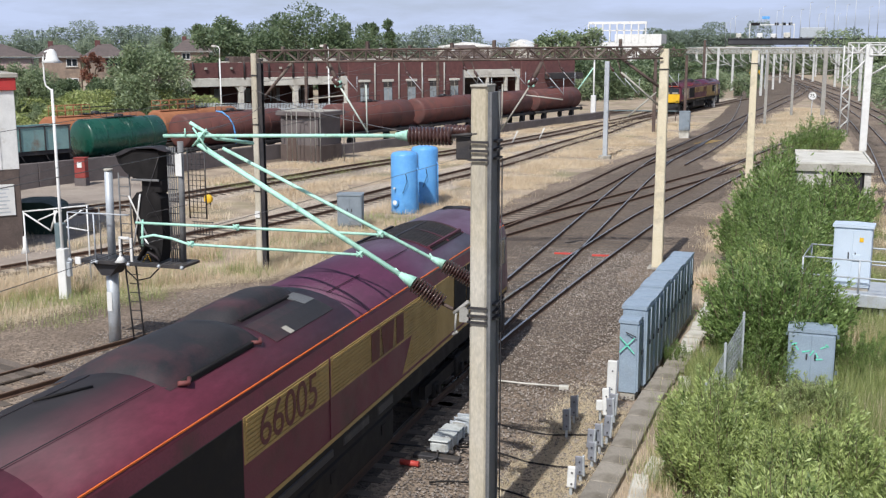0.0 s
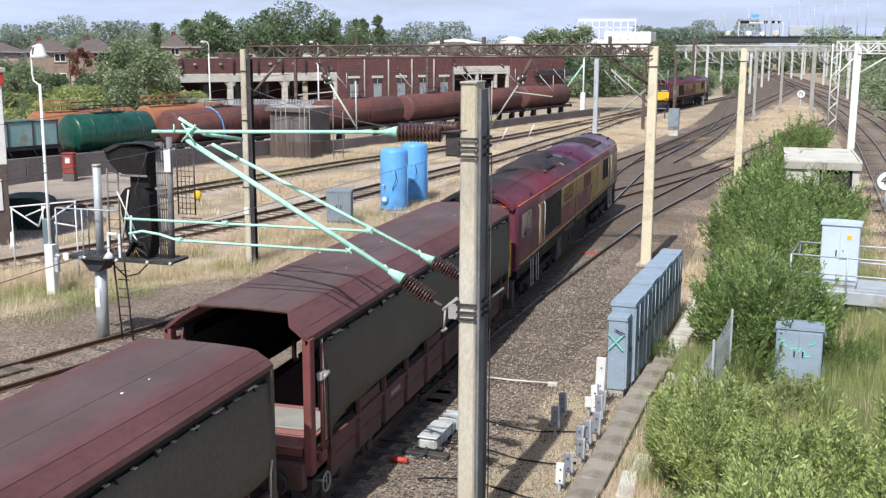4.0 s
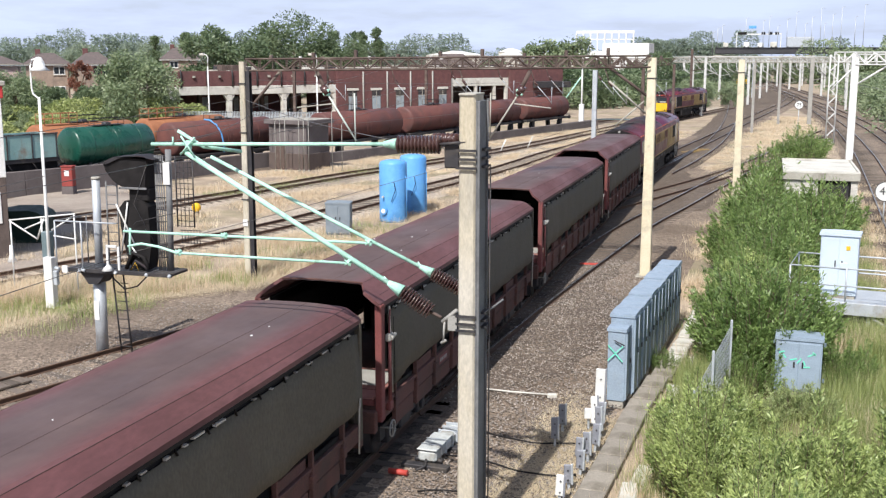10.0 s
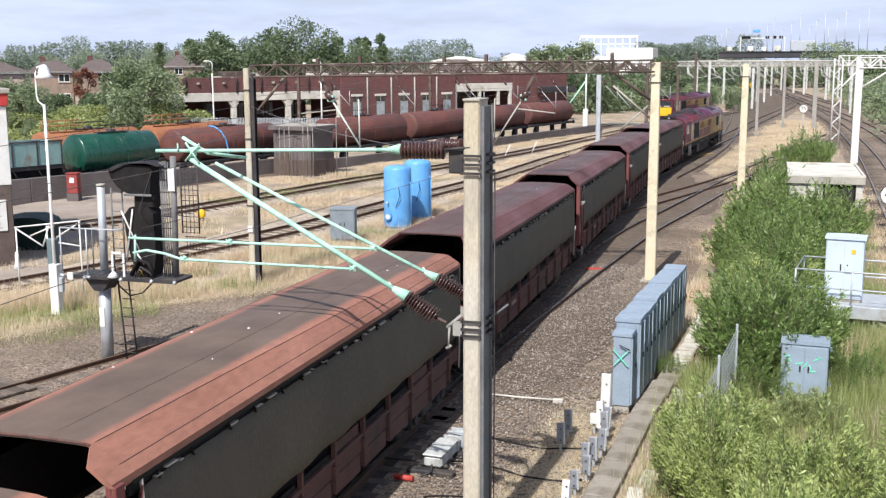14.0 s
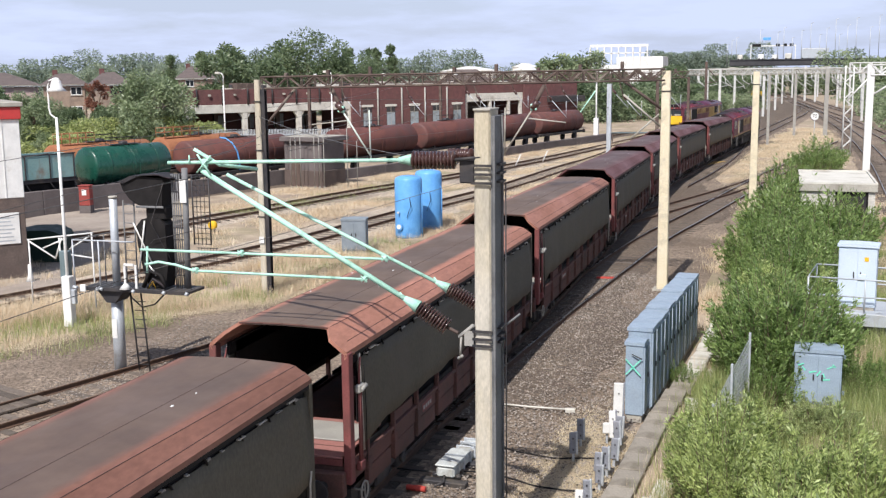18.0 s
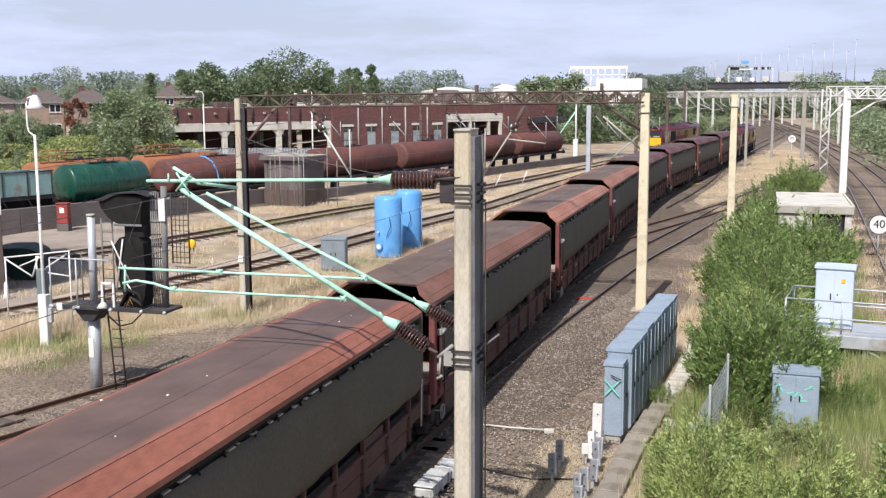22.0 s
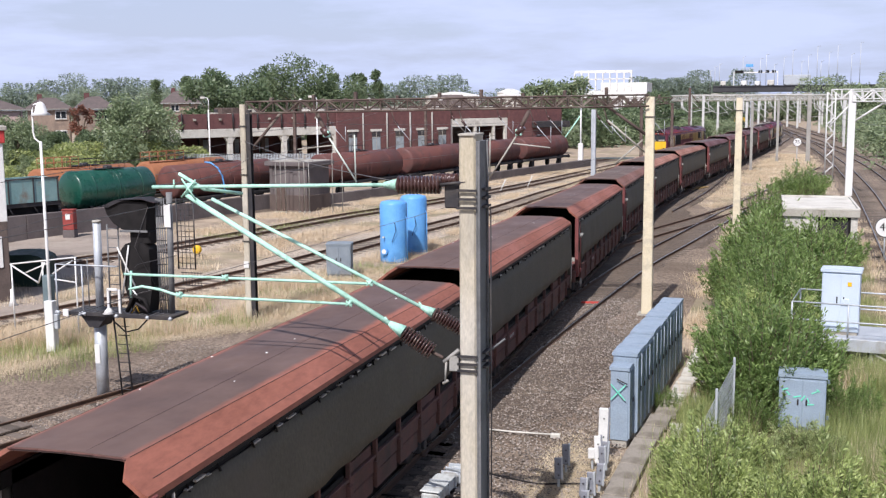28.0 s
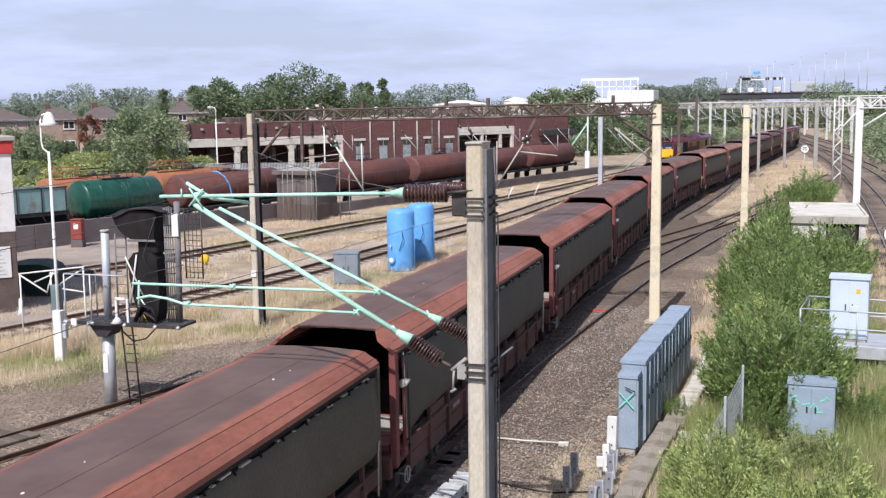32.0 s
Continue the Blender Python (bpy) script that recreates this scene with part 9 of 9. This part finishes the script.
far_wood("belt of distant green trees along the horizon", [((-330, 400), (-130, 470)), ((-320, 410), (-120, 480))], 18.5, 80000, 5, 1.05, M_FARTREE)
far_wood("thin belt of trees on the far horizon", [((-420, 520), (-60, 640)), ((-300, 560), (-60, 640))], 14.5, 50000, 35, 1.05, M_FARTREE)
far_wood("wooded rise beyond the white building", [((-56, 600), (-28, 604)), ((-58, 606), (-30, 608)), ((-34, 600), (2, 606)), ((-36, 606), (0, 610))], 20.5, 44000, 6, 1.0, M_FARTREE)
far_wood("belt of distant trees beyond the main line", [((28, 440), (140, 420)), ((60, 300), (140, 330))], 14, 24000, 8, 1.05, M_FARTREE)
far_wood("green thicket along the yard boundary", [((-120, 118), (-52, 108))], 3.4, 16000, 9, 0.45, M_LEAFD)
far_wood("sunlit overgrown bank behind the stored wagons", [((-70, 78), (-50, 96)), ((-66, 82), (-50, 98)), ((-74, 92), (-54, 103)), ((-72, 95), (-56, 104))], 4.0, 44000, 19, 0.3, M_GREENGRASS)
far_wood("dense green trees behind the junction", [((-34, 160), (-6, 200)), ((-26, 190), (2, 262)), ((-30, 176), (-4, 214))], 8.6, 60000, 12, 0.55, M_LEAFD)
far_wood("trees in front of the bridge end", [((25, 376), (62, 372)), ((30, 300), (60, 340))], 14.5, 16000, 14, 0.9)
far_wood("green thicket beyond the junction", [((-24, 172), (2, 232)), ((26, 130), (30, 320))], 5.0, 40000, 10, 0.5)


# ---- grasses ----
def grass(label, zones, n, h, material, seed, z=-0.22, bare=-0.12):
    """Loose blades in tufts over rectangles given by two edge tables."""
    rr = random.Random(seed)
    v, f = [], []
    tot = sum(w for *_, w in zones)
    for left, right, y0, y1, w_ in zones:
        m = int(n * w_ / tot / 14)
        for i in range(m):
            y = rr.uniform(y0, y1)
            a, b = lerp_table(left, y), lerp_table(right, y)
            x = rr.uniform(a, b)
            if noise.noise((x * 0.35, y * 0.35, seed)) < bare:
                continue
            hh = h * rr.uniform(0.4, 1.3) * max(0.5, 1 - max(0, y - 40) / 110)
            for j in range(14):
                px, py = x + rr.gauss(0, 0.16 + 0.004 * y), y + rr.gauss(0, 0.16 + 0.004 * y)
                d = rr.uniform(0, 6.28)
                lean = rr.uniform(0.1, 0.55) * hh * (1 if h > 0.2 else 2.2)
                bl = hh * rr.uniform(0.5, 1.1) * (1 if h > 0.2 else 0.4)
                wd = 0.006 + 0.00013 * max(0, y - 20)
                cx, sx = math.cos(d), math.sin(d)
                o = len(v)
                v += [(px - sx * wd, py + cx * wd, z), (px + sx * wd, py - cx * wd, z), (px + cx * lean, py + sx * lean, z + bl)]
                f.append((o, o + 1, o + 2))
    g = Geo()
    g.v, g.f, g.s = v, f, [False] * len(f)
    return tagged(part("grass", g, material), label, "grass", kind="stuff")


grass("tall straw-coloured dry grass between the sidings",
      [([(25, -21), (32, -18.5), (36, -16), (45, -12.6), (62, -10.5), (90, -8.0), (125, -4)], [(25, -15.2), (28, -14.3), (32, -12.8), (35, -10.2), (40, -8.4), (45, -6.8), (62, -5.2), (90, -2.6), (125, 0.5)], 24, 125, 9),
       ([(34, -26), (45, -23), (62, -19), (86, -13), (110, -9.5)], [(34, -21), (45, -18.3), (62, -15.6), (86, -10.6), (110, -8)], 34, 112, 3),
       ([(60, -29), (80, -24), (110, -16)], [(60, -24), (80, -19), (110, -12)], 58, 125, 3),
       ([(80, 5.4), (90, 4.0), (100, 4.9), (120, 6.6), (150, 9.5)], [(80, 10.5), (100, 14), (120, 14.5), (150, 14.6)], 75, 160, 5),
       ([(35, 4.9), (60, 6.3)], [(35, 6.3), (60, 8)], 34, 60, 0.7),
       ([(14, 5.7), (32, 6.5)], [(14, 8.4), (32, 8.6)], 14, 33, 0.6),
       ([(35, 12.5), (60, 13.6)], [(35, 14.5), (60, 15)], 34, 75, 0.8)], 440000, 0.36, M_DRYGRASS, 31, bare=0.02)
grass("bleached dry grass in the triangle between the lines", [([(62, 6.6), (80, 5.6), (100, 5.2), (120, 7.0), (150, 9.8)], [(62, 9.2), (80, 10.8), (100, 13.8), (120, 14.3), (150, 14.4)], 62, 150, 4), ([(90, -10), (130, -9)], [(90, -6), (130, -3.5)], 88, 130, 2)], 70000, 0.42, M_STRAWPALE, 38, bare=-0.05)
grass("short trampled straw on the ballast edge", [([(16, 3.5), (22, 3.75), (30, 4.6)], [(16, 5.1), (30, 5.5)], 17.5, 29, 4), ([(28, -14.5), (32, -13), (35, -10.4), (40, -8.6)], [(28, -13.2), (32, -11.6), (35, -9.2), (40, -7.6)], 25, 42, 2), ([(80, 6), (120, 7)], [(80, 9), (120, 13)], 85, 125, 2)], 110000, 0.16, M_STRAWPALE, 33, -0.17)
grass("tall golden dry grass beside the signal", [([(25, -21), (32, -18.5), (36, -16), (45, -12.6)], [(25, -15.4), (28, -14.5), (32, -13), (35, -10.4), (40, -8.6), (45, -7)], 25, 46, 1)], 60000, 0.5, M_DRYGRASS, 34)
grass("fresh green grass and weeds under the scrub",
      [([(8, 5.8), (30, 6.6), (60, 8.5)], [(8, 14), (30, 13), (60, 13)], 9, 62, 7), ([(10, 5.9), (30, 6.6)], [(10, 8.5), (30, 9)], 14, 34, 5), ([(20, 10), (30, 10.2)], [(20, 13.6), (30, 13.4)], 22, 34, 3),
       ([(25, -17), (36, -15)], [(25, -12.5), (36, -9.6)], 25, 38, 1.0), ([(36, -14), (50, -11)], [(36, -9.4), (50, -6.5)], 36, 50, 0.5), ([(60, -24), (80, -20)], [(60, -21), (80, -16)], 58, 82, 0.5), ([(60, -60), (110, -58)], [(60, -42), (110, -36)], 62, 112, 2.5), ([(100, 27), (200, 27)], [(100, 40), (200, 40)], 100, 220, 2)],
      285000, 0.4, M_GREENGRASS, 32, bare=0.0)
grass("tall green and yellow grass round the cabinet in the scrub",
      [([(20, 10.0), (34, 10.2)], [(20, 13.6), (34, 13.6)], 22, 34, 4), ([(15, 6.2), (24, 6.5), (29, 6.9)], [(15, 7.4), (24, 8.0), (29, 8.0)], 15, 29, 2)], 60000, 0.75, M_GREENGRASS, 36, bare=-0.1)
grass("dry straw among the scrub", [([(20, 10.6), (34, 10.8)], [(20, 13.6), (34, 13.6)], 23, 33, 2), ([(15, 6.1), (29, 6.7)], [(15, 7.0), (29, 7.6)], 15, 30, 1.5)], 40000, 0.6, M_DRYGRASS, 37, bare=0.05)


def stones(label, zones, n, seed):
    """Loose angular ballast stones lying on the bed."""
    rr = random.Random(seed)
    v, f = [], []
    for i in range(n):
        xa, xb, ya, yb = rr.choice(zones)
        x, y = rr.uniform(xa, xb), rr.uniform(ya, yb)
        s_ = rr.uniform(0.014, 0.036)
        o = len(v)
        a = rr.uniform(0, 6.28)
        for k in range(4):
            q = a + k * 1.57 + rr.uniform(-0.4, 0.4)
            v.append((x + s_ * math.cos(q) * rr.uniform(0.7, 1.3), y + s_ * math.sin(q) * rr.uniform(0.7, 1.3), -0.155 + s_ * rr.uniform(0.1, 0.5)))
        v.append((x + rr.uniform(-0.3, 0.3) * s_, y + rr.uniform(-0.3, 0.3) * s_, -0.155 + s_ * rr.uniform(0.8, 1.4)))
        f += [(o, o + 1, o + 4), (o + 1, o + 2, o + 4), (o + 2, o + 3, o + 4), (o + 3, o, o + 4)]
    g = Geo()
    g.v, g.f, g.s = v, f, [False] * len(f)
    return tagged(part("ballast_stone", g, M_STONE), label, "ballast", kind="stuff")


M_STONE = mat("ballast_stone", (0.175, 0.147, 0.127), (0.27, 0.238, 0.208), 0.95, scale=0.8, fine=20, bump=0.2, island=0.5)
stones("loose grey ballast stones beside the running line", [(1.6, 5.2, 15, 24), (1.6, 5.3, 24, 34), (1.4, 4.6, 34, 44), (-10.5, -5, 22, 32), (-2, 1.6, 24, 44)], 26000, 3)

# ---- pieces of the setting ----
for m, par in SLEEPERS:
    ob = new("sleeper", SLEEPER_MESH)
    ob.parent = par
    ob.matrix_basis = m
for me, par, m in TROUGH:
    ob = new("trough_lid", me)
    ob.parent = par
    ob.matrix_basis = m
for par, m in HUT_BRICKS:
    ob = new("brick", HUT_BRICK)
    ob.parent = par
    ob.matrix_basis = m

motions()
